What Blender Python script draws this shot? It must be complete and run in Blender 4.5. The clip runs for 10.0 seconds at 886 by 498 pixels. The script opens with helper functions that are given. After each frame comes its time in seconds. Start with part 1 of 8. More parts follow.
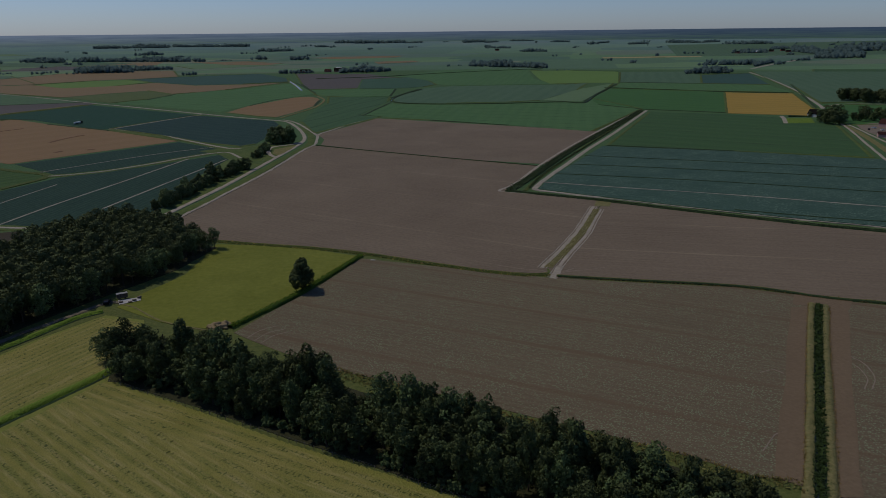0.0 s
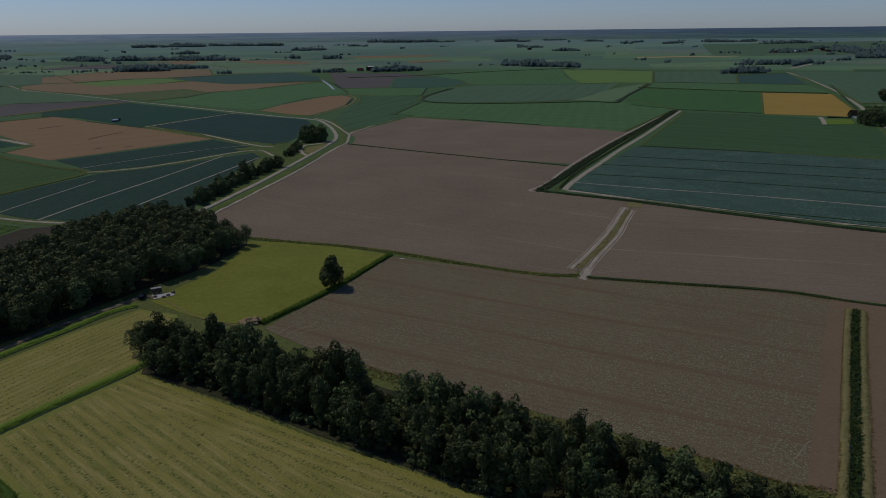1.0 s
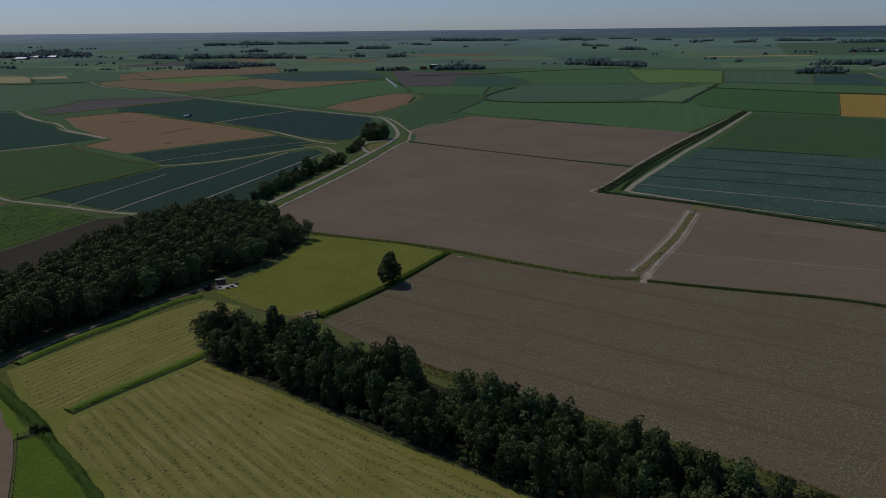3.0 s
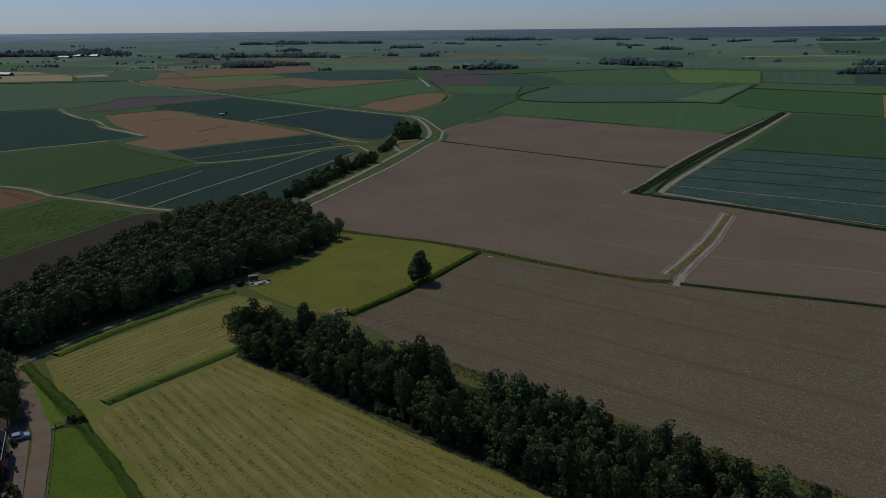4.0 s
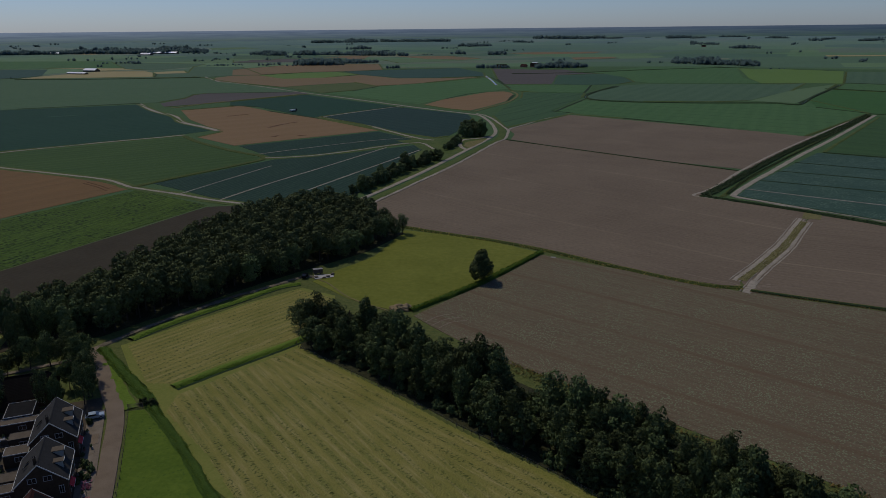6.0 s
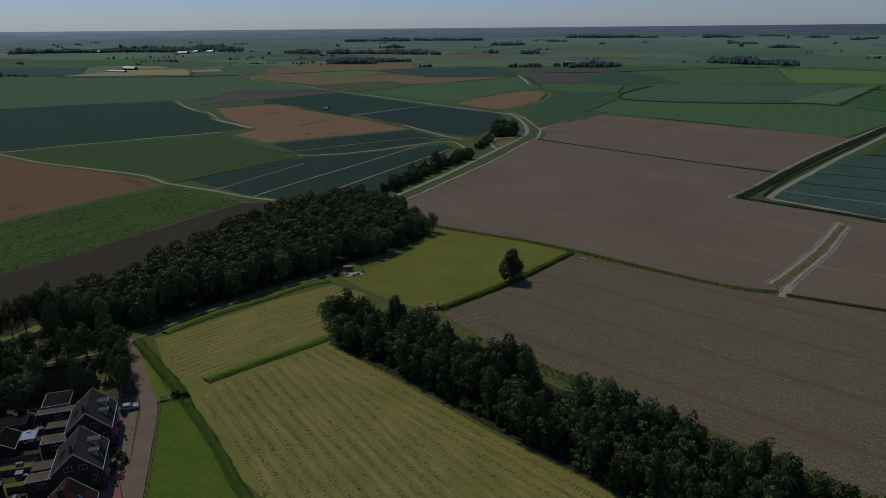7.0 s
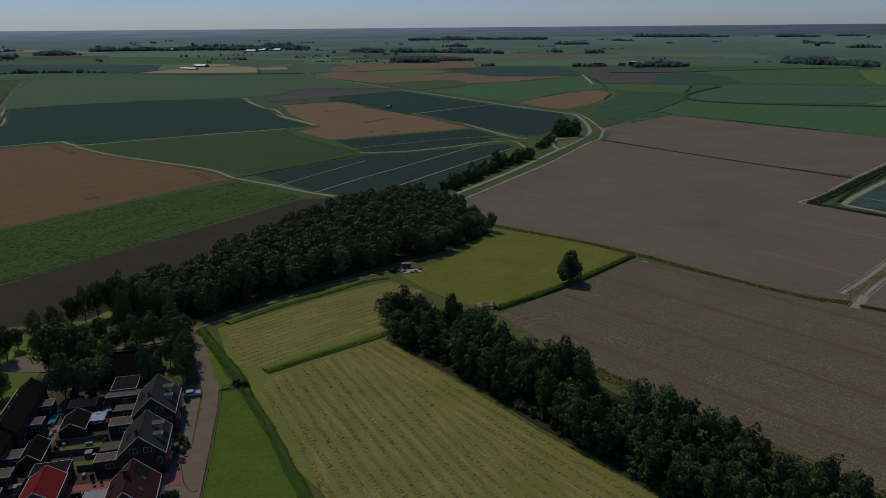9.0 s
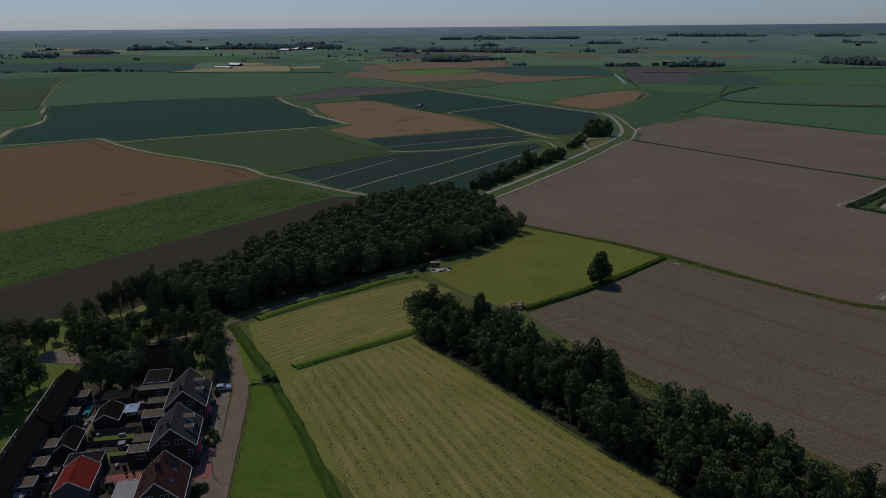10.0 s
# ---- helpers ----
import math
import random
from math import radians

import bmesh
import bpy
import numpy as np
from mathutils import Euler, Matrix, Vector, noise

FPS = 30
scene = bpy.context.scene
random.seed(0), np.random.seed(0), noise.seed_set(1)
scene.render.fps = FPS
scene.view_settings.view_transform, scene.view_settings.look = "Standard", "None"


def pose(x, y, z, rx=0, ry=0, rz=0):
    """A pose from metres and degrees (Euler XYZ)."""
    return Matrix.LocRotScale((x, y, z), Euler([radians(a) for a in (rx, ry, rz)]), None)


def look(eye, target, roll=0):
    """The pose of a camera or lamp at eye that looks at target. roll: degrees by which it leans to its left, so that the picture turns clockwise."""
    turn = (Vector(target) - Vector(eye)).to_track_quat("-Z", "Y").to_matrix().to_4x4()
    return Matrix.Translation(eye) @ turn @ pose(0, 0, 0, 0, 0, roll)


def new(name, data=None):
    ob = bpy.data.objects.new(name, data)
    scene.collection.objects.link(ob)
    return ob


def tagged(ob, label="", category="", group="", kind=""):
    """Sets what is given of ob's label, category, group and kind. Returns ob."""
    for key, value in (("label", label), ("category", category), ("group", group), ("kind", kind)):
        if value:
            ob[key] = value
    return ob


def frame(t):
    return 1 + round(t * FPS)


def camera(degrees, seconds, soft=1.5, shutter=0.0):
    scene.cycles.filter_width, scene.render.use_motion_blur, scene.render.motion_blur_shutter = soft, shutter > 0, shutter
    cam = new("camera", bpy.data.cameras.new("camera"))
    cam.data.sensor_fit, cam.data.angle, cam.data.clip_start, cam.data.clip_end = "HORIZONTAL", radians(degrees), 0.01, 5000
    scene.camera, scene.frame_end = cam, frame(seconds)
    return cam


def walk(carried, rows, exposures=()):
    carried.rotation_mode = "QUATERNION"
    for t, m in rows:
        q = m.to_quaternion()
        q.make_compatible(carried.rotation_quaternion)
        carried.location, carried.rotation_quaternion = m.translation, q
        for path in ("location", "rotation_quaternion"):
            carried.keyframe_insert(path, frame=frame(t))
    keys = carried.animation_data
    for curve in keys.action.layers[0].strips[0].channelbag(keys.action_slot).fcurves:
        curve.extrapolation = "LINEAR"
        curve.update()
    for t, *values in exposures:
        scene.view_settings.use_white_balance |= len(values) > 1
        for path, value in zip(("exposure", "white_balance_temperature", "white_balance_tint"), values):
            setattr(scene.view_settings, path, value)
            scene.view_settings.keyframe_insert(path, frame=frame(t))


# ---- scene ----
cam = camera(64.15, 10.0, soft=0.5)
PATH = [
    (0, -0.303, 0.062, 85.018, 72.9949, 0.5656, -12.7759),
    (0.5, -0.256, -0.004, 85.040, 72.9741, 0.5742, -11.5188),
    (1, -0.212, -0.053, 85.056, 72.9633, 0.5705, -10.2779),
    (1.5, -0.171, -0.087, 85.066, 72.9558, 0.5631, -9.0375),
    (2, -0.134, -0.107, 85.070, 72.9434, 0.5675, -7.8109),
    (2.5, -0.101, -0.114, 85.070, 72.9161, 0.5711, -6.5895),
    (4, -0.027, -0.070, 85.040, 72.8889, 0.5581, -2.7488),
    (4.5, -0.011, -0.038, 85.022, 72.8532, 0.5521, -1.4301),
    (5, 0.000, 0.000, 85.000, 72.8380, 0.5522, -0.1021),
    (5.5, 0.006, 0.044, 84.975, 72.8247, 0.5546, 1.2133),
    (7, -0.008, 0.194, 84.882, 72.7489, 0.5162, 5.0899),
    (7.5, -0.024, 0.247, 84.846, 72.7447, 0.5021, 6.2467),
    (8, -0.046, 0.298, 84.809, 72.7347, 0.4868, 7.4322),
    (8.5, -0.074, 0.347, 84.770, 72.7154, 0.4828, 8.7095),
    (9, -0.108, 0.393, 84.729, 72.7137, 0.4773, 9.9973),
    (9.5, -0.150, 0.434, 84.688, 72.7006, 0.4593, 11.2677),
    (10, -0.197, 0.468, 84.646, 72.6826, 0.4704, 12.4541),
]
walk(cam, [(t, pose(*p)) for t, *p in PATH], exposures=[(0.0, -1.1, 6700, 10), (10.0, -1.1, 6700, 10)])

# ---- sky and sun ----
SUN_TURN, SUN_UP = radians(-48), radians(55)
world = bpy.data.worlds.new("sky")
scene.world = world
world.use_nodes = True
wn = world.node_tree
sky = wn.nodes.new("ShaderNodeTexSky")
sky.sky_type, sky.sun_disc = "NISHITA", False
sky.sun_elevation, sky.sun_rotation = SUN_UP, SUN_TURN
sky.altitude, sky.air_density, sky.dust_density, sky.ozone_density = 80, 1.0, 0.38, 8.0
tone = wn.nodes.new("ShaderNodeMix")
tone.data_type, tone.blend_type = "RGBA", "MULTIPLY"
tone.inputs[0].default_value = 1.0
tone.inputs[7].default_value = (0.83, 0.915, 1.18, 1)
wn.links.new(sky.outputs[0], tone.inputs[6])
wn.links.new(tone.outputs[2], wn.nodes["Background"].inputs[0])
wn.nodes["Background"].inputs[1].default_value = 0.132
sun = new("sun", bpy.data.lights.new("sun", "SUN"))
sun.data.energy, sun.data.angle, sun.data.color = 3.5, radians(0.6), (1.0, 0.94, 0.83)
sun.matrix_world = look((math.sin(SUN_TURN) * math.cos(SUN_UP) * 500, math.cos(SUN_TURN) * math.cos(SUN_UP) * 500, math.sin(SUN_UP) * 500), (0, 0, 0))

# ---- materials ----


def nodes_of(name, rough=0.9, spec=0.2):
    m = bpy.data.materials.new(name)
    m.use_nodes = True
    nt = m.node_tree
    b = nt.nodes["Principled BSDF"]
    b.inputs["Roughness"].default_value = rough
    b.inputs["Specular IOR Level"].default_value = spec
    return m, nt, b


def math_node(nt, op, a, b=None, c=None):
    n = nt.nodes.new("ShaderNodeMath")
    n.operation = op
    for i, v in enumerate((a, b, c)):
        if v is None:
            continue
        if isinstance(v, (int, float)):
            n.inputs[i].default_value = v
        else:
            nt.links.new(v, n.inputs[i])
    return n.outputs[0]


def noise_node(nt, vec, scale, detail=4.0, rough=0.6):
    n = nt.nodes.new("ShaderNodeTexNoise")
    n.inputs["Scale"].default_value, n.inputs["Detail"].default_value, n.inputs["Roughness"].default_value = scale, detail, rough
    nt.links.new(vec, n.inputs["Vector"])
    return n.outputs["Fac"]


def ramp(nt, fac, lo, hi, a=0.0, b=1.0):
    n = nt.nodes.new("ShaderNodeMapRange")
    nt.links.new(fac, n.inputs["Value"])
    for key, v in (("From Min", lo), ("From Max", hi), ("To Min", a), ("To Max", b)):
        n.inputs[key].default_value = v
    return n.outputs[0]


def mix_col(nt, fac, a, b, blend="MIX"):
    n = nt.nodes.new("ShaderNodeMix")
    n.data_type, n.blend_type = "RGBA", blend
    for i, v in ((0, fac), (6, a), (7, b)):
        if isinstance(v, (int, float)):
            n.inputs[i].default_value = v
        elif isinstance(v, tuple):
            n.inputs[i].default_value = (*v[:3], 1)
        else:
            nt.links.new(v, n.inputs[i])
    return n.outputs[2]


def add_bump(nt, b, height, strength, dist):
    n = nt.nodes.new("ShaderNodeBump")
    n.inputs["Strength"].default_value, n.inputs["Distance"].default_value = strength, dist
    nt.links.new(height, n.inputs["Height"])
    nt.links.new(n.outputs[0], b.inputs["Normal"])


def place_vec(nt):
    return nt.nodes.new("ShaderNodeNewGeometry").outputs["Position"]


def along(nt, vec, angle):
    """The distance across a set of parallel lines that run at this angle from +x."""
    s = nt.nodes.new("ShaderNodeSeparateXYZ")
    nt.links.new(vec, s.inputs[0])
    a = radians(angle)
    return math_node(nt, "ADD", math_node(nt, "MULTIPLY", s.outputs[0], -math.sin(a)), math_node(nt, "MULTIPLY", s.outputs[1], math.cos(a)))


def lines(nt, across, spacing, wide):
    """1 on narrow parallel lines, 0 between them."""
    f = math_node(nt, "FRACT", math_node(nt, "DIVIDE", across, spacing))
    d = math_node(nt, "ABSOLUTE", math_node(nt, "SUBTRACT", f, 0.5))
    return ramp(nt, d, wide / spacing * 0.5, wide / spacing * 0.9, 1.0, 0.0)


def field_mat(name, c1, c2, rows=None, spacing=3.0, amount=0.5, patch=0.02, grain=0.7, tram=None, spot=None, bump=0.6, streaks=0.5):
    """Ground under a crop: two colours by patches and grain, rows at an angle, wheel tracks (angle, spacing, width, colour), spots of plants (scale, colour, share)."""
    m, nt, b = nodes_of(name, 0.95, 0.1)
    v = place_vec(nt)
    big = ramp(nt, noise_node(nt, v, patch, 5), 0.3, 0.7)
    small = ramp(nt, noise_node(nt, v, grain, 3), 0.3, 0.7)
    fac = math_node(nt, "ADD", math_node(nt, "MULTIPLY", big, 0.5), math_node(nt, "MULTIPLY", small, 0.5))
    height = small
    if rows is not None:
        wob = math_node(nt, "MULTIPLY", noise_node(nt, v, 0.15, 2), spacing * 0.5)
        across = math_node(nt, "ADD", along(nt, v, rows), wob)
        w = math_node(nt, "SINE", math_node(nt, "MULTIPLY", across, 2 * math.pi / spacing))
        w = ramp(nt, w, -0.8, 0.8)
        w = math_node(nt, "MULTIPLY", w, ramp(nt, noise_node(nt, v, 0.25, 4), 0.2, 0.75))
        st = nt.nodes.new("ShaderNodeCombineXYZ")
        nt.links.new(math_node(nt, "MULTIPLY", across, 0.45 if spacing < 8 else 0.16), st.inputs[0])
        nt.links.new(math_node(nt, "MULTIPLY", along(nt, v, rows + 90), 0.012), st.inputs[1])
        streak = ramp(nt, noise_node(nt, st.outputs[0], 1.0, 5, 0.7), 0.32, 0.68)
        fac = math_node(nt, "ADD", math_node(nt, "MULTIPLY", fac, 1 - streaks), math_node(nt, "MULTIPLY", streak, streaks))
        fac = math_node(nt, "ADD", math_node(nt, "MULTIPLY", fac, 1 - amount), math_node(nt, "MULTIPLY", w, amount))
        height = math_node(nt, "ADD", small, w)
    col = mix_col(nt, fac, c1, c2)
    if spot:
        vor = nt.nodes.new("ShaderNodeTexVoronoi")
        vor.inputs["Scale"].default_value = spot[0]
        nt.links.new(v, vor.inputs["Vector"])
        s = ramp(nt, vor.outputs["Distance"], spot[2] * 0.6, spot[2], 1.0, 0.0)
        s = math_node(nt, "MULTIPLY", s, ramp(nt, noise_node(nt, v, 0.06, 4), 0.35, 0.6, spot[3] if len(spot) > 3 else 0.0, 1.0))
        col = mix_col(nt, s, col, spot[1])
    if tram:
        wob = math_node(nt, "MULTIPLY", noise_node(nt, v, 0.01, 2), 6.0)
        ln = lines(nt, math_node(nt, "ADD", along(nt, v, tram[0]), wob), tram[1], tram[2])
        ln = math_node(nt, "MULTIPLY", ln, ramp(nt, noise_node(nt, v, 0.02, 4), 0.42, 0.68, tram[4] if len(tram) > 4 else 0.05, 0.85))
        col = mix_col(nt, ln, col, tram[3])
    nt.links.new(col, b.inputs["Base Color"])
    add_bump(nt, b, height, bump, 0.25)
    return m


def plain_mat(name, c1, c2, scale=2.0, rough=0.8, spec=0.3, bump=0.2, metal=0.0, fine=30.0):
    m, nt, b = nodes_of(name, rough, spec)
    b.inputs["Metallic"].default_value = metal
    tc = nt.nodes.new("ShaderNodeTexCoord").outputs["Object"]
    big = ramp(nt, noise_node(nt, tc, scale, 5), 0.3, 0.7)
    small = ramp(nt, noise_node(nt, tc, fine, 2), 0.3, 0.7)
    fac = math_node(nt, "ADD", math_node(nt, "MULTIPLY", big, 0.65), math_node(nt, "MULTIPLY", small, 0.35))
    nt.links.new(mix_col(nt, fac, c1, c2), b.inputs["Base Color"])
    if bump:
        add_bump(nt, b, small, bump, 0.02)
    return m


def leaf_mat(name, c1, c2, through_light=0.25):
    m, nt, b = nodes_of(name, 0.8, 0.08)
    g = nt.nodes.new("ShaderNodeNewGeometry")
    oi = nt.nodes.new("ShaderNodeObjectInfo")
    col = mix_col(nt, g.outputs["Random Per Island"], c1, c2)
    hsv = nt.nodes.new("ShaderNodeHueSaturation")
    nt.links.new(ramp(nt, oi.outputs["Random"], 0, 1, 0.7, 1.3), hsv.inputs["Value"])
    nt.links.new(ramp(nt, oi.outputs["Random"], 0, 1, 0.485, 0.515), hsv.inputs["Hue"])
    nt.links.new(col, hsv.inputs["Color"])
    nt.links.new(hsv.outputs[0], b.inputs["Base Color"])
    t = nt.nodes.new("ShaderNodeBsdfTranslucent")
    nt.links.new(hsv.outputs[0], t.inputs["Color"])
    mx = nt.nodes.new("ShaderNodeMixShader")
    mx.inputs[0].default_value = through_light
    nt.links.new(b.outputs[0], mx.inputs[1])
    nt.links.new(t.outputs[0], mx.inputs[2])
    nt.links.new(mx.outputs[0], nt.nodes["Material Output"].inputs[0])
    return m


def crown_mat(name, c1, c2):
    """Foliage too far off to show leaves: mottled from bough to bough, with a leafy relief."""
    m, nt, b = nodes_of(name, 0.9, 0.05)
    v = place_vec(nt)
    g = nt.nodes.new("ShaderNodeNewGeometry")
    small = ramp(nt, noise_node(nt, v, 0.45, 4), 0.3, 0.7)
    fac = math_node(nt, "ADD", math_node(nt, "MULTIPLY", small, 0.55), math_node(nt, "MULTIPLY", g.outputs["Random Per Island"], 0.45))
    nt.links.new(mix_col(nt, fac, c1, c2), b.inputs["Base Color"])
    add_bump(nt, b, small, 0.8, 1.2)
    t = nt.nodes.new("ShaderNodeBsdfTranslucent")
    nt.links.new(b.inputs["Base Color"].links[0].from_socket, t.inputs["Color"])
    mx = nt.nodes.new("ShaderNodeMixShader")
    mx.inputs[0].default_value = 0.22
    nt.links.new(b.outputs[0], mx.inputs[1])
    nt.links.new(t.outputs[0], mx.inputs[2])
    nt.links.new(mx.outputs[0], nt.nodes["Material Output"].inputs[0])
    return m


def ground_mat():
    """Rough grass near by; far off a patchwork of strip fields, with haze in their colours."""
    m, nt, b = nodes_of("countryside", 0.95, 0.1)
    v = place_vec(nt)
    small = ramp(nt, noise_node(nt, v, 0.8, 4), 0.3, 0.7)
    grass = mix_col(nt, small, (0.058, 0.078, 0.02), (0.11, 0.118, 0.034))
    st = nt.nodes.new("ShaderNodeMapping")
    st.inputs["Rotation"].default_value = (0, 0, radians(14))
    st.inputs["Scale"].default_value = (1 / 420, 1 / 240, 0)
    nt.links.new(v, st.inputs["Vector"])
    vor = nt.nodes.new("ShaderNodeTexVoronoi")
    vor.distance = "CHEBYCHEV"
    vor.inputs["Scale"].default_value = 1.0
    vor.inputs["Randomness"].default_value = 0.85
    nt.links.new(st.outputs[0], vor.inputs["Vector"])
    s = nt.nodes.new("ShaderNodeSeparateColor")
    nt.links.new(vor.outputs["Color"], s.inputs[0])
    cr = nt.nodes.new("ShaderNodeValToRGB")
    cr.color_ramp.interpolation = "CONSTANT"
    stops = ((0.0, (0.082, 0.142, 0.078)), (0.22, (0.1, 0.175, 0.084)), (0.42, (0.07, 0.13, 0.082)), (0.6, (0.118, 0.19, 0.088)), (0.76, (0.09, 0.14, 0.1)), (0.88, (0.155, 0.18, 0.11)), (0.95, (0.12, 0.155, 0.1)))
    for i, (p, c) in enumerate(stops):
        e = cr.color_ramp.elements[i] if i < 2 else cr.color_ramp.elements.new(p)
        e.position, e.color = p, (*c, 1)
    nt.links.new(s.outputs[0], cr.inputs[0])
    ln = nt.nodes.new("ShaderNodeVectorMath")
    ln.operation = "LENGTH"
    nt.links.new(v, ln.inputs[0])
    fields = mix_col(nt, ramp(nt, noise_node(nt, v, 0.012, 5), 0.3, 0.7, 0.75, 1.0), (0.05, 0.075, 0.04), cr.outputs[0])
    # pale blue-green that grows with distance: haze put into the ground's colour
    hazed = mix_col(nt, ramp(nt, noise_node(nt, v, 0.006, 5), 0.4, 0.6), (0.13, 0.2, 0.18), (0.108, 0.17, 0.172))
    fields = mix_col(nt, ramp(nt, ln.outputs["Value"], 2700, 4300), fields, hazed)
    grass = mix_col(nt, ramp(nt, ln.outputs["Value"], 240, 420), grass, mix_col(nt, small, (0.042, 0.086, 0.03), (0.064, 0.112, 0.04)))
    nt.links.new(mix_col(nt, ramp(nt, ln.outputs["Value"], 1700, 1800), grass, fields), b.inputs["Base Color"])
    add_bump(nt, b, small, 0.5, 0.3)
    return m


SOIL1, SOIL2 = (0.104, 0.078, 0.052), (0.194, 0.149, 0.1)
M_GROUND = ground_mat()
M_SOIL = field_mat("bare_soil", SOIL1, SOIL2, rows=-43.3, spacing=2.4, amount=0.08, tram=(-43.3, 58.0, 0.8, (0.22, 0.172, 0.112)), streaks=0.22, bump=0.4)
M_SOIL_R = field_mat("bare_soil_ridged", SOIL1, SOIL2, rows=-24.5, spacing=3.0, amount=0.08, tram=(-24.5, 44.0, 0.7, (0.235, 0.185, 0.118)), streaks=0.3, bump=0.4)
M_SPROUT = field_mat("sprouting_soil", (0.095, 0.071, 0.042), (0.161, 0.124, 0.075), rows=-37.7, spacing=2.2, amount=0.3, grain=1.2, tram=(-37.7, 24.0, 1.6, (0.112, 0.074, 0.042), 0.42), spot=(1.75, (0.164, 0.182, 0.102), 0.44, 0.4))
M_WHEELMARK = field_mat("turned_pale_soil", (0.17, 0.132, 0.096), (0.22, 0.175, 0.13), grain=1.5)
M_HEADLAND = field_mat("headland_soil", (0.12, 0.084, 0.049), (0.17, 0.122, 0.074), grain=1.0, bump=0.4)
# leaf litter made darker: the shade under the trees is in its colour
M_LITTER_SHADE = field_mat("woodland_floor", (0.02, 0.022, 0.01), (0.045, 0.045, 0.02), patch=0.2, grain=1.2)
M_MEADOW = field_mat("grazed_meadow", (0.094, 0.108, 0.014), (0.162, 0.168, 0.029), patch=0.05, grain=0.5, bump=0.4)
M_HAYEDGE = field_mat("mown_grass_edge", (0.13, 0.15, 0.028), (0.19, 0.19, 0.048), patch=0.12, grain=1.2, bump=0.6)
M_PADDOCK = field_mat("lush_paddock", (0.052, 0.092, 0.009), (0.098, 0.142, 0.017), patch=0.15, grain=0.9, spot=(0.8, (0.04, 0.08, 0.012), 0.22), bump=0.5)
M_LUSH = field_mat("lush_verge_grass", (0.085, 0.138, 0.014), (0.125, 0.185, 0.026), patch=0.3, grain=1.6, bump=0.9)
M_REEDBED = field_mat("reed_bed", (0.04, 0.082, 0.011), (0.085, 0.14, 0.022), patch=0.5, grain=3.0, bump=1.2)
M_VERGE_DRY = field_mat("dry_grass", (0.1, 0.1, 0.034), (0.19, 0.16, 0.066), patch=0.25, grain=1.0, bump=0.8)
M_BANK = field_mat("ditch_bank_grass", (0.035, 0.055, 0.011), (0.085, 0.1, 0.023), patch=0.25, grain=1.1, bump=0.9)
M_WHEAT = field_mat("ripening_wheat", (0.127, 0.076, 0.031), (0.17, 0.1, 0.041), patch=0.008, grain=0.4, rows=60.6, spacing=18, amount=0.25, tram=(60.6, 36.0, 1.0, (0.1, 0.055, 0.028)))
M_WHEAT_DARK = field_mat("flattened_wheat", (0.085, 0.045, 0.02), (0.12, 0.065, 0.03), patch=0.1, grain=0.5)
M_WHEAT_B = field_mat("ripening_wheat_far", (0.165, 0.105, 0.05), (0.215, 0.138, 0.068), patch=0.006, grain=0.3, rows=36.4, spacing=30, amount=0.35)
M_TEAL = field_mat("dark_onion_field", (0.011, 0.04, 0.022), (0.022, 0.06, 0.035), patch=0.01, grain=0.4, rows=34.7, spacing=12, amount=0.35)
M_LEEK = field_mat("dark_leek_rows", (0.009, 0.028, 0.018), (0.034, 0.066, 0.042), patch=0.02, grain=0.6, rows=71.2, spacing=3.0, amount=0.5)
M_LEEK_B = field_mat("dark_leek_rows_far", (0.014, 0.036, 0.028), (0.028, 0.054, 0.042), patch=0.02, grain=0.5, rows=-48.9, spacing=12, amount=0.5)
M_CABBAGE = field_mat("blue_green_cabbage", (0.02, 0.05, 0.036), (0.07, 0.118, 0.086), rows=-36.0, spacing=1.5, amount=0.35, grain=1.0, patch=0.03, spot=(0.8, (0.115, 0.168, 0.112), 0.42), bump=1.0)
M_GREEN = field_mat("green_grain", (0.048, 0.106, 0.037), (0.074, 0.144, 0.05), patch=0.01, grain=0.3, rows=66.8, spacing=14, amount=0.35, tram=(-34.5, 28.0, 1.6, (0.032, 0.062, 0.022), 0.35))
M_GREEN_B = field_mat("potato_ridges", (0.014, 0.036, 0.005), (0.095, 0.15, 0.02), patch=0.04, grain=0.9, rows=71.9, spacing=3.2, amount=0.25, tram=(71.9, 22.0, 0.9, (0.03, 0.05, 0.014)), spot=(0.5, (0.014, 0.03, 0.006), 0.5, 0.25), bump=1.0, streaks=0.5)
M_GREEN_C = field_mat("grain_with_wheel_tracks", (0.024, 0.056, 0.015), (0.064, 0.106, 0.027), patch=0.02, grain=0.5, rows=37.0, spacing=10, amount=0.4, tram=(37.0, 21.0, 0.9, (0.03, 0.05, 0.015)))
M_GREEN_D = field_mat("striped_green_crop", (0.03, 0.07, 0.024), (0.054, 0.1, 0.034), patch=0.01, grain=0.4, rows=-43.7, spacing=24, amount=0.4, tram=(-43.7, 48.0, 3.0, (0.028, 0.052, 0.022)))
M_BRIGHT = field_mat("bright_green_grass", (0.033, 0.09, 0.024), (0.054, 0.122, 0.034), patch=0.008, grain=0.3, rows=-43.7, spacing=14, amount=0.3, tram=(-43.7, 30.0, 1.6, (0.026, 0.062, 0.02), 0.35))
M_LIGHT = field_mat("pale_green_grass", (0.052, 0.1, 0.046), (0.078, 0.126, 0.06), patch=0.006, grain=0.3, rows=50.1, spacing=20, amount=0.35, tram=(50.1, 45.0, 2.0, (0.045, 0.08, 0.04), 0.3))
M_PALE = field_mat("pale_grey_green_crop", (0.082, 0.138, 0.06), (0.105, 0.16, 0.075), patch=0.008, grain=0.2)
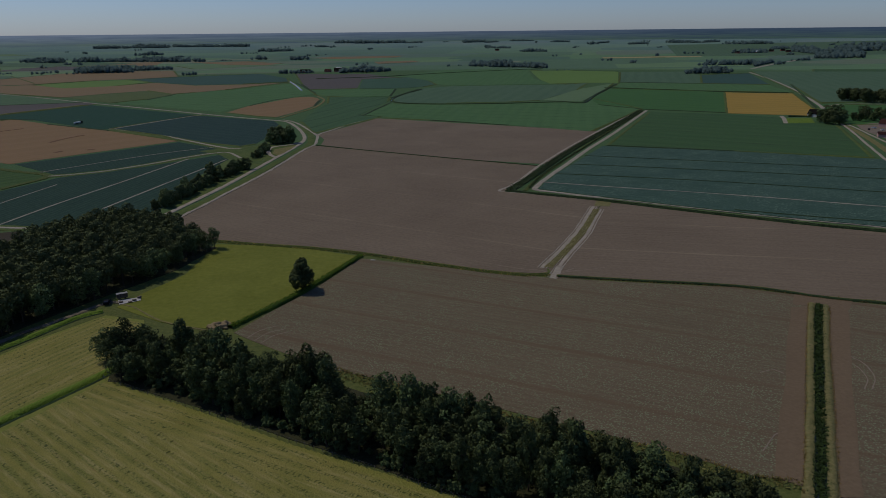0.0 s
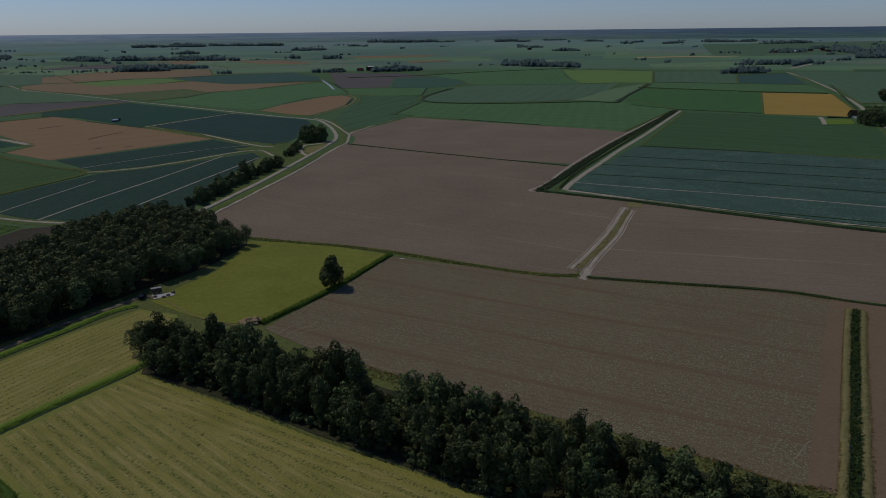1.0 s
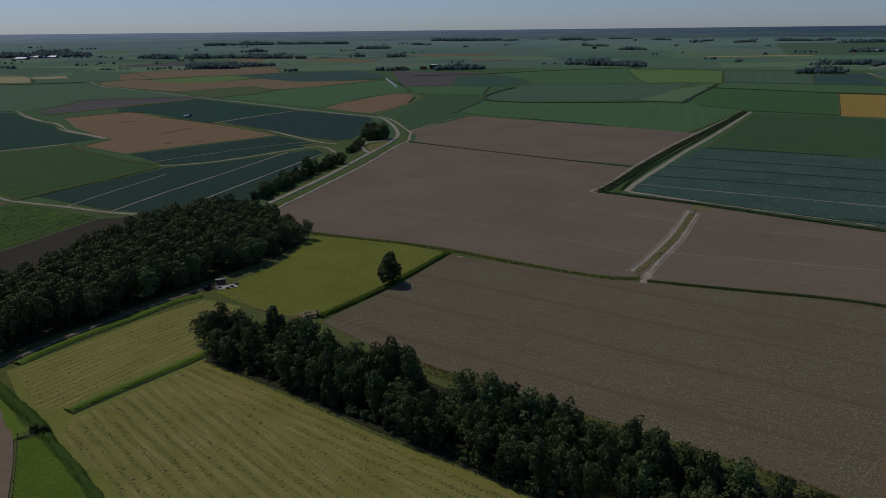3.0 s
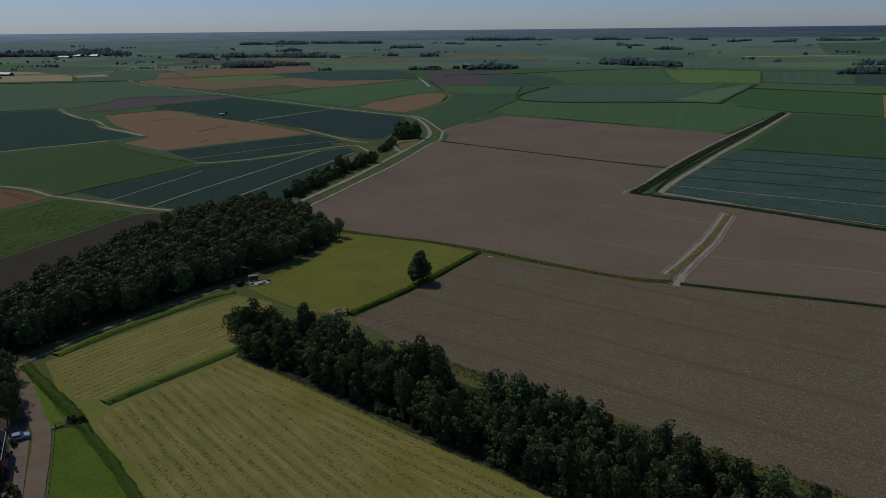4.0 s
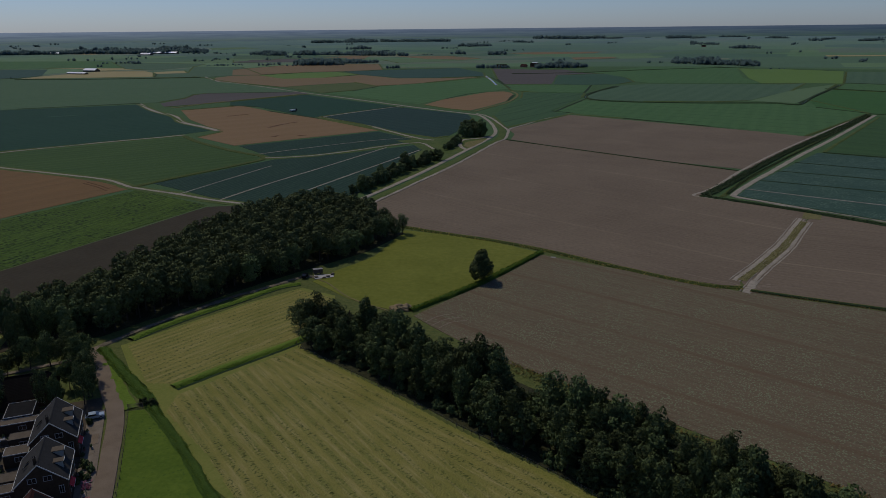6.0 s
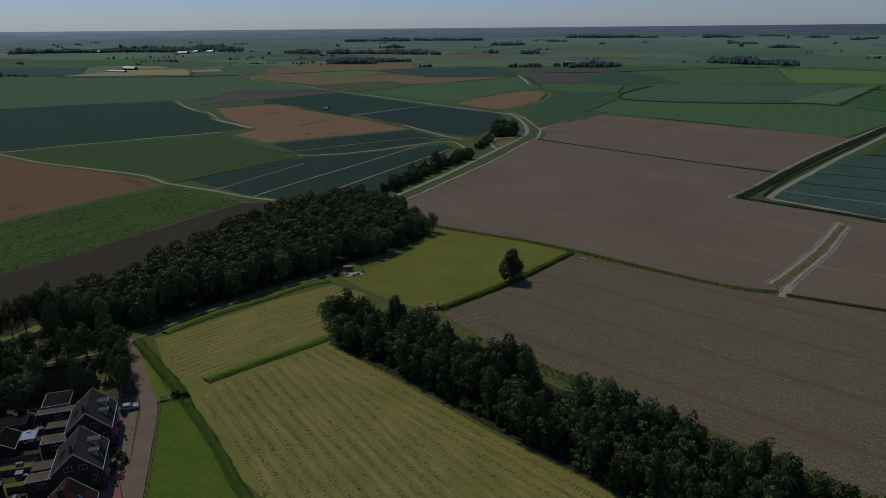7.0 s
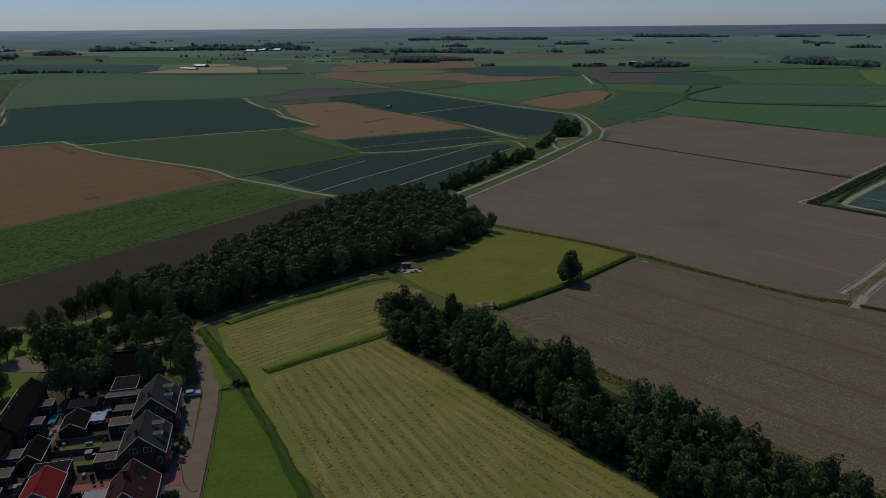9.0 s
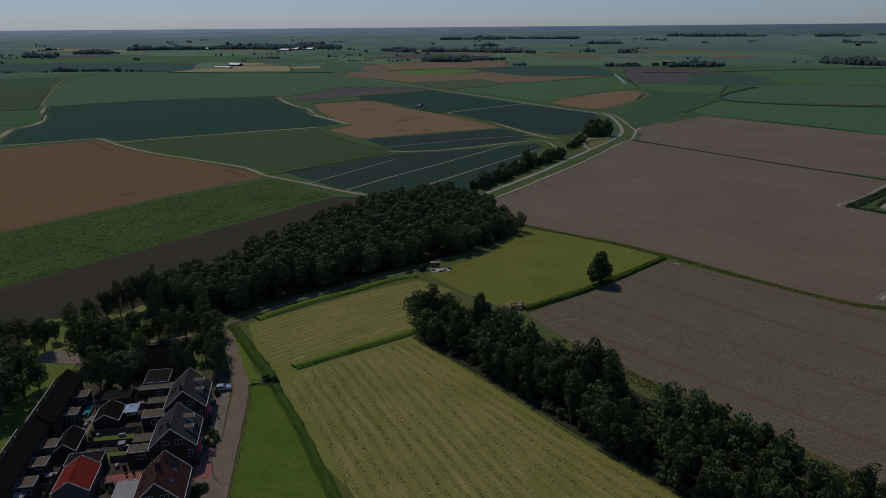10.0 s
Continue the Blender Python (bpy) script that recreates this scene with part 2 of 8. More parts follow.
M_LIME = field_mat("lime_green_grass", (0.085, 0.15, 0.034), (0.105, 0.17, 0.042), patch=0.008, grain=0.2)
M_GOLD = field_mat("golden_stubble", (0.2, 0.14, 0.028), (0.33, 0.21, 0.045), patch=0.012, grain=0.3, rows=0.3, spacing=20, amount=0.25)
M_GREYGREEN = field_mat("grey_green_crop", (0.03, 0.074, 0.042), (0.05, 0.092, 0.052), patch=0.008, grain=0.2)
M_PURPLE = field_mat("dark_fallow", (0.07, 0.062, 0.054), (0.095, 0.083, 0.072), patch=0.008, grain=0.3)
M_DARKSOIL = field_mat("dark_soil_strip", (0.03, 0.025, 0.014), (0.052, 0.042, 0.025), rows=70.2, spacing=2.6, amount=0.04, patch=0.06, grain=0.6, streaks=0.15, bump=0.15)
M_BROWNFAR = field_mat("brown_far_field", (0.15, 0.105, 0.052), (0.18, 0.127, 0.066), patch=0.008, grain=0.2)
M_STRAW = field_mat("straw_far_field", (0.25, 0.21, 0.095), (0.3, 0.25, 0.12), patch=0.008, grain=0.2)
M_VERGE_TRACK = field_mat("track_side_grass", (0.04, 0.07, 0.016), (0.095, 0.115, 0.03), patch=0.06, grain=0.35, bump=0.8)
M_TEAL_FAR = field_mat("dark_teal_crop", (0.026, 0.062, 0.046), (0.045, 0.084, 0.06), patch=0.006, grain=0.2, rows=20.0, spacing=16, amount=0.3)
M_OLIVE = field_mat("olive_grain", (0.058, 0.082, 0.026), (0.09, 0.112, 0.038), patch=0.01, grain=0.2, rows=40.0, spacing=18, amount=0.35)
M_GREYCROP = field_mat("greyish_green_crop", (0.05, 0.094, 0.05), (0.082, 0.132, 0.07), patch=0.007, grain=0.2, rows=62.0, spacing=20, amount=0.35)
M_GREEN_BEND = field_mat("striped_bend_crop", (0.034, 0.078, 0.032), (0.06, 0.108, 0.045), patch=0.01, grain=0.3, rows=66.8, spacing=14, amount=0.35, tram=(58.0, 30.0, 1.8, (0.022, 0.05, 0.02), 0.5))
M_TRACK = field_mat("dusty_track", (0.17, 0.146, 0.108), (0.36, 0.312, 0.238), patch=0.12, grain=0.9, bump=0.5)
M_ASPHALT = plain_mat("worn_asphalt", (0.14, 0.106, 0.073), (0.2, 0.156, 0.11), 0.25, 1.0, 0.02, 0.3, fine=4)
# darker, browner copy of the lane paving: the wood's shade is painted in
M_LANE = plain_mat("shade_darkened_lane", (0.07, 0.06, 0.036), (0.2, 0.168, 0.118), 0.3, 0.95, 0.05, 0.3, fine=1.5)
M_CONCRETE = plain_mat("pale_concrete", (0.28, 0.265, 0.24), (0.4, 0.38, 0.35), 0.5, 0.85, 0.3, 0.2, fine=6)
M_BANK_DARK = field_mat("overgrown_ditch", (0.016, 0.032, 0.012), (0.035, 0.058, 0.022), patch=0.1, grain=0.5)
M_WATER = plain_mat("ditch_water", (0.012, 0.018, 0.012), (0.02, 0.026, 0.016), 0.3, 0.12, 0.5, 0.0)
M_BARK = plain_mat("bark", (0.045, 0.035, 0.026), (0.085, 0.068, 0.05), 1.5, 0.95, 0.1, 0.6, fine=12)
M_LEAF = leaf_mat("broad_leaves", (0.05, 0.071, 0.027), (0.096, 0.121, 0.046), 0.12)
M_LEAF_W = leaf_mat("wood_leaves", (0.08, 0.104, 0.04), (0.108, 0.135, 0.053), 0.08)
M_LEAF_DARK = leaf_mat("dark_bush_leaves", (0.03, 0.046, 0.02), (0.07, 0.092, 0.04), 0.35)
# paler and bluer than near leaves: haze is put into the colour
M_CROWN_FAR = crown_mat("hazed_distant_foliage", (0.06, 0.102, 0.1), (0.1, 0.148, 0.138))
M_REED = leaf_mat("reeds_and_tall_grass", (0.085, 0.155, 0.016), (0.14, 0.215, 0.03), 0.55)
M_REED_DARK = leaf_mat("dark_ditch_reeds", (0.018, 0.03, 0.01), (0.06, 0.088, 0.022), 0.3)
M_VERGE_TUFT = leaf_mat("olive_grass_tufts", (0.1, 0.1, 0.03), (0.2, 0.17, 0.06), 0.4)
M_WEED = leaf_mat("dry_flowering_weeds", (0.2, 0.15, 0.045), (0.36, 0.26, 0.09), 0.55)

# ---- builders ----


def rise(x, y):
    """The land is level for two kilometres; beyond, it is raised to fit the camera's horizon."""
    s = max(0.0, (math.hypot(x, y) - 2400.0) / 2500.0)
    return 79.0 * s**1.6


def mesh_of(name, verts, faces, mat):
    me = bpy.data.meshes.new(name)
    me.from_pydata([tuple(map(float, v)) for v in verts], [], [tuple(map(int, f)) for f in faces])
    if mat:
        me.materials.append(mat)
    me.update()
    return me


def part(name, bm, material, parent, label=""):
    """Links a bmesh or a mesh as one mesh object under a thing or a part."""
    if isinstance(bm, bpy.types.Mesh):
        me = bm
    else:
        me = bpy.data.meshes.new(name)
        bm.to_mesh(me)
        bm.free()
        if material:
            me.materials.append(material)
    ob = new(name, me)
    ob.parent = parent
    return tagged(ob, label)


def base(name, label, category, m=None, group="", kind=""):
    ob = new(name)
    ob.matrix_basis = m or Matrix()
    return tagged(ob, label, category, group, kind)


def smooth_line(pts, step):
    """A rounded line through the points."""
    p = [Vector((*q, 0)) for q in pts]
    p = [p[0] * 2 - p[1]] + p + [p[-1] * 2 - p[-2]]
    out = []
    for a, b, c, d in zip(p, p[1:], p[2:], p[3:]):
        n = max(1, int((c - b).length / step))
        for i in range(n):
            t = i / n
            q = 0.5 * ((2 * b) + (c - a) * t + (2 * a - 5 * b + 4 * c - d) * t * t + (3 * b - a - 3 * c + d) * t**3)
            out.append(Vector((q.x, q.y)))
    out.append(Vector((p[-2].x, p[-2].y)))
    return out


def wobble(x, y, far=30.0, seed=0.0):
    return noise.noise(Vector((x / far, y / far, seed)))


LEVEL = [0.10]


def field(label, pts, mat, z=None, category="field", name="field", rough=0.5):
    """One field: a sheet of soil or crop with slightly uneven edges and a cut side."""
    if z is None:
        LEVEL[0] += 0.002
        z = LEVEL[0]
    bm = bmesh.new()
    n, edge = len(pts), []
    far = max(math.hypot(*p) for p in pts)
    step = 8.0 if far < 700 else 40.0
    for i in range(n):
        a, b = Vector(pts[i]), Vector(pts[(i + 1) % n])
        k = max(1, min(60, int((b - a).length / step)))
        side = Vector((a.y - b.y, b.x - a.x)).normalized()
        for j in range(k):
            q = a.lerp(b, j / k)
            w = rough * (wobble(q.x, q.y, 25.0) + 0.5 * wobble(q.x, q.y, 7.0)) if j else 0.0
            edge.append(q + side * w)
    top = [bm.verts.new((q.x, q.y, z + rise(q.x, q.y))) for q in edge]
    low = [bm.verts.new((q.x, q.y, -0.2 + rise(q.x, q.y))) for q in edge]
    f = bm.faces.new(top)
    k = len(top)
    for i in range(k):
        bm.faces.new((top[(i + 1) % k], top[i], low[i], low[(i + 1) % k]))
    bmesh.ops.triangulate(bm, faces=[f])
    bmesh.ops.recalc_face_normals(bm, faces=bm.faces)
    ob = part(name, bm, mat, None)
    tagged(ob, label, category, kind="structure")
    if name == "field" and 760 < far < 2700:
        pick = random.Random(int(far * 10))
        for a, b in zip(pts, pts[1:] + pts[:1]):
            if pick.random() < 0.45:
                w = 1.2 + math.hypot(*a) / 1400
                ribbon("margin", "", [a, b], [(-w, 0.0), (-w * 0.6, 0.45), (w * 0.6, 0.5), (w, 0.0)], pick.choice((M_BANK_DARK, M_BANK, M_VERGE_TRACK, M_VERGE_TRACK)), 30.0, uneven=0.8, parent=ob)
    return ob


def ribbon(name, label, pts, profile, mat, step=6.0, category="track", kind="structure", uneven=0.25, parent=None, smooth=True):
    """A long strip along a line: profile is (offset to the right, height) from left to right."""
    line = smooth_line(pts, step)
    verts, faces, m = [], [], len(profile)
    for i, q in enumerate(line):
        d = (line[min(i + 1, len(line) - 1)] - line[max(i - 1, 0)]).normalized()
        s = Vector((d.y, -d.x))
        for j, (o, h) in enumerate(profile):
            w = uneven * wobble(q.x, q.y, 6.0, j * 7.3) + uneven * 0.8 * wobble(q.x, q.y, 1.9, j * 3.1)
            x, y = q + s * (o + w)
            up = h + (min(0.1, 0.3 * uneven) * wobble(x, y, 2.5, j) if 0 < j < m - 1 else 0.0)
            verts.append((x, y, up + rise(x, y)))
    for i in range(len(line) - 1):
        for j in range(m - 1):
            a = i * m + j
            faces.append((a, a + m, a + m + 1, a + 1))
    ob = new(name, mesh_of(name, verts, faces, mat))
    for p in ob.data.polygons:
        p.use_smooth = smooth
    ob.parent = parent
    return tagged(ob, label, category if parent is None else "", kind=kind if parent is None else "")


def strip(name, label, pts, width, mat, z=0.28, category="track", step=6.0, uneven=0.25):
    w = width / 2
    return ribbon(name, label, pts, [(-w, 0.0), (-w + 0.05, z), (0, z + 0.04), (w - 0.05, z), (w, 0.0)], mat, step, category, uneven=uneven, smooth=False)


def ditch(label, pts, width, mat=None, crest=0.55, step=5.0, water=0.22):
    """A ditch: two grassy banks and dark water between them."""
    w = width / 2
    k = w * water
    ob = ribbon("ditch", label, pts, [(-w, 0.0), (-w * 0.8, crest * 0.8), (-w * 0.55, crest), (-k, 0.24), (k, 0.24), (w * 0.55, crest), (w * 0.8, crest * 0.8), (w, 0.0)], mat or M_BANK, step, "ditch", uneven=min(0.35, width * 0.09))
    ribbon("water", "", pts, [(-k * 1.3, 0.27), (k * 1.3, 0.27)], M_WATER, step, uneven=0.1, parent=ob)
    return ob


def tufts(name, label, spots, mat, size, height, seed=1, lean=0.6, blades=2, foot=0.1):
    """Many small leafy clumps on spots (x, y, scale): crossed, bent blades of growth."""
    rng = np.random.default_rng(seed)
    n = len(spots)
    s = np.array(spots, float)
    verts = np.zeros((n * blades, 4, 3))
    for b in range(blades):
        a = rng.uniform(0, math.tau, n)
        w = size * s[:, 2] * rng.uniform(0.6, 1.2, n)
        h = height * s[:, 2] * rng.uniform(0.6, 1.25, n)
        dx, dy = np.cos(a) * w / 2, np.sin(a) * w / 2
        lx, ly = rng.normal(0, lean, n) * h, rng.normal(0, lean, n) * h
        v = verts[b * n:(b + 1) * n]
        z0 = np.full(n, foot)
        v[:, 0] = np.stack([s[:, 0] - dx, s[:, 1] - dy, z0], 1)
        v[:, 1] = np.stack([s[:, 0] + dx, s[:, 1] + dy, z0], 1)
        v[:, 2] = np.stack([s[:, 0] + dx * 0.7 + lx, s[:, 1] + dy * 0.7 + ly, z0 + h], 1)
        v[:, 3] = np.stack([s[:, 0] - dx * 0.7 + lx, s[:, 1] - dy * 0.7 + ly, z0 + h * rng.uniform(0.7, 1, n)], 1)
    me = quads_mesh(name, verts, mat)
    return tagged(new(name, me), label, "vegetation", kind="stuff")


def quads_mesh(name, quads, mat, normals=None):
    """Loose four-sided leaves; normals: the way that the bough under each leaf swells."""
    n = len(quads)
    me = bpy.data.meshes.new(name)
    me.vertices.add(n * 4)
    me.vertices.foreach_set("co", np.ascontiguousarray(quads, dtype=np.float32).ravel())
    me.loops.add(n * 4)
    me.loops.foreach_set("vertex_index", np.arange(n * 4, dtype=np.int32))
    me.polygons.add(n)
    me.polygons.foreach_set("loop_start", np.arange(0, n * 4, 4, dtype=np.int32))
    me.materials.append(mat)
    me.update(calc_edges=True)
    if normals is not None:
        me.polygons.foreach_set("use_smooth", np.ones(n, dtype=bool))
        me.normals_split_custom_set_from_vertices(np.repeat(normals, 4, axis=0))
    return me


def spots_along(pts, width, per_metre, seed, lo=0.6, hi=1.2, centre_gap=0.0):
    rng = random.Random(seed)
    line = smooth_line(pts, 4.0)
    out = []
    for a, b in zip(line, line[1:]):
        d = b - a
        s = Vector((d.y, -d.x)).normalized()
        for _ in range(max(1, int(d.length * per_metre))):
            o = rng.uniform(-width / 2, width / 2)
            if abs(o) < centre_gap:
                continue
            q = a + d * rng.random() + s * o
            out.append((q.x, q.y, rng.uniform(lo, hi)))
    return out


def inside(pts, x, y):
    hit, n = False, len(pts)
    for i in range(n):
        (x0, y0), (x1, y1) = pts[i], pts[(i + 1) % n]
        if (y0 > y) != (y1 > y) and x < (x1 - x0) * (y - y0) / (y1 - y0) + x0:
            hit = not hit
    return hit


def crown_quads(rng, height, radius, bottom, count, size, blobs, taper=0.22, top=0.3, even=0.3):
    """Leaf sprays on a cluster of rounded boughs: an uneven crown with gaps."""
    mid, half = (height + bottom) / 2, (height - bottom) / 2
    d = rng.normal(size=(blobs, 3))
    d /= np.linalg.norm(d, axis=1)[:, None]
    q = rng.uniform(0.25, 0.95, blobs)[:, None]
    c = d * q * [radius, radius, half]
    c[:, :2] *= (1 - taper * c[:, 2:] / half)
    c[:, 2] += mid
    rad = radius * rng.uniform(0.18, 0.38, blobs)
    for i in range(5):
        t = i / 4
        rad[i] = radius * (top + 0.3 * t)
        c[i] = (*rng.normal(0, radius * 0.16, 2), height - rad[i] - t * half * 0.8)
    pick = rng.choice(blobs, count * 2, p=rad**2 / (rad**2).sum())
    u = rng.normal(size=(count * 2, 3))
    u[:, 2] += 0.25
    u /= np.linalg.norm(u, axis=1)[:, None]
    p = c[pick] + u * rad[pick][:, None] * (0.88 - even + (0.1 + 1.5 * even) * rng.beta(2.0, 1.6, count * 2))[:, None] * [1, 1, 0.9]
    deep = (np.linalg.norm(p[:, None] - c[None], axis=2) < rad[None] * 0.58).any(1)
    keep = np.flatnonzero(~deep)[:count]
    p, u = p[keep], u[keep]
    n = len(p)
    nor = u + rng.normal(0, 0.2 + 1.6 * even, (n, 3))
    nor /= np.linalg.norm(nor, axis=1)[:, None]
    side = np.cross(nor, rng.normal(size=(n, 3)))
    side /= np.linalg.norm(side, axis=1)[:, None]
    up = np.cross(nor, side)
    s = size * rng.uniform(0.55, 1.25, n)[:, None]
    k = rng.uniform(0.5, 1.0, n)[:, None]
    droop = np.array([0, 0, -0.2]) * s
    quads = np.stack([p - side * s * 0.55, p - up * s * 0.5 * k, p + side * s * 0.6 + droop, p + up * s * 0.5 * k + droop * 0.3], 1)
    turned = (np.cross(quads[:, 1] - quads[:, 0], quads[:, 3] - quads[:, 0]) * u).sum(1) < 0
    quads[turned] = quads[turned][:, ::-1]
    swell = u * 0.6 + nor * even + [0, 0, 0.02]
    return (quads, swell / np.linalg.norm(swell, axis=1)[:, None])


def leafy(made, leaf):
    return made[0], leaf, made[1]


def limb(verts, faces, a, b, r0, r1, sides=6):
    a, b = Vector(a), Vector(b)
    q = (b - a).to_track_quat("Z", "Y")
    k = len(verts)
    for p, r in ((a, r0), (b, r1)):
        for i in range(sides):
            t = i / sides * math.tau
            verts.append(p + q @ Vector((math.cos(t) * r, math.sin(t) * r, 0)))
    for i in range(sides):
        j = (i + 1) % sides
        faces.append((k + i, k + j, k + sides + j, k + sides + i))


def tree_meshes(seed, height, radius, bottom, count, size, blobs, leaf, taper, top, even):
    rng = np.random.default_rng(seed)
    crown = quads_mesh("crown", *leafy(crown_quads(rng, height, radius, bottom, count, size, blobs, taper, top, even=even), leaf))
    verts, faces = [], []
    r = height * 0.02
    x, y = rng.normal(0, 0.15, 2)
    limb(verts, faces, (0, 0, -0.2), (0, 0, 0.5), r * 1.5, r, 8)
    limb(verts, faces, (0, 0, 0.5), (x, y, bottom + 0.5), r, r * 0.75, 8)
    limb(verts, faces, (x, y, bottom + 0.5), (x * 2, y * 2, height * 0.85), r * 0.75, r * 0.15)
    for i in range(7):
        t = rng.uniform(0, math.tau)
        z = height * rng.uniform(0.2, 0.6)
        o = radius * rng.uniform(0.5, 0.8)
        limb(verts, faces, (x, y, z), (math.cos(t) * o, math.sin(t) * o, z + height * rng.uniform(0.08, 0.25)), r * 0.45, r * 0.1, 5)
    return mesh_of("trunk", verts, faces, M_BARK), crown


def tree_kind(name, label, seed, height, radius, bottom, count, size, blobs, leaf, group, taper=0.22, top=0.3, even=0.3):
    """A first tree of its kind, kept as the pattern for the others."""
    trunk, crown = tree_meshes(seed, height, radius, bottom, count, size, blobs, leaf, taper, top, even)
    return dict(name=name, label=label, trunk=trunk, crown=crown, group=group, height=height)


def plant(kind, x, y, scale=1.0, turn=0.0, tall=1.0, label=""):
    ob = base(kind["name"], label or kind["label"], "tree", group=kind["group"])
    ob.matrix_basis = Matrix.LocRotScale((x, y, rise(x, y)), Euler((0, 0, turn)), (scale, scale, scale * tall))
    part("trunk", kind["trunk"], None, ob)
    part("crown", kind["crown"], None, ob)
    return ob


def mass(name, label, kind_list, spots, category="trees"):
    """Trees that stand too deep in a wood to be told apart: one mass of crowns and one of stems."""
    quads, swells, stems = [], [], []
    for kind, x, y, scale, turn, *tall in spots:
        me = kind["crown"]
        co = np.empty(len(me.vertices) * 3, np.float32)
        me.vertices.foreach_get("co", co)
        co = co.reshape(-1, 4, 3) * [scale, scale, scale * (tall[0] if tall else 1.0)]
        c, s = math.cos(turn), math.sin(turn)
        quads.append(np.stack([co[..., 0] * c - co[..., 1] * s + x, co[..., 0] * s + co[..., 1] * c + y, co[..., 2]], -1))
        nor = np.empty(len(me.loops) * 3, np.float32)
        me.corner_normals.foreach_get("vector", nor)
        nor = nor.reshape(-1, 4, 3)[:, 0]
        swells.append(np.stack([nor[:, 0] * c - nor[:, 1] * s, nor[:, 0] * s + nor[:, 1] * c, nor[:, 2]], -1))
        v, f = [], []
        limb(v, f, (x, y, -0.2), (x, y, kind["height"] * 0.5 * scale), 0.25, 0.12, 5)
        stems += [[tuple(v[i]) for i in q] for q in f]
    ob = tagged(new(name, quads_mesh(name, np.concatenate(quads), kind_list[0]["crown"].materials[0], np.concatenate(swells))), label, category, kind="stuff")
    part("stems", quads_mesh("stems", np.array(stems), M_BARK), None, ob)
    return ob


def scatter(pts, spacing, seed, jitter=0.4):
    """Points on a shaken grid inside an outline."""
    rng = random.Random(seed)
    xs, ys = [p[0] for p in pts], [p[1] for p in pts]
    out, y, odd = [], min(ys), 0
    while y < max(ys):
        x = min(xs) + (spacing / 2 if odd else 0)
        while x < max(xs):
            a, b = x + rng.uniform(-jitter, jitter) * spacing, y + rng.uniform(-jitter, jitter) * spacing
            if inside(pts, a, b):
                out.append((a, b))
            x += spacing
        y += spacing * 0.87
        odd = 1 - odd
    return out


HAY_TURN, HAY_ROW = -51.2, 2.95
UPPER_TURN, UPPER_ROW = 52.9, 2.3


def hay_field(pts, turn, row, mat, label, du=0.3, dv=0.36, lap=None):
    """A mown field whose cut grass lies in low rows of loose heaps; lap: the angle, place and width of rows that follow one edge."""
    la = radians(lap[0]) if lap else 0.0
    a = radians(turn)
    ux, uy, vx, vy = math.cos(a), math.sin(a), -math.sin(a), math.cos(a)
    us, vs = [p[0] * ux + p[1] * uy for p in pts], [p[0] * vx + p[1] * vy for p in pts]
    nu, nv = int((max(us) - min(us)) / du) + 2, int((max(vs) - min(vs)) / dv) + 2
    index, verts, faces = {}, [], []

    def vert(i, j):
        if (i, j) not in index:
            u, v = min(us) + i * du, min(vs) + j * dv
            x, y = u * ux + v * vx, u * uy + v * vy
            across = v
            if lap:
                side = -x * math.sin(la) + y * math.cos(la)
                if side > lap[1] - lap[2]:
                    across = side
                if side > lap[1] - 1.5:
                    across = row * 0.75
            ridge = max(0.0, 0.5 + math.sin(across / row * math.tau))
            heap = noise.noise(Vector((u / 0.55, v / 0.95, 3.0))) + 0.5 * noise.noise(Vector((u / 0.42, v / 0.42, 9.0)))
            thick = max(0.15, 0.6 + 0.9 * wobble(x, y, 9.0, 4.0))
            index[i, j] = len(verts)
            verts.append((x, y, 0.115 + 0.26 * ridge * thick * max(0.0, heap) + 0.02 * wobble(x, y, 0.9)))
        return index[i, j]

    for i in range(nu):
        for j in range(nv):
            u, v = min(us) + (i + 0.5) * du, min(vs) + (j + 0.5) * dv
            if inside(pts, u * ux + v * vx, u * uy + v * vy):
                faces.append((vert(i, j), vert(i + 1, j), vert(i + 1, j + 1), vert(i, j + 1)))
    ob = new("field", mesh_of("field", verts, faces, mat))
    return tagged(ob, label, "field", kind="structure")


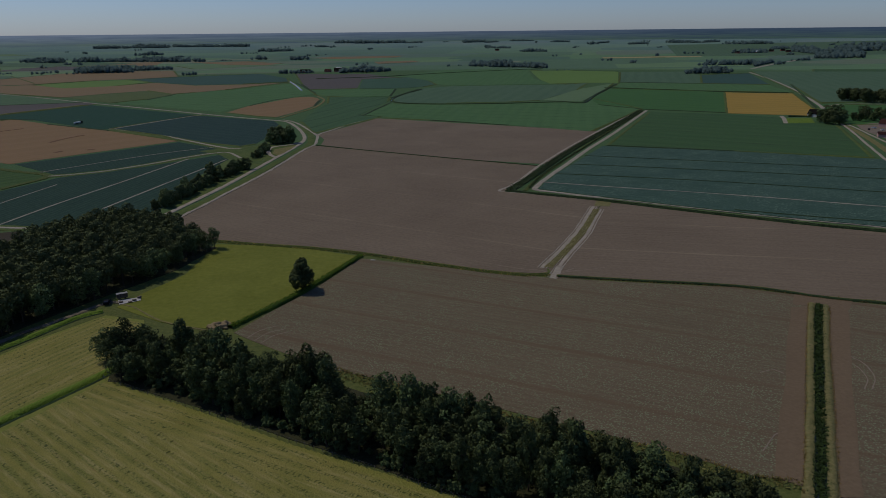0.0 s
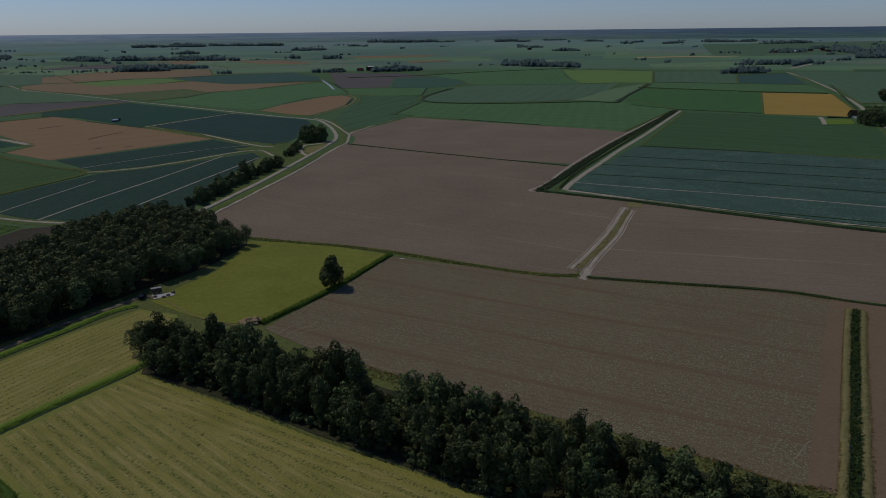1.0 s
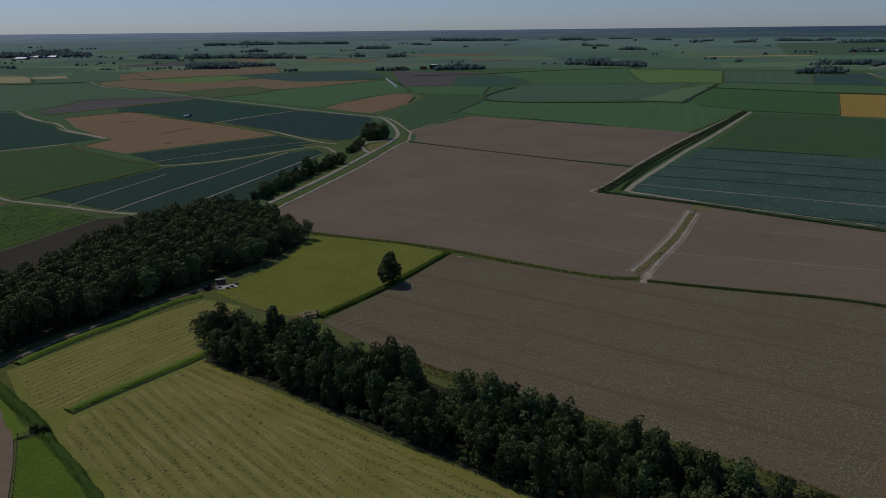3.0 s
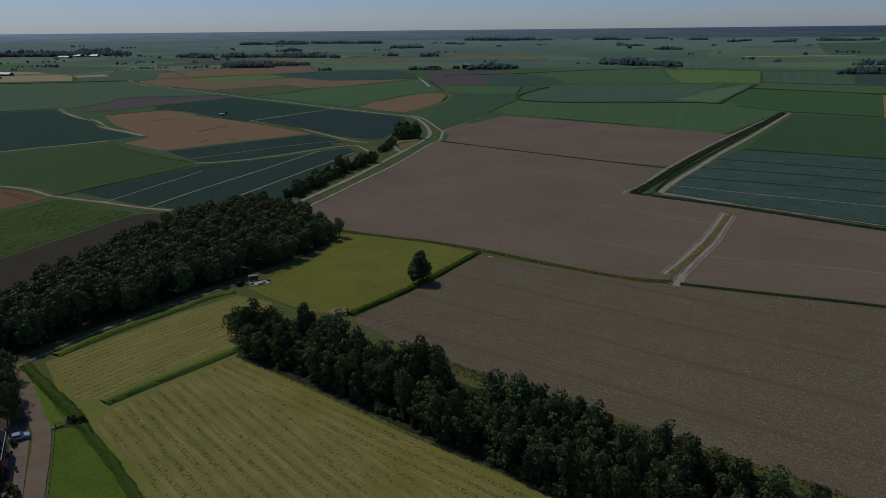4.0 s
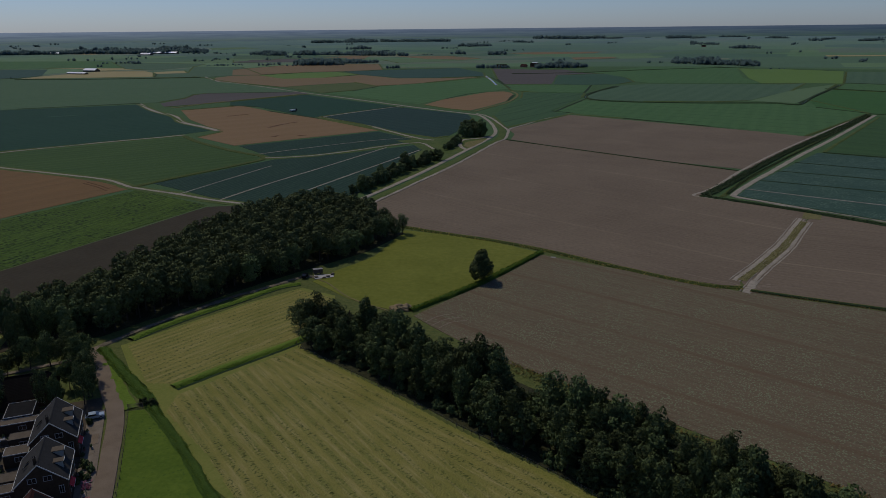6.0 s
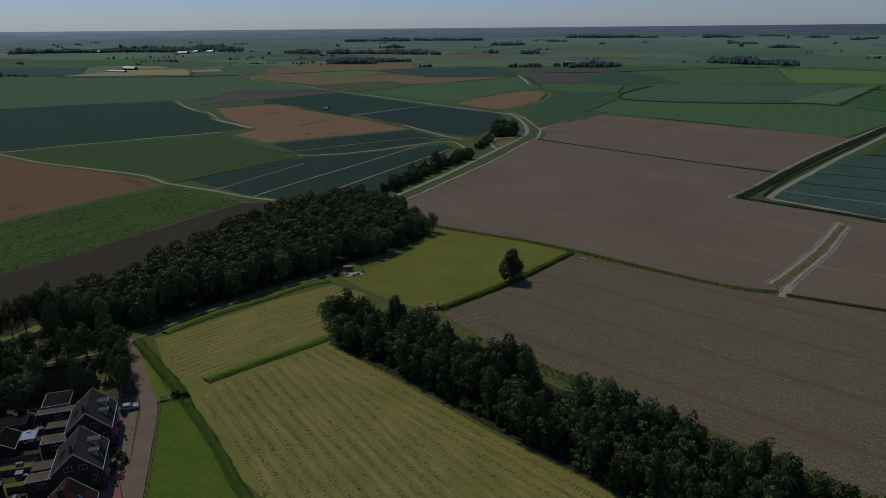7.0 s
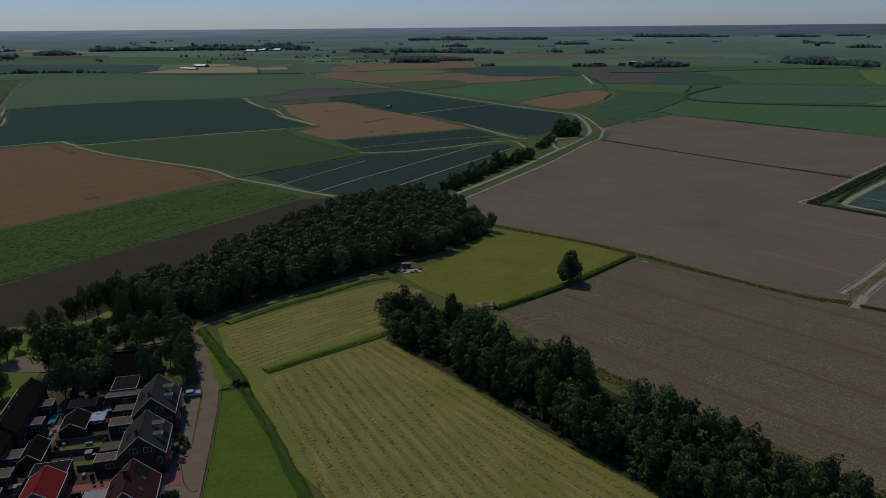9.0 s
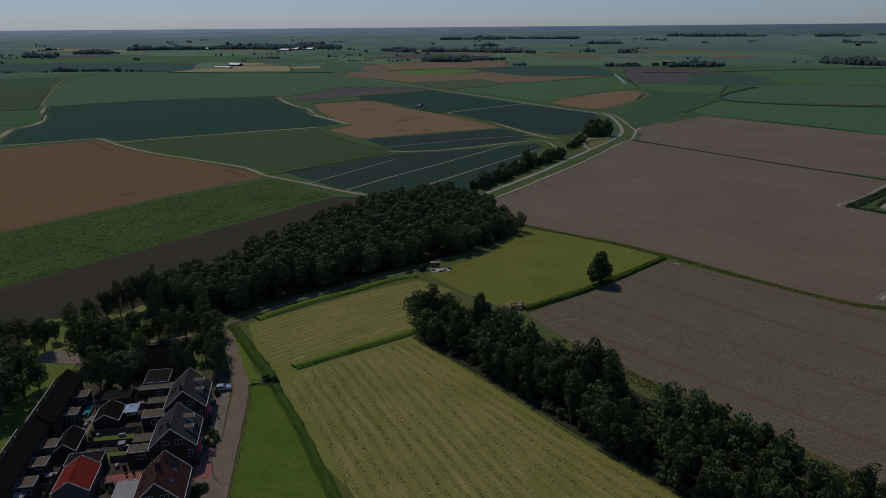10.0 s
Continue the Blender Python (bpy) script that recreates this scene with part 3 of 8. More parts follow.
def hay_mat(name, turn, row, stretch=(1.05, 2.0), lap=None):
    m, nt, b = nodes_of(name, 0.95, 0.1)
    v = place_vec(nt)
    wide = ramp(nt, noise_node(nt, v, 0.07, 4), 0.35, 0.65)
    fine = ramp(nt, noise_node(nt, v, 2.2, 3), 0.3, 0.7)
    low = mix_col(nt, wide, (0.188, 0.178, 0.04), (0.252, 0.222, 0.062))
    low = mix_col(nt, math_node(nt, "MULTIPLY", fine, 0.5), low, (0.165, 0.145, 0.045))
    across = along(nt, v, turn)
    if lap:
        side = along(nt, v, lap[0])
        near = ramp(nt, side, lap[1] - lap[2] - 0.2, lap[1] - lap[2] + 0.2)
        across = math_node(nt, "ADD", math_node(nt, "MULTIPLY", across, math_node(nt, "SUBTRACT", 1.0, near)), math_node(nt, "MULTIPLY", side, near))
    rows = ramp(nt, math_node(nt, "SINE", math_node(nt, "MULTIPLY", across, math.tau / row)), -0.8, 0.8)
    band = math_node(nt, "MULTIPLY", rows, ramp(nt, noise_node(nt, v, 0.045, 4), 0.38, 0.65, 0.1, 0.55))
    low = mix_col(nt, band, low, (0.112, 0.134, 0.033))
    st = nt.nodes.new("ShaderNodeCombineXYZ")
    nt.links.new(math_node(nt, "MULTIPLY", across, 1.1), st.inputs[0])
    nt.links.new(math_node(nt, "MULTIPLY", along(nt, v, turn + 90), 0.07), st.inputs[1])
    pale = ramp(nt, noise_node(nt, st.outputs[0], 1.0, 5, 0.7), 0.5, 0.66, 0.0, 0.55)
    low = mix_col(nt, pale, low, (0.33, 0.272, 0.118))
    dull = ramp(nt, noise_node(nt, st.outputs[0], 1.7, 4, 0.7), 0.54, 0.7, 0.0, 0.36)
    low = mix_col(nt, dull, low, (0.112, 0.128, 0.034))
    cl = nt.nodes.new("ShaderNodeCombineXYZ")
    nt.links.new(math_node(nt, "MULTIPLY", across, stretch[0]), cl.inputs[0])
    nt.links.new(math_node(nt, "MULTIPLY", along(nt, v, turn + 90), stretch[1]), cl.inputs[1])
    clump = ramp(nt, noise_node(nt, cl.outputs[0], 1.0, 3), 0.53, 0.6, 0.0, 1.0)
    clump = math_node(nt, "MULTIPLY", clump, ramp(nt, rows, 0.25, 0.8, 0.1, 1.0))
    low = mix_col(nt, math_node(nt, "MULTIPLY", clump, ramp(nt, noise_node(nt, v, 0.05, 3), 0.36, 0.55, 0.2, 0.95)), low, (0.056, 0.068, 0.017))
    rust = ramp(nt, noise_node(nt, st.outputs[0], 0.8, 5, 0.75), 0.6, 0.68, 0.0, 0.5)
    low = mix_col(nt, rust, low, (0.2, 0.125, 0.05))
    if lap:
        low = mix_col(nt, ramp(nt, side, lap[1] - 1.6, lap[1] - 1.1, 0.0, 0.85), low, mix_col(nt, fine, (0.15, 0.158, 0.03), (0.215, 0.2, 0.05)))
    nt.links.new(low, b.inputs["Base Color"])
    add_bump(nt, b, fine, 0.8, 0.2)
    return m


COPSE_LAP = (-42.03, 100.7, 10.2)
M_HAY = hay_mat("hay_rows", HAY_TURN, HAY_ROW, lap=COPSE_LAP)
M_HAY_UPPER = hay_mat("upper_hay_rows", UPPER_TURN, UPPER_ROW, (1.2, 1.6))

# ---- ground ----
BRIM = 4060.0
gv, gf, rings, seg = [(0, 0, 0)], [], [60, 150, 300, 600, 1000, 1500, 2000, 2400] + [2400 + 125 * i for i in range(1, 14)] + [BRIM], 128
for r in rings:
    for i in range(seg):
        a = i / seg * math.tau
        x, y = r * math.cos(a), r * math.sin(a)
        gv.append((x, y, rise(x, y)))
for i in range(seg):
    gf.append((0, 1 + i, 1 + (i + 1) % seg))
for k in range(len(rings) - 1):
    for i in range(seg):
        a, b = 1 + k * seg + i, 1 + k * seg + (i + 1) % seg
        gf.append((a, a + seg, b + seg, b))
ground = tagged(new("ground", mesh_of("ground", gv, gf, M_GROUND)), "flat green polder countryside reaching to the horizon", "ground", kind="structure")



def distance_mat():
    """Backdrop beyond the brim: glowing, with blue haze in its colour, darker bands of wood, paler towards the sun."""
    m = bpy.data.materials.new("hazy_glowing_distance")
    m.use_nodes = True
    nt = m.node_tree
    v = place_vec(nt)
    sep = nt.nodes.new("ShaderNodeSeparateXYZ")
    nt.links.new(v, sep.inputs[0])
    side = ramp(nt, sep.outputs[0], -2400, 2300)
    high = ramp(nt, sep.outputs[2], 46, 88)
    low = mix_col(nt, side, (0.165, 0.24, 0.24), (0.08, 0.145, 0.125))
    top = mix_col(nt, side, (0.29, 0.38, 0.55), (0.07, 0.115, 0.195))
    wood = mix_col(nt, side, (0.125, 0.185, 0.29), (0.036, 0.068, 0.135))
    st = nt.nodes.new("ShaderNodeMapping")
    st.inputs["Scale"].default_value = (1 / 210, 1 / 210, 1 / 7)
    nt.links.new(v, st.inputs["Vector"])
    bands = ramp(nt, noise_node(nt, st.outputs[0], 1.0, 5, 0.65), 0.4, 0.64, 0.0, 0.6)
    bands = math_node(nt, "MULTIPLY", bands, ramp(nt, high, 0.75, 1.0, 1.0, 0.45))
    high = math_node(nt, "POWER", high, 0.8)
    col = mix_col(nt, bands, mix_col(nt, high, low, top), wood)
    # the band emits its own colour, with sunlit haze painted into it
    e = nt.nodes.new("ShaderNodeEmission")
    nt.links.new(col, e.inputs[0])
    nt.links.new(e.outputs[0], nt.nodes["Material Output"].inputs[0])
    return m


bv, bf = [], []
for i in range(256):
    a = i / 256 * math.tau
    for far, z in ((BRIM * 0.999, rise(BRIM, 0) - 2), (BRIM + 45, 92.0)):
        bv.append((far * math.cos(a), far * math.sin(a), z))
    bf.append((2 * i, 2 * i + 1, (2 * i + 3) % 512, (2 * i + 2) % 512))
backdrop = tagged(new("backdrop", mesh_of("backdrop", bv, bf, distance_mat())), "glowing hazy backdrop of fields and woods along the horizon", "backdrop", kind="structure")

# ---- fields, near to far ----
field("bare brown soil field with pale wheel tracks", [(23.6, 571.5), (57, 538.4), (114.5, 482.3), (163, 438.6), (144.8, 402.6), (121.5, 370.6), (135.5, 356.4), (157.5, 335.4), (154.7, 325.1), (138.3, 303.3), (120.3, 277.5), (107.6, 259.1), (92.5, 236.8), (90.6, 230.6), (68, 241.7), (49.2, 255.7), (29.2, 271.5), (9.7, 284.6), (-32.4, 306.8), (-57, 322), (-59, 334), (-55.6, 344), (-49.2, 361.3), (-41, 382.4), (-27.7, 419.2), (-11.7, 463.2), (7.9, 527.1), (18.2, 559.9)], M_SOIL)
field("bare brown soil field beside a ditch", [(97.2, 744.1), (190.9, 660.2), (277.8, 582.5), (218.5, 505.8), (172, 442), (114.8, 482.7), (57.6, 541.6), (28.7, 573.9), (33.4, 605.2), (29.3, 635.2)], M_SOIL)
field("bare brown soil field below a cabbage field", [(160.2, 331.5), (187, 305.3), (211.2, 281.7), (232.1, 262.5), (252.3, 246.5), (280.2, 220.5), (208.9, 159.6), (186.2, 177.1), (165.6, 190.4), (148.1, 202.2), (122.5, 214.2), (92.2, 226.3), (93, 236.8), (108.6, 259.1), (121.3, 277.5), (139.3, 303.3), (155.7, 325.1)], M_SOIL_R)
field("brown field with rows of pale green sprouts", [(26.4, 266.8), (50.5, 251.1), (69.5, 239.3), (89.2, 227.1), (121.6, 212.6), (147.8, 201.7), (166.6, 187.4), (119.5, 130.5), (95, 101.4), (86.5, 104.4), (71.3, 119.5), (41, 145.5), (22.8, 160.3), (8.4, 171.9), (-1.9, 182.6), (-19, 203.5), (-7.2, 219.3), (3.5, 232.5), (15.2, 249.5), (26.6, 268.3)], M_SPROUT)
field("brown field with sprouts beyond a ditch", [(170.2, 184.3), (184.2, 175.1), (210, 153.4), (127.3, 75.4), (87.7, 84.9)], M_SPROUT)
field("short grazed olive-green meadow", [(-57.6, 234.4), (-51.7, 245.9), (-39.5, 263.9), (-35.2, 283), (-31.5, 302.5), (-12.5, 295.1), (6.3, 285.2), (25.6, 270), (12, 249.3), (-1.5, 230.1), (-11.9, 216.9), (-21.7, 206.6), (-29.4, 209.9), (-41.9, 217.8)], M_MEADOW)
field("yellow-green mown grass round hay fields", [(-100.6, 179.9), (-88.8, 195.1), (-75.7, 212.1), (-59.7, 227.9), (-47, 220.6), (-41.3, 193.6), (-43.4, 180.7), (-49.2, 161.5), (-54, 148.1), (-50.3, 125.9), (-44.9, 110.9), (-51.1, 116.2), (-67.5, 136.4), (-75.7, 147.8), (-85.2, 157.5)], M_HAYEDGE, 0.085)
UPPER_HAY = [(-98.4, 179.9), (-88.3, 193.8), (-75.2, 210.6), (-60.6, 225.9), (-48.1, 219.3), (-42.9, 195.5), (-48.4, 189.1), (-63.3, 175.5), (-76.1, 157.6), (-83.1, 157.9)]
hay_field(UPPER_HAY, UPPER_TURN, UPPER_ROW, M_HAY_UPPER, "freshly mown hay field in rows of cut grass", 0.45, 0.4)
HAY = [(-72.1, 143.8), (-72.8, 152.1), (-64.8, 161.3), (-47.1, 182.3)] + [(-45.5, 176.6), (-26.7, 159.8), (-4.0, 138.6), (17.0, 121.0), (60.0, 81.5), (40.0, 50.0), (-8.0, 64.0), (-42.0, 108.0), (-56.0, 127.0)]
hay_field(HAY, HAY_TURN, HAY_ROW, M_HAY, "yellow-green mown hay field with rows of cut grass", lap=COPSE_LAP)
field("lush green paddock beside a lane", [(-81.2, 144.2), (-77.8, 145), (-72.8, 139.6), (-65.7, 131.6), (-57.2, 120.7), (-48, 108.4), (-38, 94), (-60.5, 91.5), (-61.9, 95.6), (-64.8, 102.8), (-67.6, 110.2), (-70.7, 118.3), (-73.6, 125.6), (-77.4, 134.9)], M_PADDOCK)
field("dark bare soil strip behind a wood", [(-215.3, 163.2), (-199.2, 190.4), (-180, 238.2), (-162.8, 279.4), (-136.4, 344.7), (-120.1, 347.7), (-108.1, 291.8), (-111.5, 227.6), (-127.8, 180.7), (-154.7, 143.3), (-167.2, 121.9)], M_DARKSOIL)
field("green potato ridges", [(-271.7, 211.4), (-255.9, 250.4), (-240.6, 285.3), (-222.2, 327.5), (-190.9, 384.4), (-137.8, 348.5), (-163.8, 281.2), (-180.9, 239.6), (-200.1, 191.4), (-216.2, 163.9)], M_GREEN_B)
field("orange-brown ripening wheat field", [(-483.7, 393.1), (-445.5, 450.9), (-392.4, 502.8), (-370.5, 488.6), (-319.5, 451.8), (-264.7, 426.8), (-225.2, 407.3), (-196.6, 388.6), (-224.5, 331.2), (-257.4, 252), (-273.1, 212.6)], M_WHEAT)
field("green grain field with wheel tracks", [(-370.1, 491.5), (-309, 545.3), (-249.5, 593.8), (-208.1, 545.5), (-149.6, 488.1), (-159.1, 458.2), (-194, 407.1), (-198.3, 395.3), (-222.6, 417.5), (-282.2, 441.5), (-325.6, 460.8)], M_GREEN_C)
field("dark green onion field", [(-463.6, 470.2), (-517.7, 540.1), (-547.4, 609.7), (-638.1, 725.7), (-572.4, 809.8), (-417.6, 876.1), (-325.1, 751.4), (-291.6, 696.2), (-237.1, 635.3), (-254.9, 612.2), (-314.1, 554.7), (-381.1, 501.6), (-400.1, 511)], M_TEAL)
field("wide pale green grass field", [(-644.3, 712.3), (-822.6, 944.6), (-997.8, 1212.3), (-990.5, 1356.3), (-913.4, 1402.4), (-640.6, 1443.1), (-569.9, 1448.3), (-364.7, 1183.7), (-254, 1052.1), (-391.2, 1036.6), (-405, 1013.9), (-395.1, 956.4), (-405.3, 902.3), (-424.8, 891.5), (-544.3, 828.5), (-621.5, 767.5)], M_LIGHT)
field("dark fallow field", [(-396.2, 886.9), (-391.5, 947.7), (-401.2, 1004.2), (-391.2, 1036.6), (-254, 1052.1), (-236.3, 1013.5), (-310.9, 905.9), (-371.8, 843.7)], M_PURPLE)
field("dark onion field beyond a wheat field", [(-314.6, 910.5), (-245.2, 1012.3), (-94.6, 839.4), (-168.3, 731.7), (-259.1, 841.4), (-297.6, 859)], M_TEAL)
field("orange wheat field with flattened patches", [(-336.8, 806.3), (-282.8, 855.5), (-232.3, 794.8), (-158.8, 720.8), (-85.5, 630.9), (-142, 585.8), (-188.8, 545.5), (-236.1, 592.2), (-226.5, 624.6), (-291.2, 717.1)], M_WHEAT_B)
field("dark blue-green leek field with pale furrows", [(-161.6, 738.3), (-94, 833.3), (-82.9, 824), (-8.3, 751.6), (-2.9, 716.1), (-13.3, 631.6), (-23.0, 593.8), (-33.8, 583.2), (-65.2, 613.7), (-95.1, 652.9), (-108, 674)], M_LEEK_B)
field("dark leek field beside a farm track", [(-184.1, 543.2), (-85.4, 623.4), (-46.1, 568.9), (-68.8, 541.5), (-106.2, 508.2), (-145.3, 493.9)], M_LEEK)
field("dark leek field behind a wood", [(-189.9, 402.2), (-157.7, 454), (-139.5, 482.5), (-93.5, 507.7), (-47.5, 545.1), (-25.1, 527), (-29.1, 494.3), (-55.2, 437.2), (-65, 370.1), (-102.8, 346.9), (-123.3, 352.5)], M_LEEK)
field("green strips of grain beside a bend", [(66.6, 1027.3), (149.1, 998.3), (135.9, 931.4), (82.5, 782.2), (104, 758.2), (27.5, 647.3), (18.6, 738.1), (36.7, 839.9), (58.1, 925.5)], M_GREEN_BEND)
field("orange-brown wheat field at a bend", [(-61.8, 853.4), (-38.6, 930.0), (-8.5, 1002.5), (18.0, 1032.2), (40.9, 1039.1), (50.3, 1014.1), (51.5, 977.9), (39.6, 899.0), (17.9, 842.4), (-6.9, 787.0), (-27.4, 806.3)], M_WHEAT_B)
field("wide green grain field below a curved ditch", [(83.6, 770.4), (137.8, 914.3), (139.7, 890.1), (200.3, 869.6), (277.6, 858.7), (367.9, 843.7), (402.7, 890.8), (400.2, 746.1), (266.4, 586), (210.3, 649.6), (146.3, 712.8), (104.8, 747)], M_GREEN)
field("green field inside a curved ditch", [(143.3, 912.4), (146.4, 980.4), (214.1, 1127.7), (279.2, 1168.7), (401.1, 1150.2), (467, 1139.2), (518.5, 1163.7), (437.2, 1021.2), (327.3, 882.2), (282.2, 873), (203.6, 883.9)], M_GREYCROP)
field("pale green field beside a ditch", [(329.4, 881.5), (449.9, 1040.3), (552.3, 1135.5), (476.5, 1006.8), (373.6, 849.8)], M_PALE)
field("green strip of grain", [(233.4, 1474.5), (392.8, 1700.8), (545.5, 1690.8), (601.2, 1606.9), (554.5, 1572.8), (469.9, 1299.8), (450, 1160.3), (282.3, 1181.4), (265.7, 1216.5), (273.4, 1325.2)], M_GREEN)
field("lime-green grass field", [(566.3, 1594.7), (583.7, 1559.9), (650.8, 1556.9), (726, 1471.1), (566.4, 1145.1), (518.5, 1163.7), (450, 1160.3), (473.9, 1280.2)], M_LIME)
field("bright green grass field", [(398.6, 883.3), (502, 1033.1), (599.7, 939.2), (615.6, 912), (465.1, 681.4), (400.8, 739.4), (373.9, 803.4)], M_BRIGHT)
field("golden-yellow stubble field", [(615.6, 912), (690.7, 864.4), (578.9, 686.9), (526.7, 633.2), (461.9, 676.6)], M_GOLD)
field("dark green grass strip", [(513.1, 1054), (568.1, 1144.4), (761.3, 1012.6), (703.2, 880.3), (605.3, 948.2)], M_GREEN)
field("grey-green crop field", [(720.3, 1448.6), (862.6, 1411), (824.9, 1311.4), (685.5, 1083.9), (574.5, 1157.3)], M_GREYCROP)
field("dark teal crop field beside a farm road", [(816.4, 1293.7), (934.6, 1308.6), (770.8, 1022.6), (687.1, 1083.3)], M_TEAL_FAR)
field("grey-green crop beyond a farm road", [(977.9, 1360.3), (1246.4, 1242.1), (735.5, 725.6), (634.4, 744.8)], M_GREYCROP)
field("green grass beside a farm road", [(801.4, 1010.9), (626, 732.8), (674.3, 695.1), (739.6, 639.9), (603.3, 518.5), (507.5, 561.2), (585.3, 691.2)], M_BRIGHT)
field("striped green crop field", [(391.3, 711.4), (457.9, 666.5), (503.4, 604.5), (495.4, 556.3), (393.4, 404.8), (321.1, 456.1), (244.7, 506.9)], M_GREEN_D)
field("blue-green cabbage field in rows", [(239.8, 505.4), (321.1, 456.1), (396, 397), (435.4, 353.4), (282.4, 222.5), (259.7, 254.2), (230.2, 278.8), (192.6, 314.9), (163, 344.5), (137.9, 370.7), (164.6, 410.1)], M_CABBAGE)
field("orange-brown far field beside a straight road", [(-509.4, 1395.7), (-496, 1462.1), (-447, 1474.1), (-362.4, 1354.7), (-288.6, 1383.6), (-228.2, 1454.4), (-145.8, 1344.1), (-63.7, 1342.9), (18.1, 1375), (-85.5, 1225.9), (-129.3, 1181.5), (-159.7, 1158.9), (-208.2, 1246), (-267.6, 1197.5), (-312.9, 1150.8), (-432.1, 1267.8), (-478.4, 1307.9)], M_BROWNFAR)
field("lime-green far strip", [(-444.9, 1473.3), (-372.8, 1545.6), (-299.6, 1571.8), (-238.5, 1475.4), (-288.6, 1383.6), (-362.4, 1354.7)], M_LIME)
field("dark green far strip", [(-288.3, 1586.5), (-208.7, 1635.7), (-41.4, 1703.7), (15.9, 1502.8), (18.4, 1391.7), (-64.3, 1358.6), (-147.4, 1359.7), (-234.1, 1473.7)], M_TEAL_FAR)
field("green far strip beside a road", [(-217.3, 1027.1), (-179.8, 1066.3), (-154, 1146.1), (-84.7, 1213), (28.9, 1354.3), (52.8, 1093.6), (2.4, 1003.2), (-63.7, 879.5), (-70.2, 862.1)], M_GREEN)
field("purple-brown far field below a farm", [(37.1, 1670.1), (129.2, 1606.8), (191, 1604.3), (219.4, 1459.7), (251.9, 1446.3), (156.2, 1407.9), (122.3, 1174.4), (46.5, 1177.1), (39.4, 1303.3)], M_PURPLE)
field("grey-green far crop below a farm", [(125.8, 1173.1), (158.3, 1407), (251.9, 1446.3), (270.1, 1309.4), (262.9, 1217.5), (232.2, 1172.8), (181.7, 1152.3)], M_GREYGREEN)
field("straw-coloured far field round a barn", [(-910.8, 1402.6), (-911.9, 1489), (-878.9, 1666.2), (-775.3, 1671.5), (-719.3, 1596.3), (-650.6, 1442.4)], M_STRAW)
field("straw-coloured far strip", [(-1115.2, 1839.3), (-1136.4, 1983.3), (-990.1, 1912.7), (-817, 1755.3), (-893.1, 1693.5), (-979, 1779.3)], M_STRAW)
field("dark far crop beside a straw field", [(-641.8, 1422.7), (-691.5, 1549.5), (-633.9, 1576.9), (-740.4, 1885.4), (-591.7, 1825.6), (-454.5, 1519.6), (-538.1, 1430.5)], M_GREYCROP)
field("grey-green far crop", [(-1112.5, 2190.1), (-761.4, 2029.4), (-727.7, 1852.6), (-765.5, 1699.7), (-875, 1783.4)], M_GREYCROP)
field("pale brown far field below a grove", [(-574.7, 1701.6), (-506, 1902.3), (-362.3, 1949.9), (-255.5, 1931.9), (-211.5, 1658.6), (-283.7, 1604.3), (-359, 1576.6), (-447.9, 1490.3), (-501.7, 1479.4)], M_BROWNFAR)
field("dark far field", [(-1084, 1126.6), (-1021.2, 1210.2), (-837.1, 964), (-885.7, 916.7)], M_GREEN_D)
field("bright green far corner", [(-662, 680), (-631.5, 696.1), (-596, 667.3), (-547.4, 605.2), (-543.9, 575.3), (-557.1, 569.1)], M_BRIGHT)

field("tan far field below a grove", [(-1834.8, 2164.2), (-1790.6, 2249.2), (-1607.7, 2325.4), (-1546.3, 2258.1), (-1664.4, 2088.6), (-1804.8, 2027.2)], M_PURPLE)
field("dark far grain below a grove", [(-1673.7, 1750.5), (-1240, 1801.4), (-1068.6, 1775.7), (-925.3, 1511.2), (-926.2, 1422.3), (-1316.3, 1372.3)], M_TEAL_FAR)
field("pale grassy far strip", [(-918, 2240.5), (-823.3, 2417.4), (-650.7, 2468.5), (-637.3, 2196.1), (-791.2, 2109.3)], M_PALE)
field("brown far field beside a grove", [(-631.3, 2425.2), (-533.2, 2560.1), (-371.2, 2562.9), (-356.1, 2333.4), (-484.8, 2240.8)], M_BROWNFAR)
field("pale green far strip", [(-1180.5, 3207.7), (-1044.2, 3274.8), (-948.8, 3183.7), (-1116.1, 3067.3)], M_PALE)
field("green far grain beside a wood", [(-1912.8, 2004.4), (-1664.4, 2088.6), (-1546.3, 2258.1), (-1152.1, 2268.7), (-890.1, 1814.4), (-1115.2, 1839.3), (-1262.4, 1834.2), (-1701.2, 1779.6)], M_GREEN)
field("pale far field between groves", [(-289.3, 2240.5), (-53, 2330.3), (-0.8, 2156.9), (-211.9, 2003.2)], M_PALE)
field("tan far field on a green plain", [(292.5, 2282.2), (425.4, 2325.2), (425.1, 2198.8), (287.1, 2120.7)], M_BROWNFAR)
field("olive-green far wedge beside a road", [(-309.6, 1149.6), (-265.1, 1185.7), (-206.2, 1233), (-158.3, 1147.6), (-182.9, 1076.6), (-221.1, 1028.4)], M_OLIVE)
field("green far strip beyond a canal", [(46, 1165), (179.8, 1140.3), (150.5, 1007.4), (88.1, 1019.7), (52.2, 1052.1)], M_GREEN)
field("dark green far strip beside a wood", [(1151.1, 1386), (1315.1, 1311.5), (1246.4, 1242.1), (1089.7, 1311.1)], M_GREEN_D)
field("small straw-coloured far strip", [(-730.3, 1621), (-680.9, 1676.3), (-633.9, 1576.9), (-691.5, 1549.5)], M_STRAW)
field("grey-green far strip beside a track", [(-1196.7, 1245.7), (-1050.9, 1294.4), (-1021.2, 1210.2), (-1110.2, 1154.2)], M_GREYCROP)
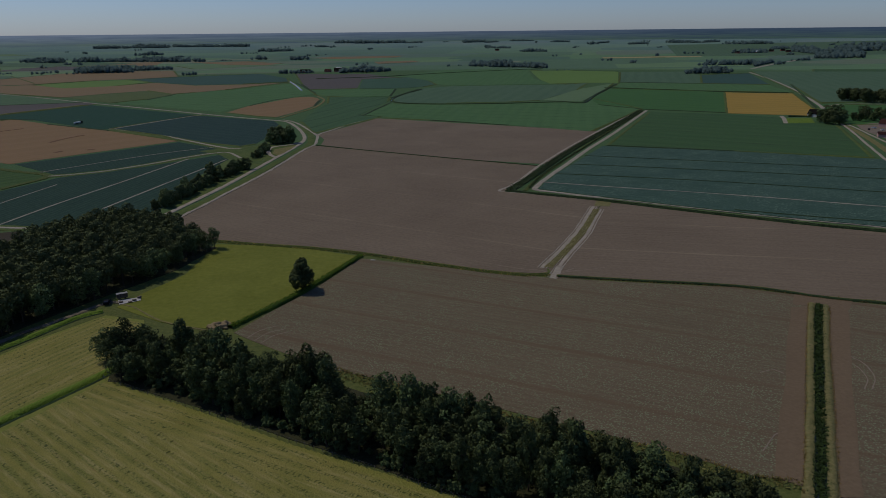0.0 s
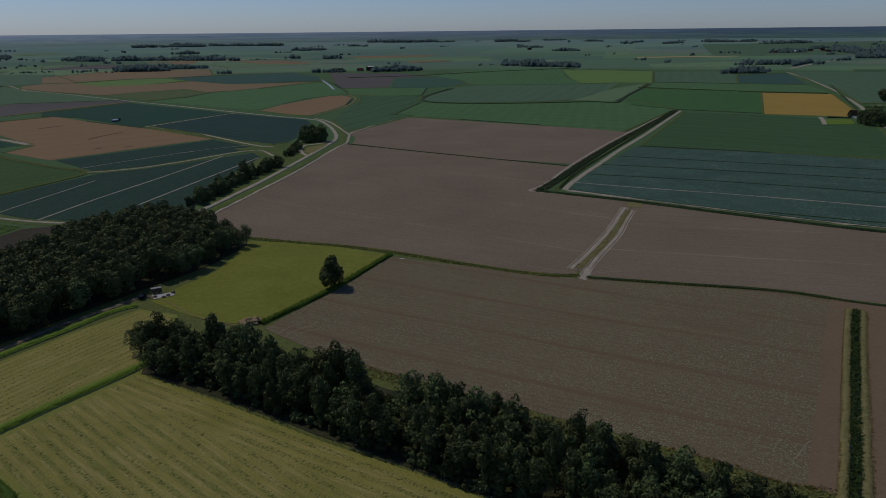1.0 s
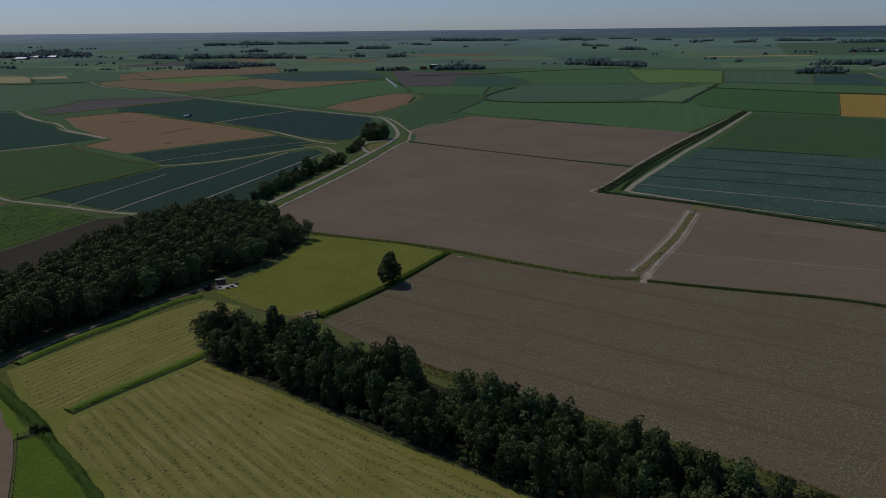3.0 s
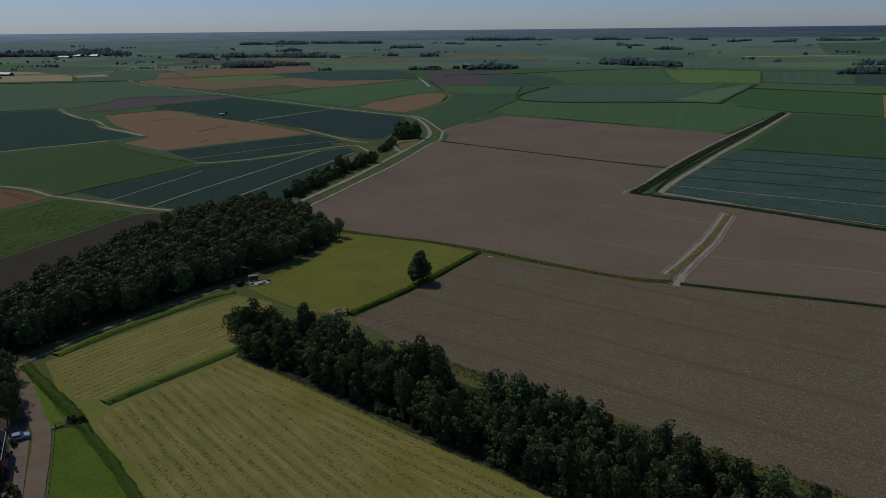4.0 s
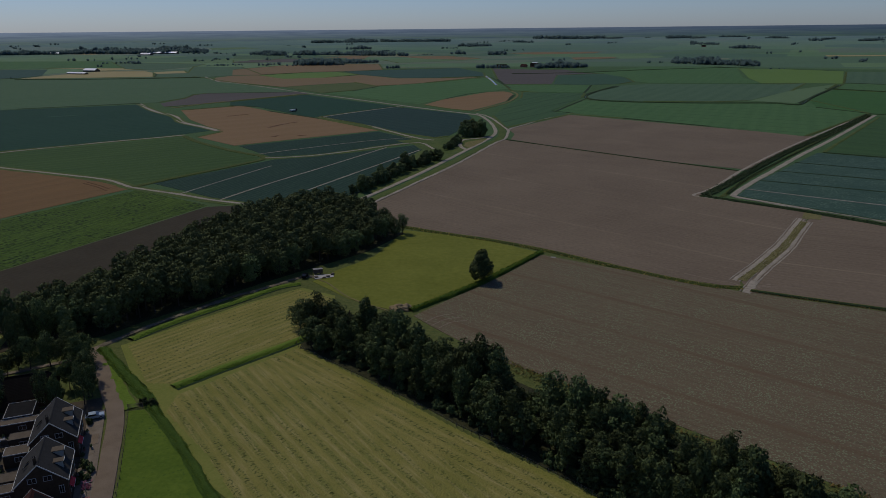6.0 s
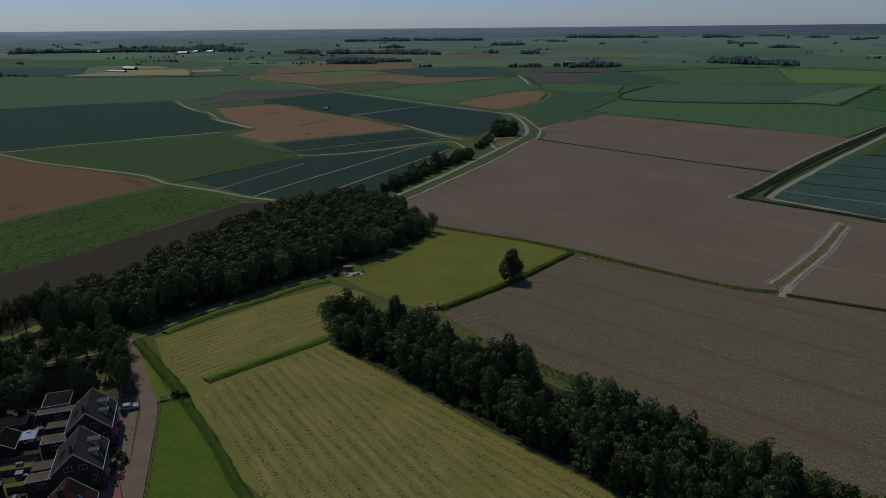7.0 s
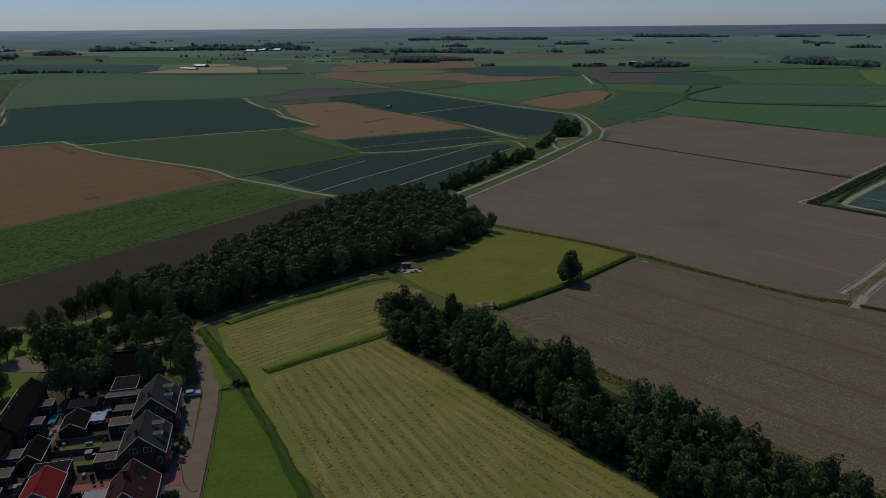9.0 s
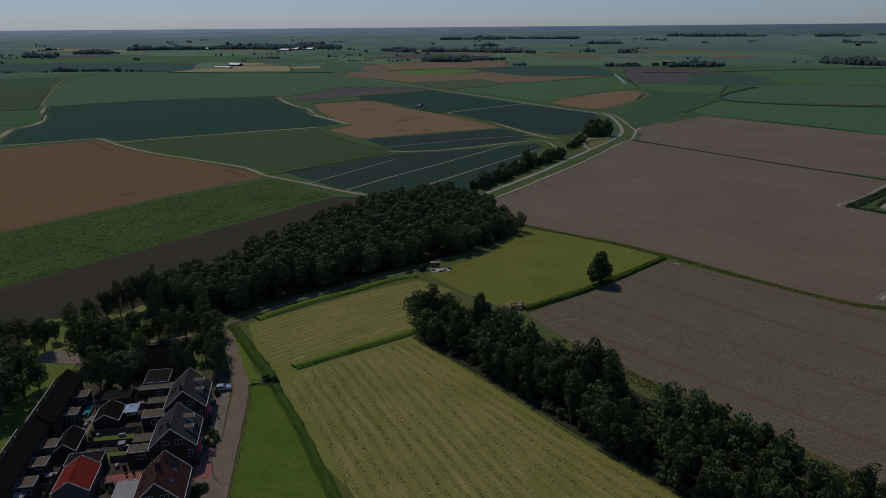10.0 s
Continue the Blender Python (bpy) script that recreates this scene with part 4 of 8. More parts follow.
field("green far field beside a worn track", [(-877.3, 907.8), (-822.6, 944.6), (-634.8, 701.5), (-666.8, 685.1)], M_GREEN_C)
field("pale far strip below a wood", [(-2289.8, 2514.6), (-2242.2, 2620.1), (-1924, 2584.3), (-1769, 2580.2), (-1740.1, 2501.6), (-2036.8, 2466.9)], M_STRAW)
field("pale far strip beside a wood", [(-1540, 2718.2), (-1527.5, 2811.7), (-1435.8, 2783), (-1438.7, 2692.4)], M_STRAW)
field("lilac-brown far strip", [(-768.9, 2291.9), (-628, 2373.4), (-531.8, 2293.1), (-534.2, 2118.2), (-706.2, 2101.1)], M_PURPLE)
field("tan far strip on a green plain", [(108, 2693), (223.7, 2737.7), (466.7, 2728.8), (415.1, 2608.8), (208.7, 2560.3)], M_BROWNFAR)
field("pale far track across a plain", [(1063.3, 2281.3), (1287.7, 2253.6), (1411, 2229.4), (1358.6, 2162.4), (1245.3, 2178.9), (1033.4, 2195.7)], M_STRAW)
field("tan far strip beside scattered bushes", [(-271.8, 2500), (-94, 2511.4), (14, 2277.1), (-34.9, 2173.9), (-151.3, 2271.7)], M_BROWNFAR)
field("dark far strip beside a grove", [(-877.3, 2623.5), (-651, 2594.7), (-449.1, 2527.7), (-404.8, 2271.8), (-628, 2373.4), (-781.4, 2330)], M_GREYCROP)
# added sheet: dimmer light on this side of the plain is in its colour
field("added darker sheet over the far plain beside woods", [(1739.1, 3051.5), (2227.6, 2919.6), (2656.6, 2772.5), (2690.7, 2593.3), (2143.5, 2058.7), (1943.0, 2018.7), (1664.2, 2117.4), (1319.1, 2235.1)], M_GREYCROP)
# ---- roads, tracks and paths ----
LANE = [(-62, 89), (-65.5, 98), (-68, 104.2), (-71.1, 112), (-74.5, 120.8), (-78, 129.6), (-81.1, 137.4), (-84.7, 144.7), (-90.4, 153.1), (-96.7, 162.3), (-103.5, 172.5), (-107.3, 178.5)]
strip("lane", "worn grey-brown asphalt village lane", LANE, 3.9, M_ASPHALT, 0.24, "road", 3.0, 0.15)
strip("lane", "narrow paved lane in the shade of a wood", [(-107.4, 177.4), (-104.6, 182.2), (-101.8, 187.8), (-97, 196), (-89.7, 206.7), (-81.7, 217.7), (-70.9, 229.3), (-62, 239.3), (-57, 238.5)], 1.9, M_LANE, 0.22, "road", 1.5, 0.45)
strip("track", "narrow pale path behind a copse", [(-56.5, 236.9), (-52.4, 233.3), (-47.5, 226.4), (-42, 218.9), (-34, 212.2), (-27.6, 207.7), (-23.7, 209.5)], 0.8, M_VERGE_DRY, 0.2, "track", 4.0, 0.2)
MAIN = [(-540.5, 1430.3), (-464.3, 1290.9), (-427.8, 1254.9), (-360.7, 1177.6), (-247.4, 1037.4), (-168.5, 945.2), (-96.5, 858.2), (-40.9, 793.6), (-11.2, 762), (4, 743.1), (11.1, 708.5), (15.8, 668.6), (17.7, 625.6), (14.9, 594.5), (5.1, 557.8), (-5.8, 522.7), (-20.3, 476.2), (-33.2, 435.2), (-46.7, 397.4), (-56.9, 370.6), (-63.8, 352.5), (-69, 338)]
strip("track", "pale dusty farm road with grass verges", MAIN, 3.1, M_TRACK, 0.30, step=8.0)
strip("verge", "rough green grass verge beside a farm road", [(15.8, 694.5), (22.9, 644), (22.3, 600.7), (17.5, 568.9), (7.1, 540.6), (-13.1, 478), (-29.2, 427.8), (-40.2, 397.1), (-51.2, 369), (-57.8, 351), (-63, 337)], 5.5, M_VERGE_TRACK, 0.26, "verge", 8.0, 0.8)
strip("track", "pale field track beside a verge", [(1.1, 758.9), (9.9, 742.6), (17.8, 708), (25.7, 651.6), (28.8, 628), (27.4, 607.2), (24.2, 577.7), (17.2, 559.9), (6.9, 527.1), (-12.7, 463.2), (-28.7, 419.2), (-42, 382.4), (-50.2, 361.1), (-56.5, 344), (-61, 331)], 2.1, M_TRACK, 0.32, step=4.0, uneven=0.5)
field("rough grass beside a bend in a farm road", [(-64.3, 568.2), (-43.3, 579.1), (-22.7, 587.3), (-12.9, 610), (5.4, 588.6), (15.1, 601.2), (5.1, 557.8), (-9.7, 510.3), (-20.3, 476.2), (-33.2, 435.2), (-46.7, 397.4), (-56.3, 373.3), (-62.6, 384.8), (-61.1, 407.5), (-50.1, 482.3), (-39.3, 522.1), (-49.1, 549.7)], M_VERGE_TRACK, 0.2, "verge", "verge", 1.2)
strip("track", "pale loop track round a grass island", [(-5.7, 520.1), (-11, 536.2), (-12.3, 558.9), (-8, 573.7), (3, 579.2), (13.4, 591.3)], 3.2, M_TRACK, 0.31, step=5.0)
field("grass island inside a track loop", [(-8.9, 538.8), (-7.9, 558.6), (2.9, 569.9), (10.4, 578.7), (2.8, 549.2), (-4.6, 530.5)], M_VERGE_DRY, 0.34, "verge", "verge")
strip("track", "pale field-edge track", [(28.6, 630), (33, 643), (45.9, 666.3), (65.1, 704.1), (95.4, 745.4)], 2.2, M_TRACK, 0.3, step=10.0)
for pts, wide in (
    ([(-479.4, 424.5), (-454.4, 460.4), (-426.8, 488.1), (-403.4, 510.4), (-378.8, 493), (-347.7, 522.7), (-302.8, 563.5), (-267.7, 590.9), (-251.9, 604.8)], 8.2),
    ([(-421.2, 883.7), (-366.9, 802.2), (-319.6, 746.4), (-291.6, 696.2), (-256.1, 658.5), (-232.5, 631.9)], 10),
    ([(-375, 487.8), (-322.5, 456.2), (-268.2, 432.7), (-224.3, 413.2), (-198.1, 391.8), (-165, 374.4), (-138.7, 359.5), (-118, 350.7)], 8.9),
    ([(-148, 488.4), (-120.3, 495.6), (-87.5, 521.9), (-68.8, 541.5), (-44.2, 557.2), (-31.2, 526)], 8.5),
    ([(-161.6, 730.7), (-106.7, 668.1), (-80.5, 631.7), (-46, 578.2), (-31.7, 568.2)], 9),
    ([(-467.6, 452.6), (-502.2, 514.1), (-522.7, 546.8), (-531, 585.7), (-565.8, 635.5), (-599.6, 672.2), (-638.8, 725.6)], 10),
):
    strip("verge", "rough green grass along a farm track", pts, wide, M_VERGE_TRACK, 0.16, "verge", 5.0, 1.1)
strip("track", "pale winding farm track", [(-479.4, 424.5), (-454.4, 460.4), (-426.8, 488.1), (-403.4, 510.4), (-378.8, 493), (-347.7, 522.7), (-302.8, 563.5), (-267.7, 590.9), (-251.9, 604.8)], 3.2, M_TRACK, 0.3, step=12.0)
strip("track", "pale winding farm track beside onions", [(-421.2, 883.7), (-366.9, 802.2), (-319.6, 746.4), (-291.6, 696.2), (-256.1, 658.5), (-232.5, 631.9)], 5.0, M_TRACK, 0.3, step=12.0)
strip("track", "pale farm track round a dark field", [(-467.6, 452.6), (-502.2, 514.1), (-522.7, 546.8), (-531, 585.7), (-565.8, 635.5), (-599.6, 672.2), (-638.8, 725.6)], 5.0, M_TRACK, 0.3, step=12.0)
strip("track", "worn straight farm track", [(-638.8, 725.6), (-681.2, 766.4), (-840.8, 974.5), (-939.8, 1112.2)], 5.0, M_VERGE_DRY, 0.3, step=15.0)
strip("track", "pale farm track behind a wood", [(-375, 487.8), (-322.5, 456.2), (-268.2, 432.7), (-224.3, 413.2), (-198.1, 391.8), (-165, 374.4), (-138.7, 359.5), (-118, 350.7)], 2.4, M_TRACK, 0.3, step=4.0)
strip("verge", "grass verge between crop fields", [(-198.1, 391.8), (-179.5, 427.1), (-159.9, 460.3), (-148.7, 490.8), (-179.3, 517.5), (-225.7, 565.5), (-248.9, 597.6)], 5.0, M_BANK, 0.3, "verge", 10.0)
strip("track", "pale farm track between leek fields", [(-148, 488.4), (-120.3, 495.6), (-87.5, 521.9), (-68.8, 541.5), (-44.2, 557.2), (-31.2, 526)], 2.2, M_TRACK, 0.33, step=10.0)
strip("track", "pale farm track between dark fields", [(-161.6, 738), (-106.7, 672), (-85.8, 640.6), (-64.5, 606.8), (-43, 576), (-33, 570)], 2.6, M_TRACK, 0.33, step=10.0)
strip("track", "pale grass track between dark fields", [(-161.6, 730.7), (-125.6, 785.5), (-87.7, 840.3)], 2.6, M_TRACK, 0.33, step=10.0)
strip("track", "pale dry track round a wheat field", [(51.7, 1042.8), (57.1, 995.0), (52.7, 944.1), (38.0, 877.5), (17.6, 826.5), (-1.9, 778.2)], 3.0, M_VERGE_DRY, 0.33, step=8.0)
strip("track", "pale farm track beside fallow land", [(-358.8, 831), (-326, 904), (-251, 1011.8)], 4.0, M_VERGE_DRY, 0.33, step=14.0)
for pts, w in (([(-162.7, 373.2), (-150.5, 411.1), (-134.9, 458)], 1.0), ([(-135, 360.2), (-119.4, 404.1), (-96.3, 460.3), (-67.7, 533.3)], 1.3), ([(-93.5, 384.2), (-73.3, 437.9), (-41.2, 521.7)], 1.2), ([(-157.2, 504.8), (-128.9, 531.6), (-90.1, 564.8), (-51.3, 587)], 1.0)):
    strip("furrow", "pale dry furrow through a leek field", pts, w, M_TRACK, 0.3, "track", 10.0, 0.15)
for pts in ([(146.4, 388), (184.4, 361.1), (233.8, 328), (289.2, 285)], ):
    strip("furrow", "pale dry furrow through a cabbage field", pts, 1.2, M_TRACK, 0.32, "track", 10.0, 0.15)
for pts in ([(164.6, 410.1), (227.4, 374.2), (278, 340), (315.6, 312.8)], [(186.1, 439.1), (245.6, 405.1), (344.7, 343.2)], [(208.9, 467.9), (293.2, 415.1), (368.6, 368.3)], [(214.2, 299.2), (243.6, 276.3), (266.7, 261.5)]):
    strip("furrow", "dark bare furrow through a cabbage field", pts, 1.6, M_BANK_DARK, 0.32, "track", 10.0, 0.15)
for pts, wide in (([(150.4, 323.8), (136.5, 301.6), (124.3, 282.7), (106.3, 257.8), (98.2, 247.5), (90.8, 237.9)], 1.7), ([(149.0, 324.6), (135.1, 302.5), (123.0, 283.6), (105.0, 258.8), (96.9, 248.5), (89.5, 238.9)], 0.5), ([(151.8, 322.9), (137.9, 300.7), (125.7, 281.7), (107.7, 256.8), (99.5, 246.5), (92.1, 236.9)], 0.5), ([(151.6, 317.7), (137.9, 295.8), (125.1, 275.3), (107.4, 251.5), (98.9, 239.3), (90.6, 226.7)], 1.5), ([(150.2, 318.5), (136.5, 296.6), (123.8, 276.2), (106.1, 252.4), (97.6, 240.2), (89.3, 227.6)], 0.5), ([(152.9, 316.9), (139.2, 295.0), (126.3, 274.4), (108.6, 250.6), (100.1, 238.5), (91.9, 225.9)], 0.6)):
    strip("track", "pale rutted track between brown fields", pts, wide, M_TRACK, 0.18, step=1.2, uneven=0.32)
for pts in ([(102.1, 234.3), (95.7, 231.2), (91.4, 227.1)], [(113.9, 232.6), (106.7, 231.8), (97.5, 231.4), (92.7, 227.5)], [(75.7, 245.3), (84.5, 238.2), (90.3, 234.6), (90.9, 227.9)]):
    strip("wheel_track", "thin pale rut turning off a field track", pts, 0.45, M_WHEELMARK, 0.125, step=2.0, uneven=0.2)
strip("track", "pale worn end of a rutted track", [(98.4, 238), (93.9, 231.1), (90.4, 225.5)], 3.0, M_TRACK, 0.19, step=1.2, uneven=0.5)
strip("verge", "dry olive grass strip between two tracks", [(149.5, 317.8), (136.8, 297.7), (124.8, 279.2), (106.8, 254.4), (100.1, 246.2), (93.4, 237.9)], 3.0, M_VERGE_DRY, 0.2, "verge", 1.2, 0.6)
strip("track", "pale field-edge track beside a ditch", [(133, 357.5), (118.5, 368.5), (115.9, 372.9), (126.4, 383.5), (140.5, 403.8), (167.3, 444.4), (216.5, 512.3), (274.6, 587.4), (392, 735.9)], 1.9, M_TRACK, 0.2, step=2.0, uneven=0.4)
strip("track", "pale field-edge track beside cabbages", [(161.8, 341.9), (148.1, 355.8), (137.4, 367.5), (137.6, 374), (155.7, 401.4), (183.6, 439.8), (225.7, 497.9), (283, 573.2), (396.2, 728.2)], 3.2, M_TRACK, 0.2, step=2.0, uneven=0.4)
strip("track", "pale dry edge below a cabbage field", [(135.8, 366.7), (161.8, 341.9), (191.3, 312.7), (228.8, 277), (258.2, 252.6), (283.9, 223.8)], 1.3, M_TRACK, 0.3, "track", 3.0, 0.5)
strip("road", "pale farm road towards a farmyard", [(954.0, 1332.4), (890.0, 1202.8), (789.4, 1015.5), (704.6, 869.5), (636.9, 759.4), (602.4, 705.5), (587.4, 684.0)], 4.5, M_TRACK, 0.3, "road", 15.0)
strip("track", "pale field track behind a farmyard", [(595.9, 694.2), (626.7, 714.6), (657.2, 718.6), (690.4, 703.7)], 3.4, M_TRACK, 0.3, "track", 12.0)
strip("road", "pale farm road past a farmyard", [(510.3, 569.3), (483.5, 527.2), (442.5, 466.5), (397.1, 399.0), (361.5, 347.4)], 2.0, M_TRACK, 0.3, "road", 5.0)
strip("road", "pale concrete farmyard drive", [(511.1, 564.5), (501.2, 541.9), (477.8, 499.1), (458.0, 461.9), (435.9, 422.6)], 1.8, M_TRACK, 0.31, "road", 5.0)
strip("verge", "dry grass between two farm drives", [(503.1, 558.2), (487.1, 526.1), (458.1, 477.8), (427.8, 430.3), (395.3, 381.5)], 5.0, M_VERGE_DRY, 0.22, "verge", 5.0, 0.5)
strip("track", "short pale farm track", [(498.4, 637.0), (487.6, 619.5), (462.9, 584.1)], 4.0, M_TRACK, 0.3, step=12.0, uneven=0.1)
field("bright mown grass beside a farmhouse", [(462.9, 584.1), (488.7, 619.2), (512.9, 611.4), (490.9, 579.9)], M_LUSH, 0.3, "lawn", "lawn", 0.5)
ribbon("hedge", "low clipped dark hedge beside a farmhouse", [(502.0, 630.5), (511.9, 627.3), (518.5, 619.9)], [(-0.9, 0.0), (-0.8, 1.2), (0.0, 1.5), (0.8, 1.2), (0.9, 0.0)], M_BANK_DARK, 3.0, "hedge", uneven=0.2)
field("bare brown headland beside a ditch", [(153.7, 180.8), (159.6, 180.3), (129.4, 143.6), (109.5, 119.6), (93, 99.7), (89.8, 103.4), (113.5, 132)], M_HEADLAND, 0.17, "field", "headland", 0.8)
field("bare brown headland beyond a ditch", [(166.2, 178.6), (171, 176.4), (126, 123.3), (101.9, 93.9), (97.6, 95), (116.1, 118), (137.9, 145)], M_HEADLAND, 0.17, "field", "headland", 0.8)
field("dry olive grass at the head of a double track", [(151, 324), (157.4, 335.6), (163, 330), (158.5, 321.5)], M_VERGE_DRY, 0.15, "verge", "verge", 0.4)
field("bare brown corner between two ditches", [(156, 183), (163.5, 191.6), (177, 181), (170, 174.5)], M_HEADLAND, 0.14, "field", "headland", 0.4)
strip("road", "pale far road", [(1049, 1460.4), (1289.2, 1679.9), (1593.5, 1925.1), (1801.5, 2024.5)], 9.0, M_TRACK, 0.4, "road", 30.0)

for pts in ([(-398, 489.8), (-371.7, 468.8), (-351.7, 456.3)], [(-400.3, 495.4), (-373.6, 473.9), (-353.4, 461.2)], [(-231.9, 402.2), (-219.6, 393.3), (-207.1, 381.5)], [(-232, 406), (-219.7, 396.9), (-207.8, 386.6)]):
    strip("wheel_track", "dark wheel track through ripe wheat", pts, 0.9, M_WHEAT_DARK, 0.26, "track", 8.0, 0.15)
for pts in ([(-191.8, 650.8), (-185.8, 673.7), (-174.9, 693.9)], [(-171.5, 591.6), (-168.6, 599.2)], [(-262.2, 743.2), (-245.9, 762.7)], [(-151, 598.4), (-145.1, 602.9)], [(-250.3, 326.4), (-247.7, 333.9)]):
    strip("flattened_grain", "dark flattened patch in ripe wheat", pts, 3.0, M_WHEAT_DARK, 0.26, "crop", 8.0, 0.8)
strip("furrow", "pale thin streak in an onion field", [(-457.8, 744.7), (-431.1, 760.9)], 5.0, M_GREYGREEN, 0.26, "track", 15.0, 0.8)
for pts in ([(-14.9, 198.6), (-11.4, 203.3), (-6.8, 205.6)], [(-12.9, 196.1), (-9.1, 200.9), (-4, 202.7)], [(-10.9, 194), (-7.1, 198.8), (-2.4, 200.1)], [(142.3, 143.9), (142.1, 139.8), (139.4, 134), (134.6, 129.7)], [(145.2, 146), (145.3, 141.4), (142.1, 134.6), (136.5, 129.2)], [(115.6, 143.7), (120.2, 144.2), (121.2, 141.7)], [(93.2, 112), (100.1, 117.1), (102.4, 117.7)]):
    strip("wheel_track", "pale curved wheel mark in bare soil", pts, 0.4, M_WHEELMARK, 0.13, "track", 1.5, 0.15)

# ---- ditches ----
NORTH_DITCH = [(-33.7, 308), (-13.3, 296.5), (9.7, 284.6), (29.2, 271.5), (49, 255), (67.6, 240.5), (82.2, 231.4), (91, 230.5)]
ditch("grassy ditch along a brown field", NORTH_DITCH, 2.6, M_BANK)
EAST_DITCH = [(92.7, 227.5), (122.5, 214.2), (140, 206.7), (156, 197.9), (166.3, 188.5), (175.8, 181.8), (185.4, 176.3), (208.9, 159.6)]
ditch("grassy ditch between two brown fields", EAST_DITCH, 1.6, M_BANK_DARK)
for pts in ([(-33.0, 309.3), (-12.6, 297.8), (10.5, 285.9), (30.1, 272.7), (49.9, 256.2), (68.5, 241.7), (82.8, 232.8), (91.2, 232.0)], [(93.2, 228.6), (123.0, 215.3), (140.5, 207.8), (156.7, 198.9), (167.1, 189.4), (176.4, 182.8), (186.1, 177.3), (209.6, 160.6)]):
    strip("verge", "dry yellow grass along a field ditch", pts, 1.0, M_VERGE_DRY, 0.3, "verge", 2.0, 0.5)
ditch("thin grass strip across a brown field", [(25, 571.9), (57.3, 538.8), (114.8, 482.7), (162.2, 439.3)], 1.2, M_BANK_DARK, water=0.1)
CROSS_DITCH = [(121.5, 370.6), (144.8, 402.6), (174.2, 444.7), (218.5, 505.8), (277.8, 582.5), (390.9, 729.9)]
ditch("deep bushy ditch between brown and cabbage fields", CROSS_DITCH, 5.0, M_BANK_DARK, crest=0.9)
strip("verge", "dark grass bank beside a deep ditch", [(129.5, 368.5), (148.9, 399.6), (175.5, 437.7), (220.4, 499.5), (276.9, 575), (389.9, 724)], 2.6, M_BANK, 0.2, "verge", 4.0, 0.6)
SOUTH_DITCH = [(118.6, 369.9), (135.3, 356.4), (159, 335.8), (187.6, 306.3), (211.8, 282.6), (232.8, 263.3), (253, 247.2), (280.9, 221.2)]
ditch("overgrown ditch below a cabbage field", SOUTH_DITCH, 3.4, M_BANK_DARK, crest=0.7)
RIGHT_DITCH = [(163.9, 180.7), (145.1, 158.2), (126, 134.8), (111.2, 116.7), (94, 95.8), (85.6, 85.4)]
ditch("green reedy ditch with dry weedy edges", RIGHT_DITCH, 6.4, M_VERGE_DRY, 0.6, water=0.3)
ditch("curved ditch round a green field", [(216.1, 1114.6), (176, 1038.8), (146.7, 962.2), (144.7, 912), (180.2, 876.4), (262.1, 856.3), (349.3, 850.1), (364.6, 829.1), (431.2, 937.4), (544.8, 1109.4)], 5.0, M_BANK_DARK, crest=1.0, step=12, water=0.06)
ditch("straight far ditch", [(495.8, 1047.9), (576.9, 969.9), (619.8, 921.1), (691.2, 874.3)], 4.0, M_BANK_DARK, crest=1.0, step=20, water=0.06)
ditch("long far ditch", [(-901, 1383.1), (-703.4, 1378.9), (-542.9, 1410.6)], 6.0, M_BANK_DARK, crest=1.2, step=30, water=0.06)
ditch("shining far canal", [(17.8, 1417.8), (27.9, 1277.1), (33.5, 1161.6)], 5.0, M_TRACK, crest=0.4, step=15, water=0.4)
ditch("far ditch between green fields", [(72.4, 1460.5), (211.3, 1483.6), (376.3, 1573.6), (619.8, 1656.8)], 4.0, M_BANK_DARK, crest=1.0, step=25, water=0.06)
ribbon("verge", "long green grass strip between hay fields", [(-75.3, 155.8), (-66.6, 166.2), (-54.5, 179.6), (-46.6, 189.9)], [(-2.0, 0.0), (-1.5, 0.4), (-0.4, 0.7), (1.0, 0.75), (1.35, 0.1), (1.6, 0.03)], M_LUSH, 2.0, "verge", uneven=0.25)
ribbon("ditch", "narrow dark ditch below a grass strip", [(-75.3, 155.8), (-66.6, 166.2), (-54.5, 179.6), (-46.6, 189.9)], [(1.2, 0.1), (1.5, 0.2), (2.2, 0.2), (2.45, 0.05)], M_BANK_DARK, 2.0, "ditch", uneven=0.2)
ribbon("ditch", "narrow dark ditch below a lane verge", [(-99.5, 183.7), (-95.1, 191.9), (-87.9, 202.3), (-77, 215.8), (-68.3, 227.4), (-61.5, 231.7)], [(1.2, 0.1), (1.4, 0.19), (1.8, 0.19), (2.0, 0.05)], M_BANK_DARK, 2.0, "ditch", uneven=0.2)
ribbon("verge", "long green grass strip beside a shaded lane", [(-99.5, 183.7), (-95.1, 191.9), (-87.9, 202.3), (-77, 215.8), (-68.3, 227.4), (-61.5, 231.7)], [(-1.7, 0.0), (-1.2, 0.4), (-0.3, 0.7), (0.9, 0.7), (1.3, 0.1), (1.6, 0.0)], M_LUSH, 2.0, "verge", uneven=0.25)
ribbon("reed_bed", "dense green reeds in a ditch beside a hay field", [(-77.2, 147), (-71, 139.5), (-64.4, 131.9), (-53.1, 117), (-44.9, 106.4), (-36, 94)], [(-1.3, 0.0), (-1.1, 0.1), (-0.8, 0.75), (-0.1, 0.95), (0.7, 0.7), (1.2, 0.25), (1.6, 0.0)], M_REEDBED, 0.8, "reeds", uneven=0.5)
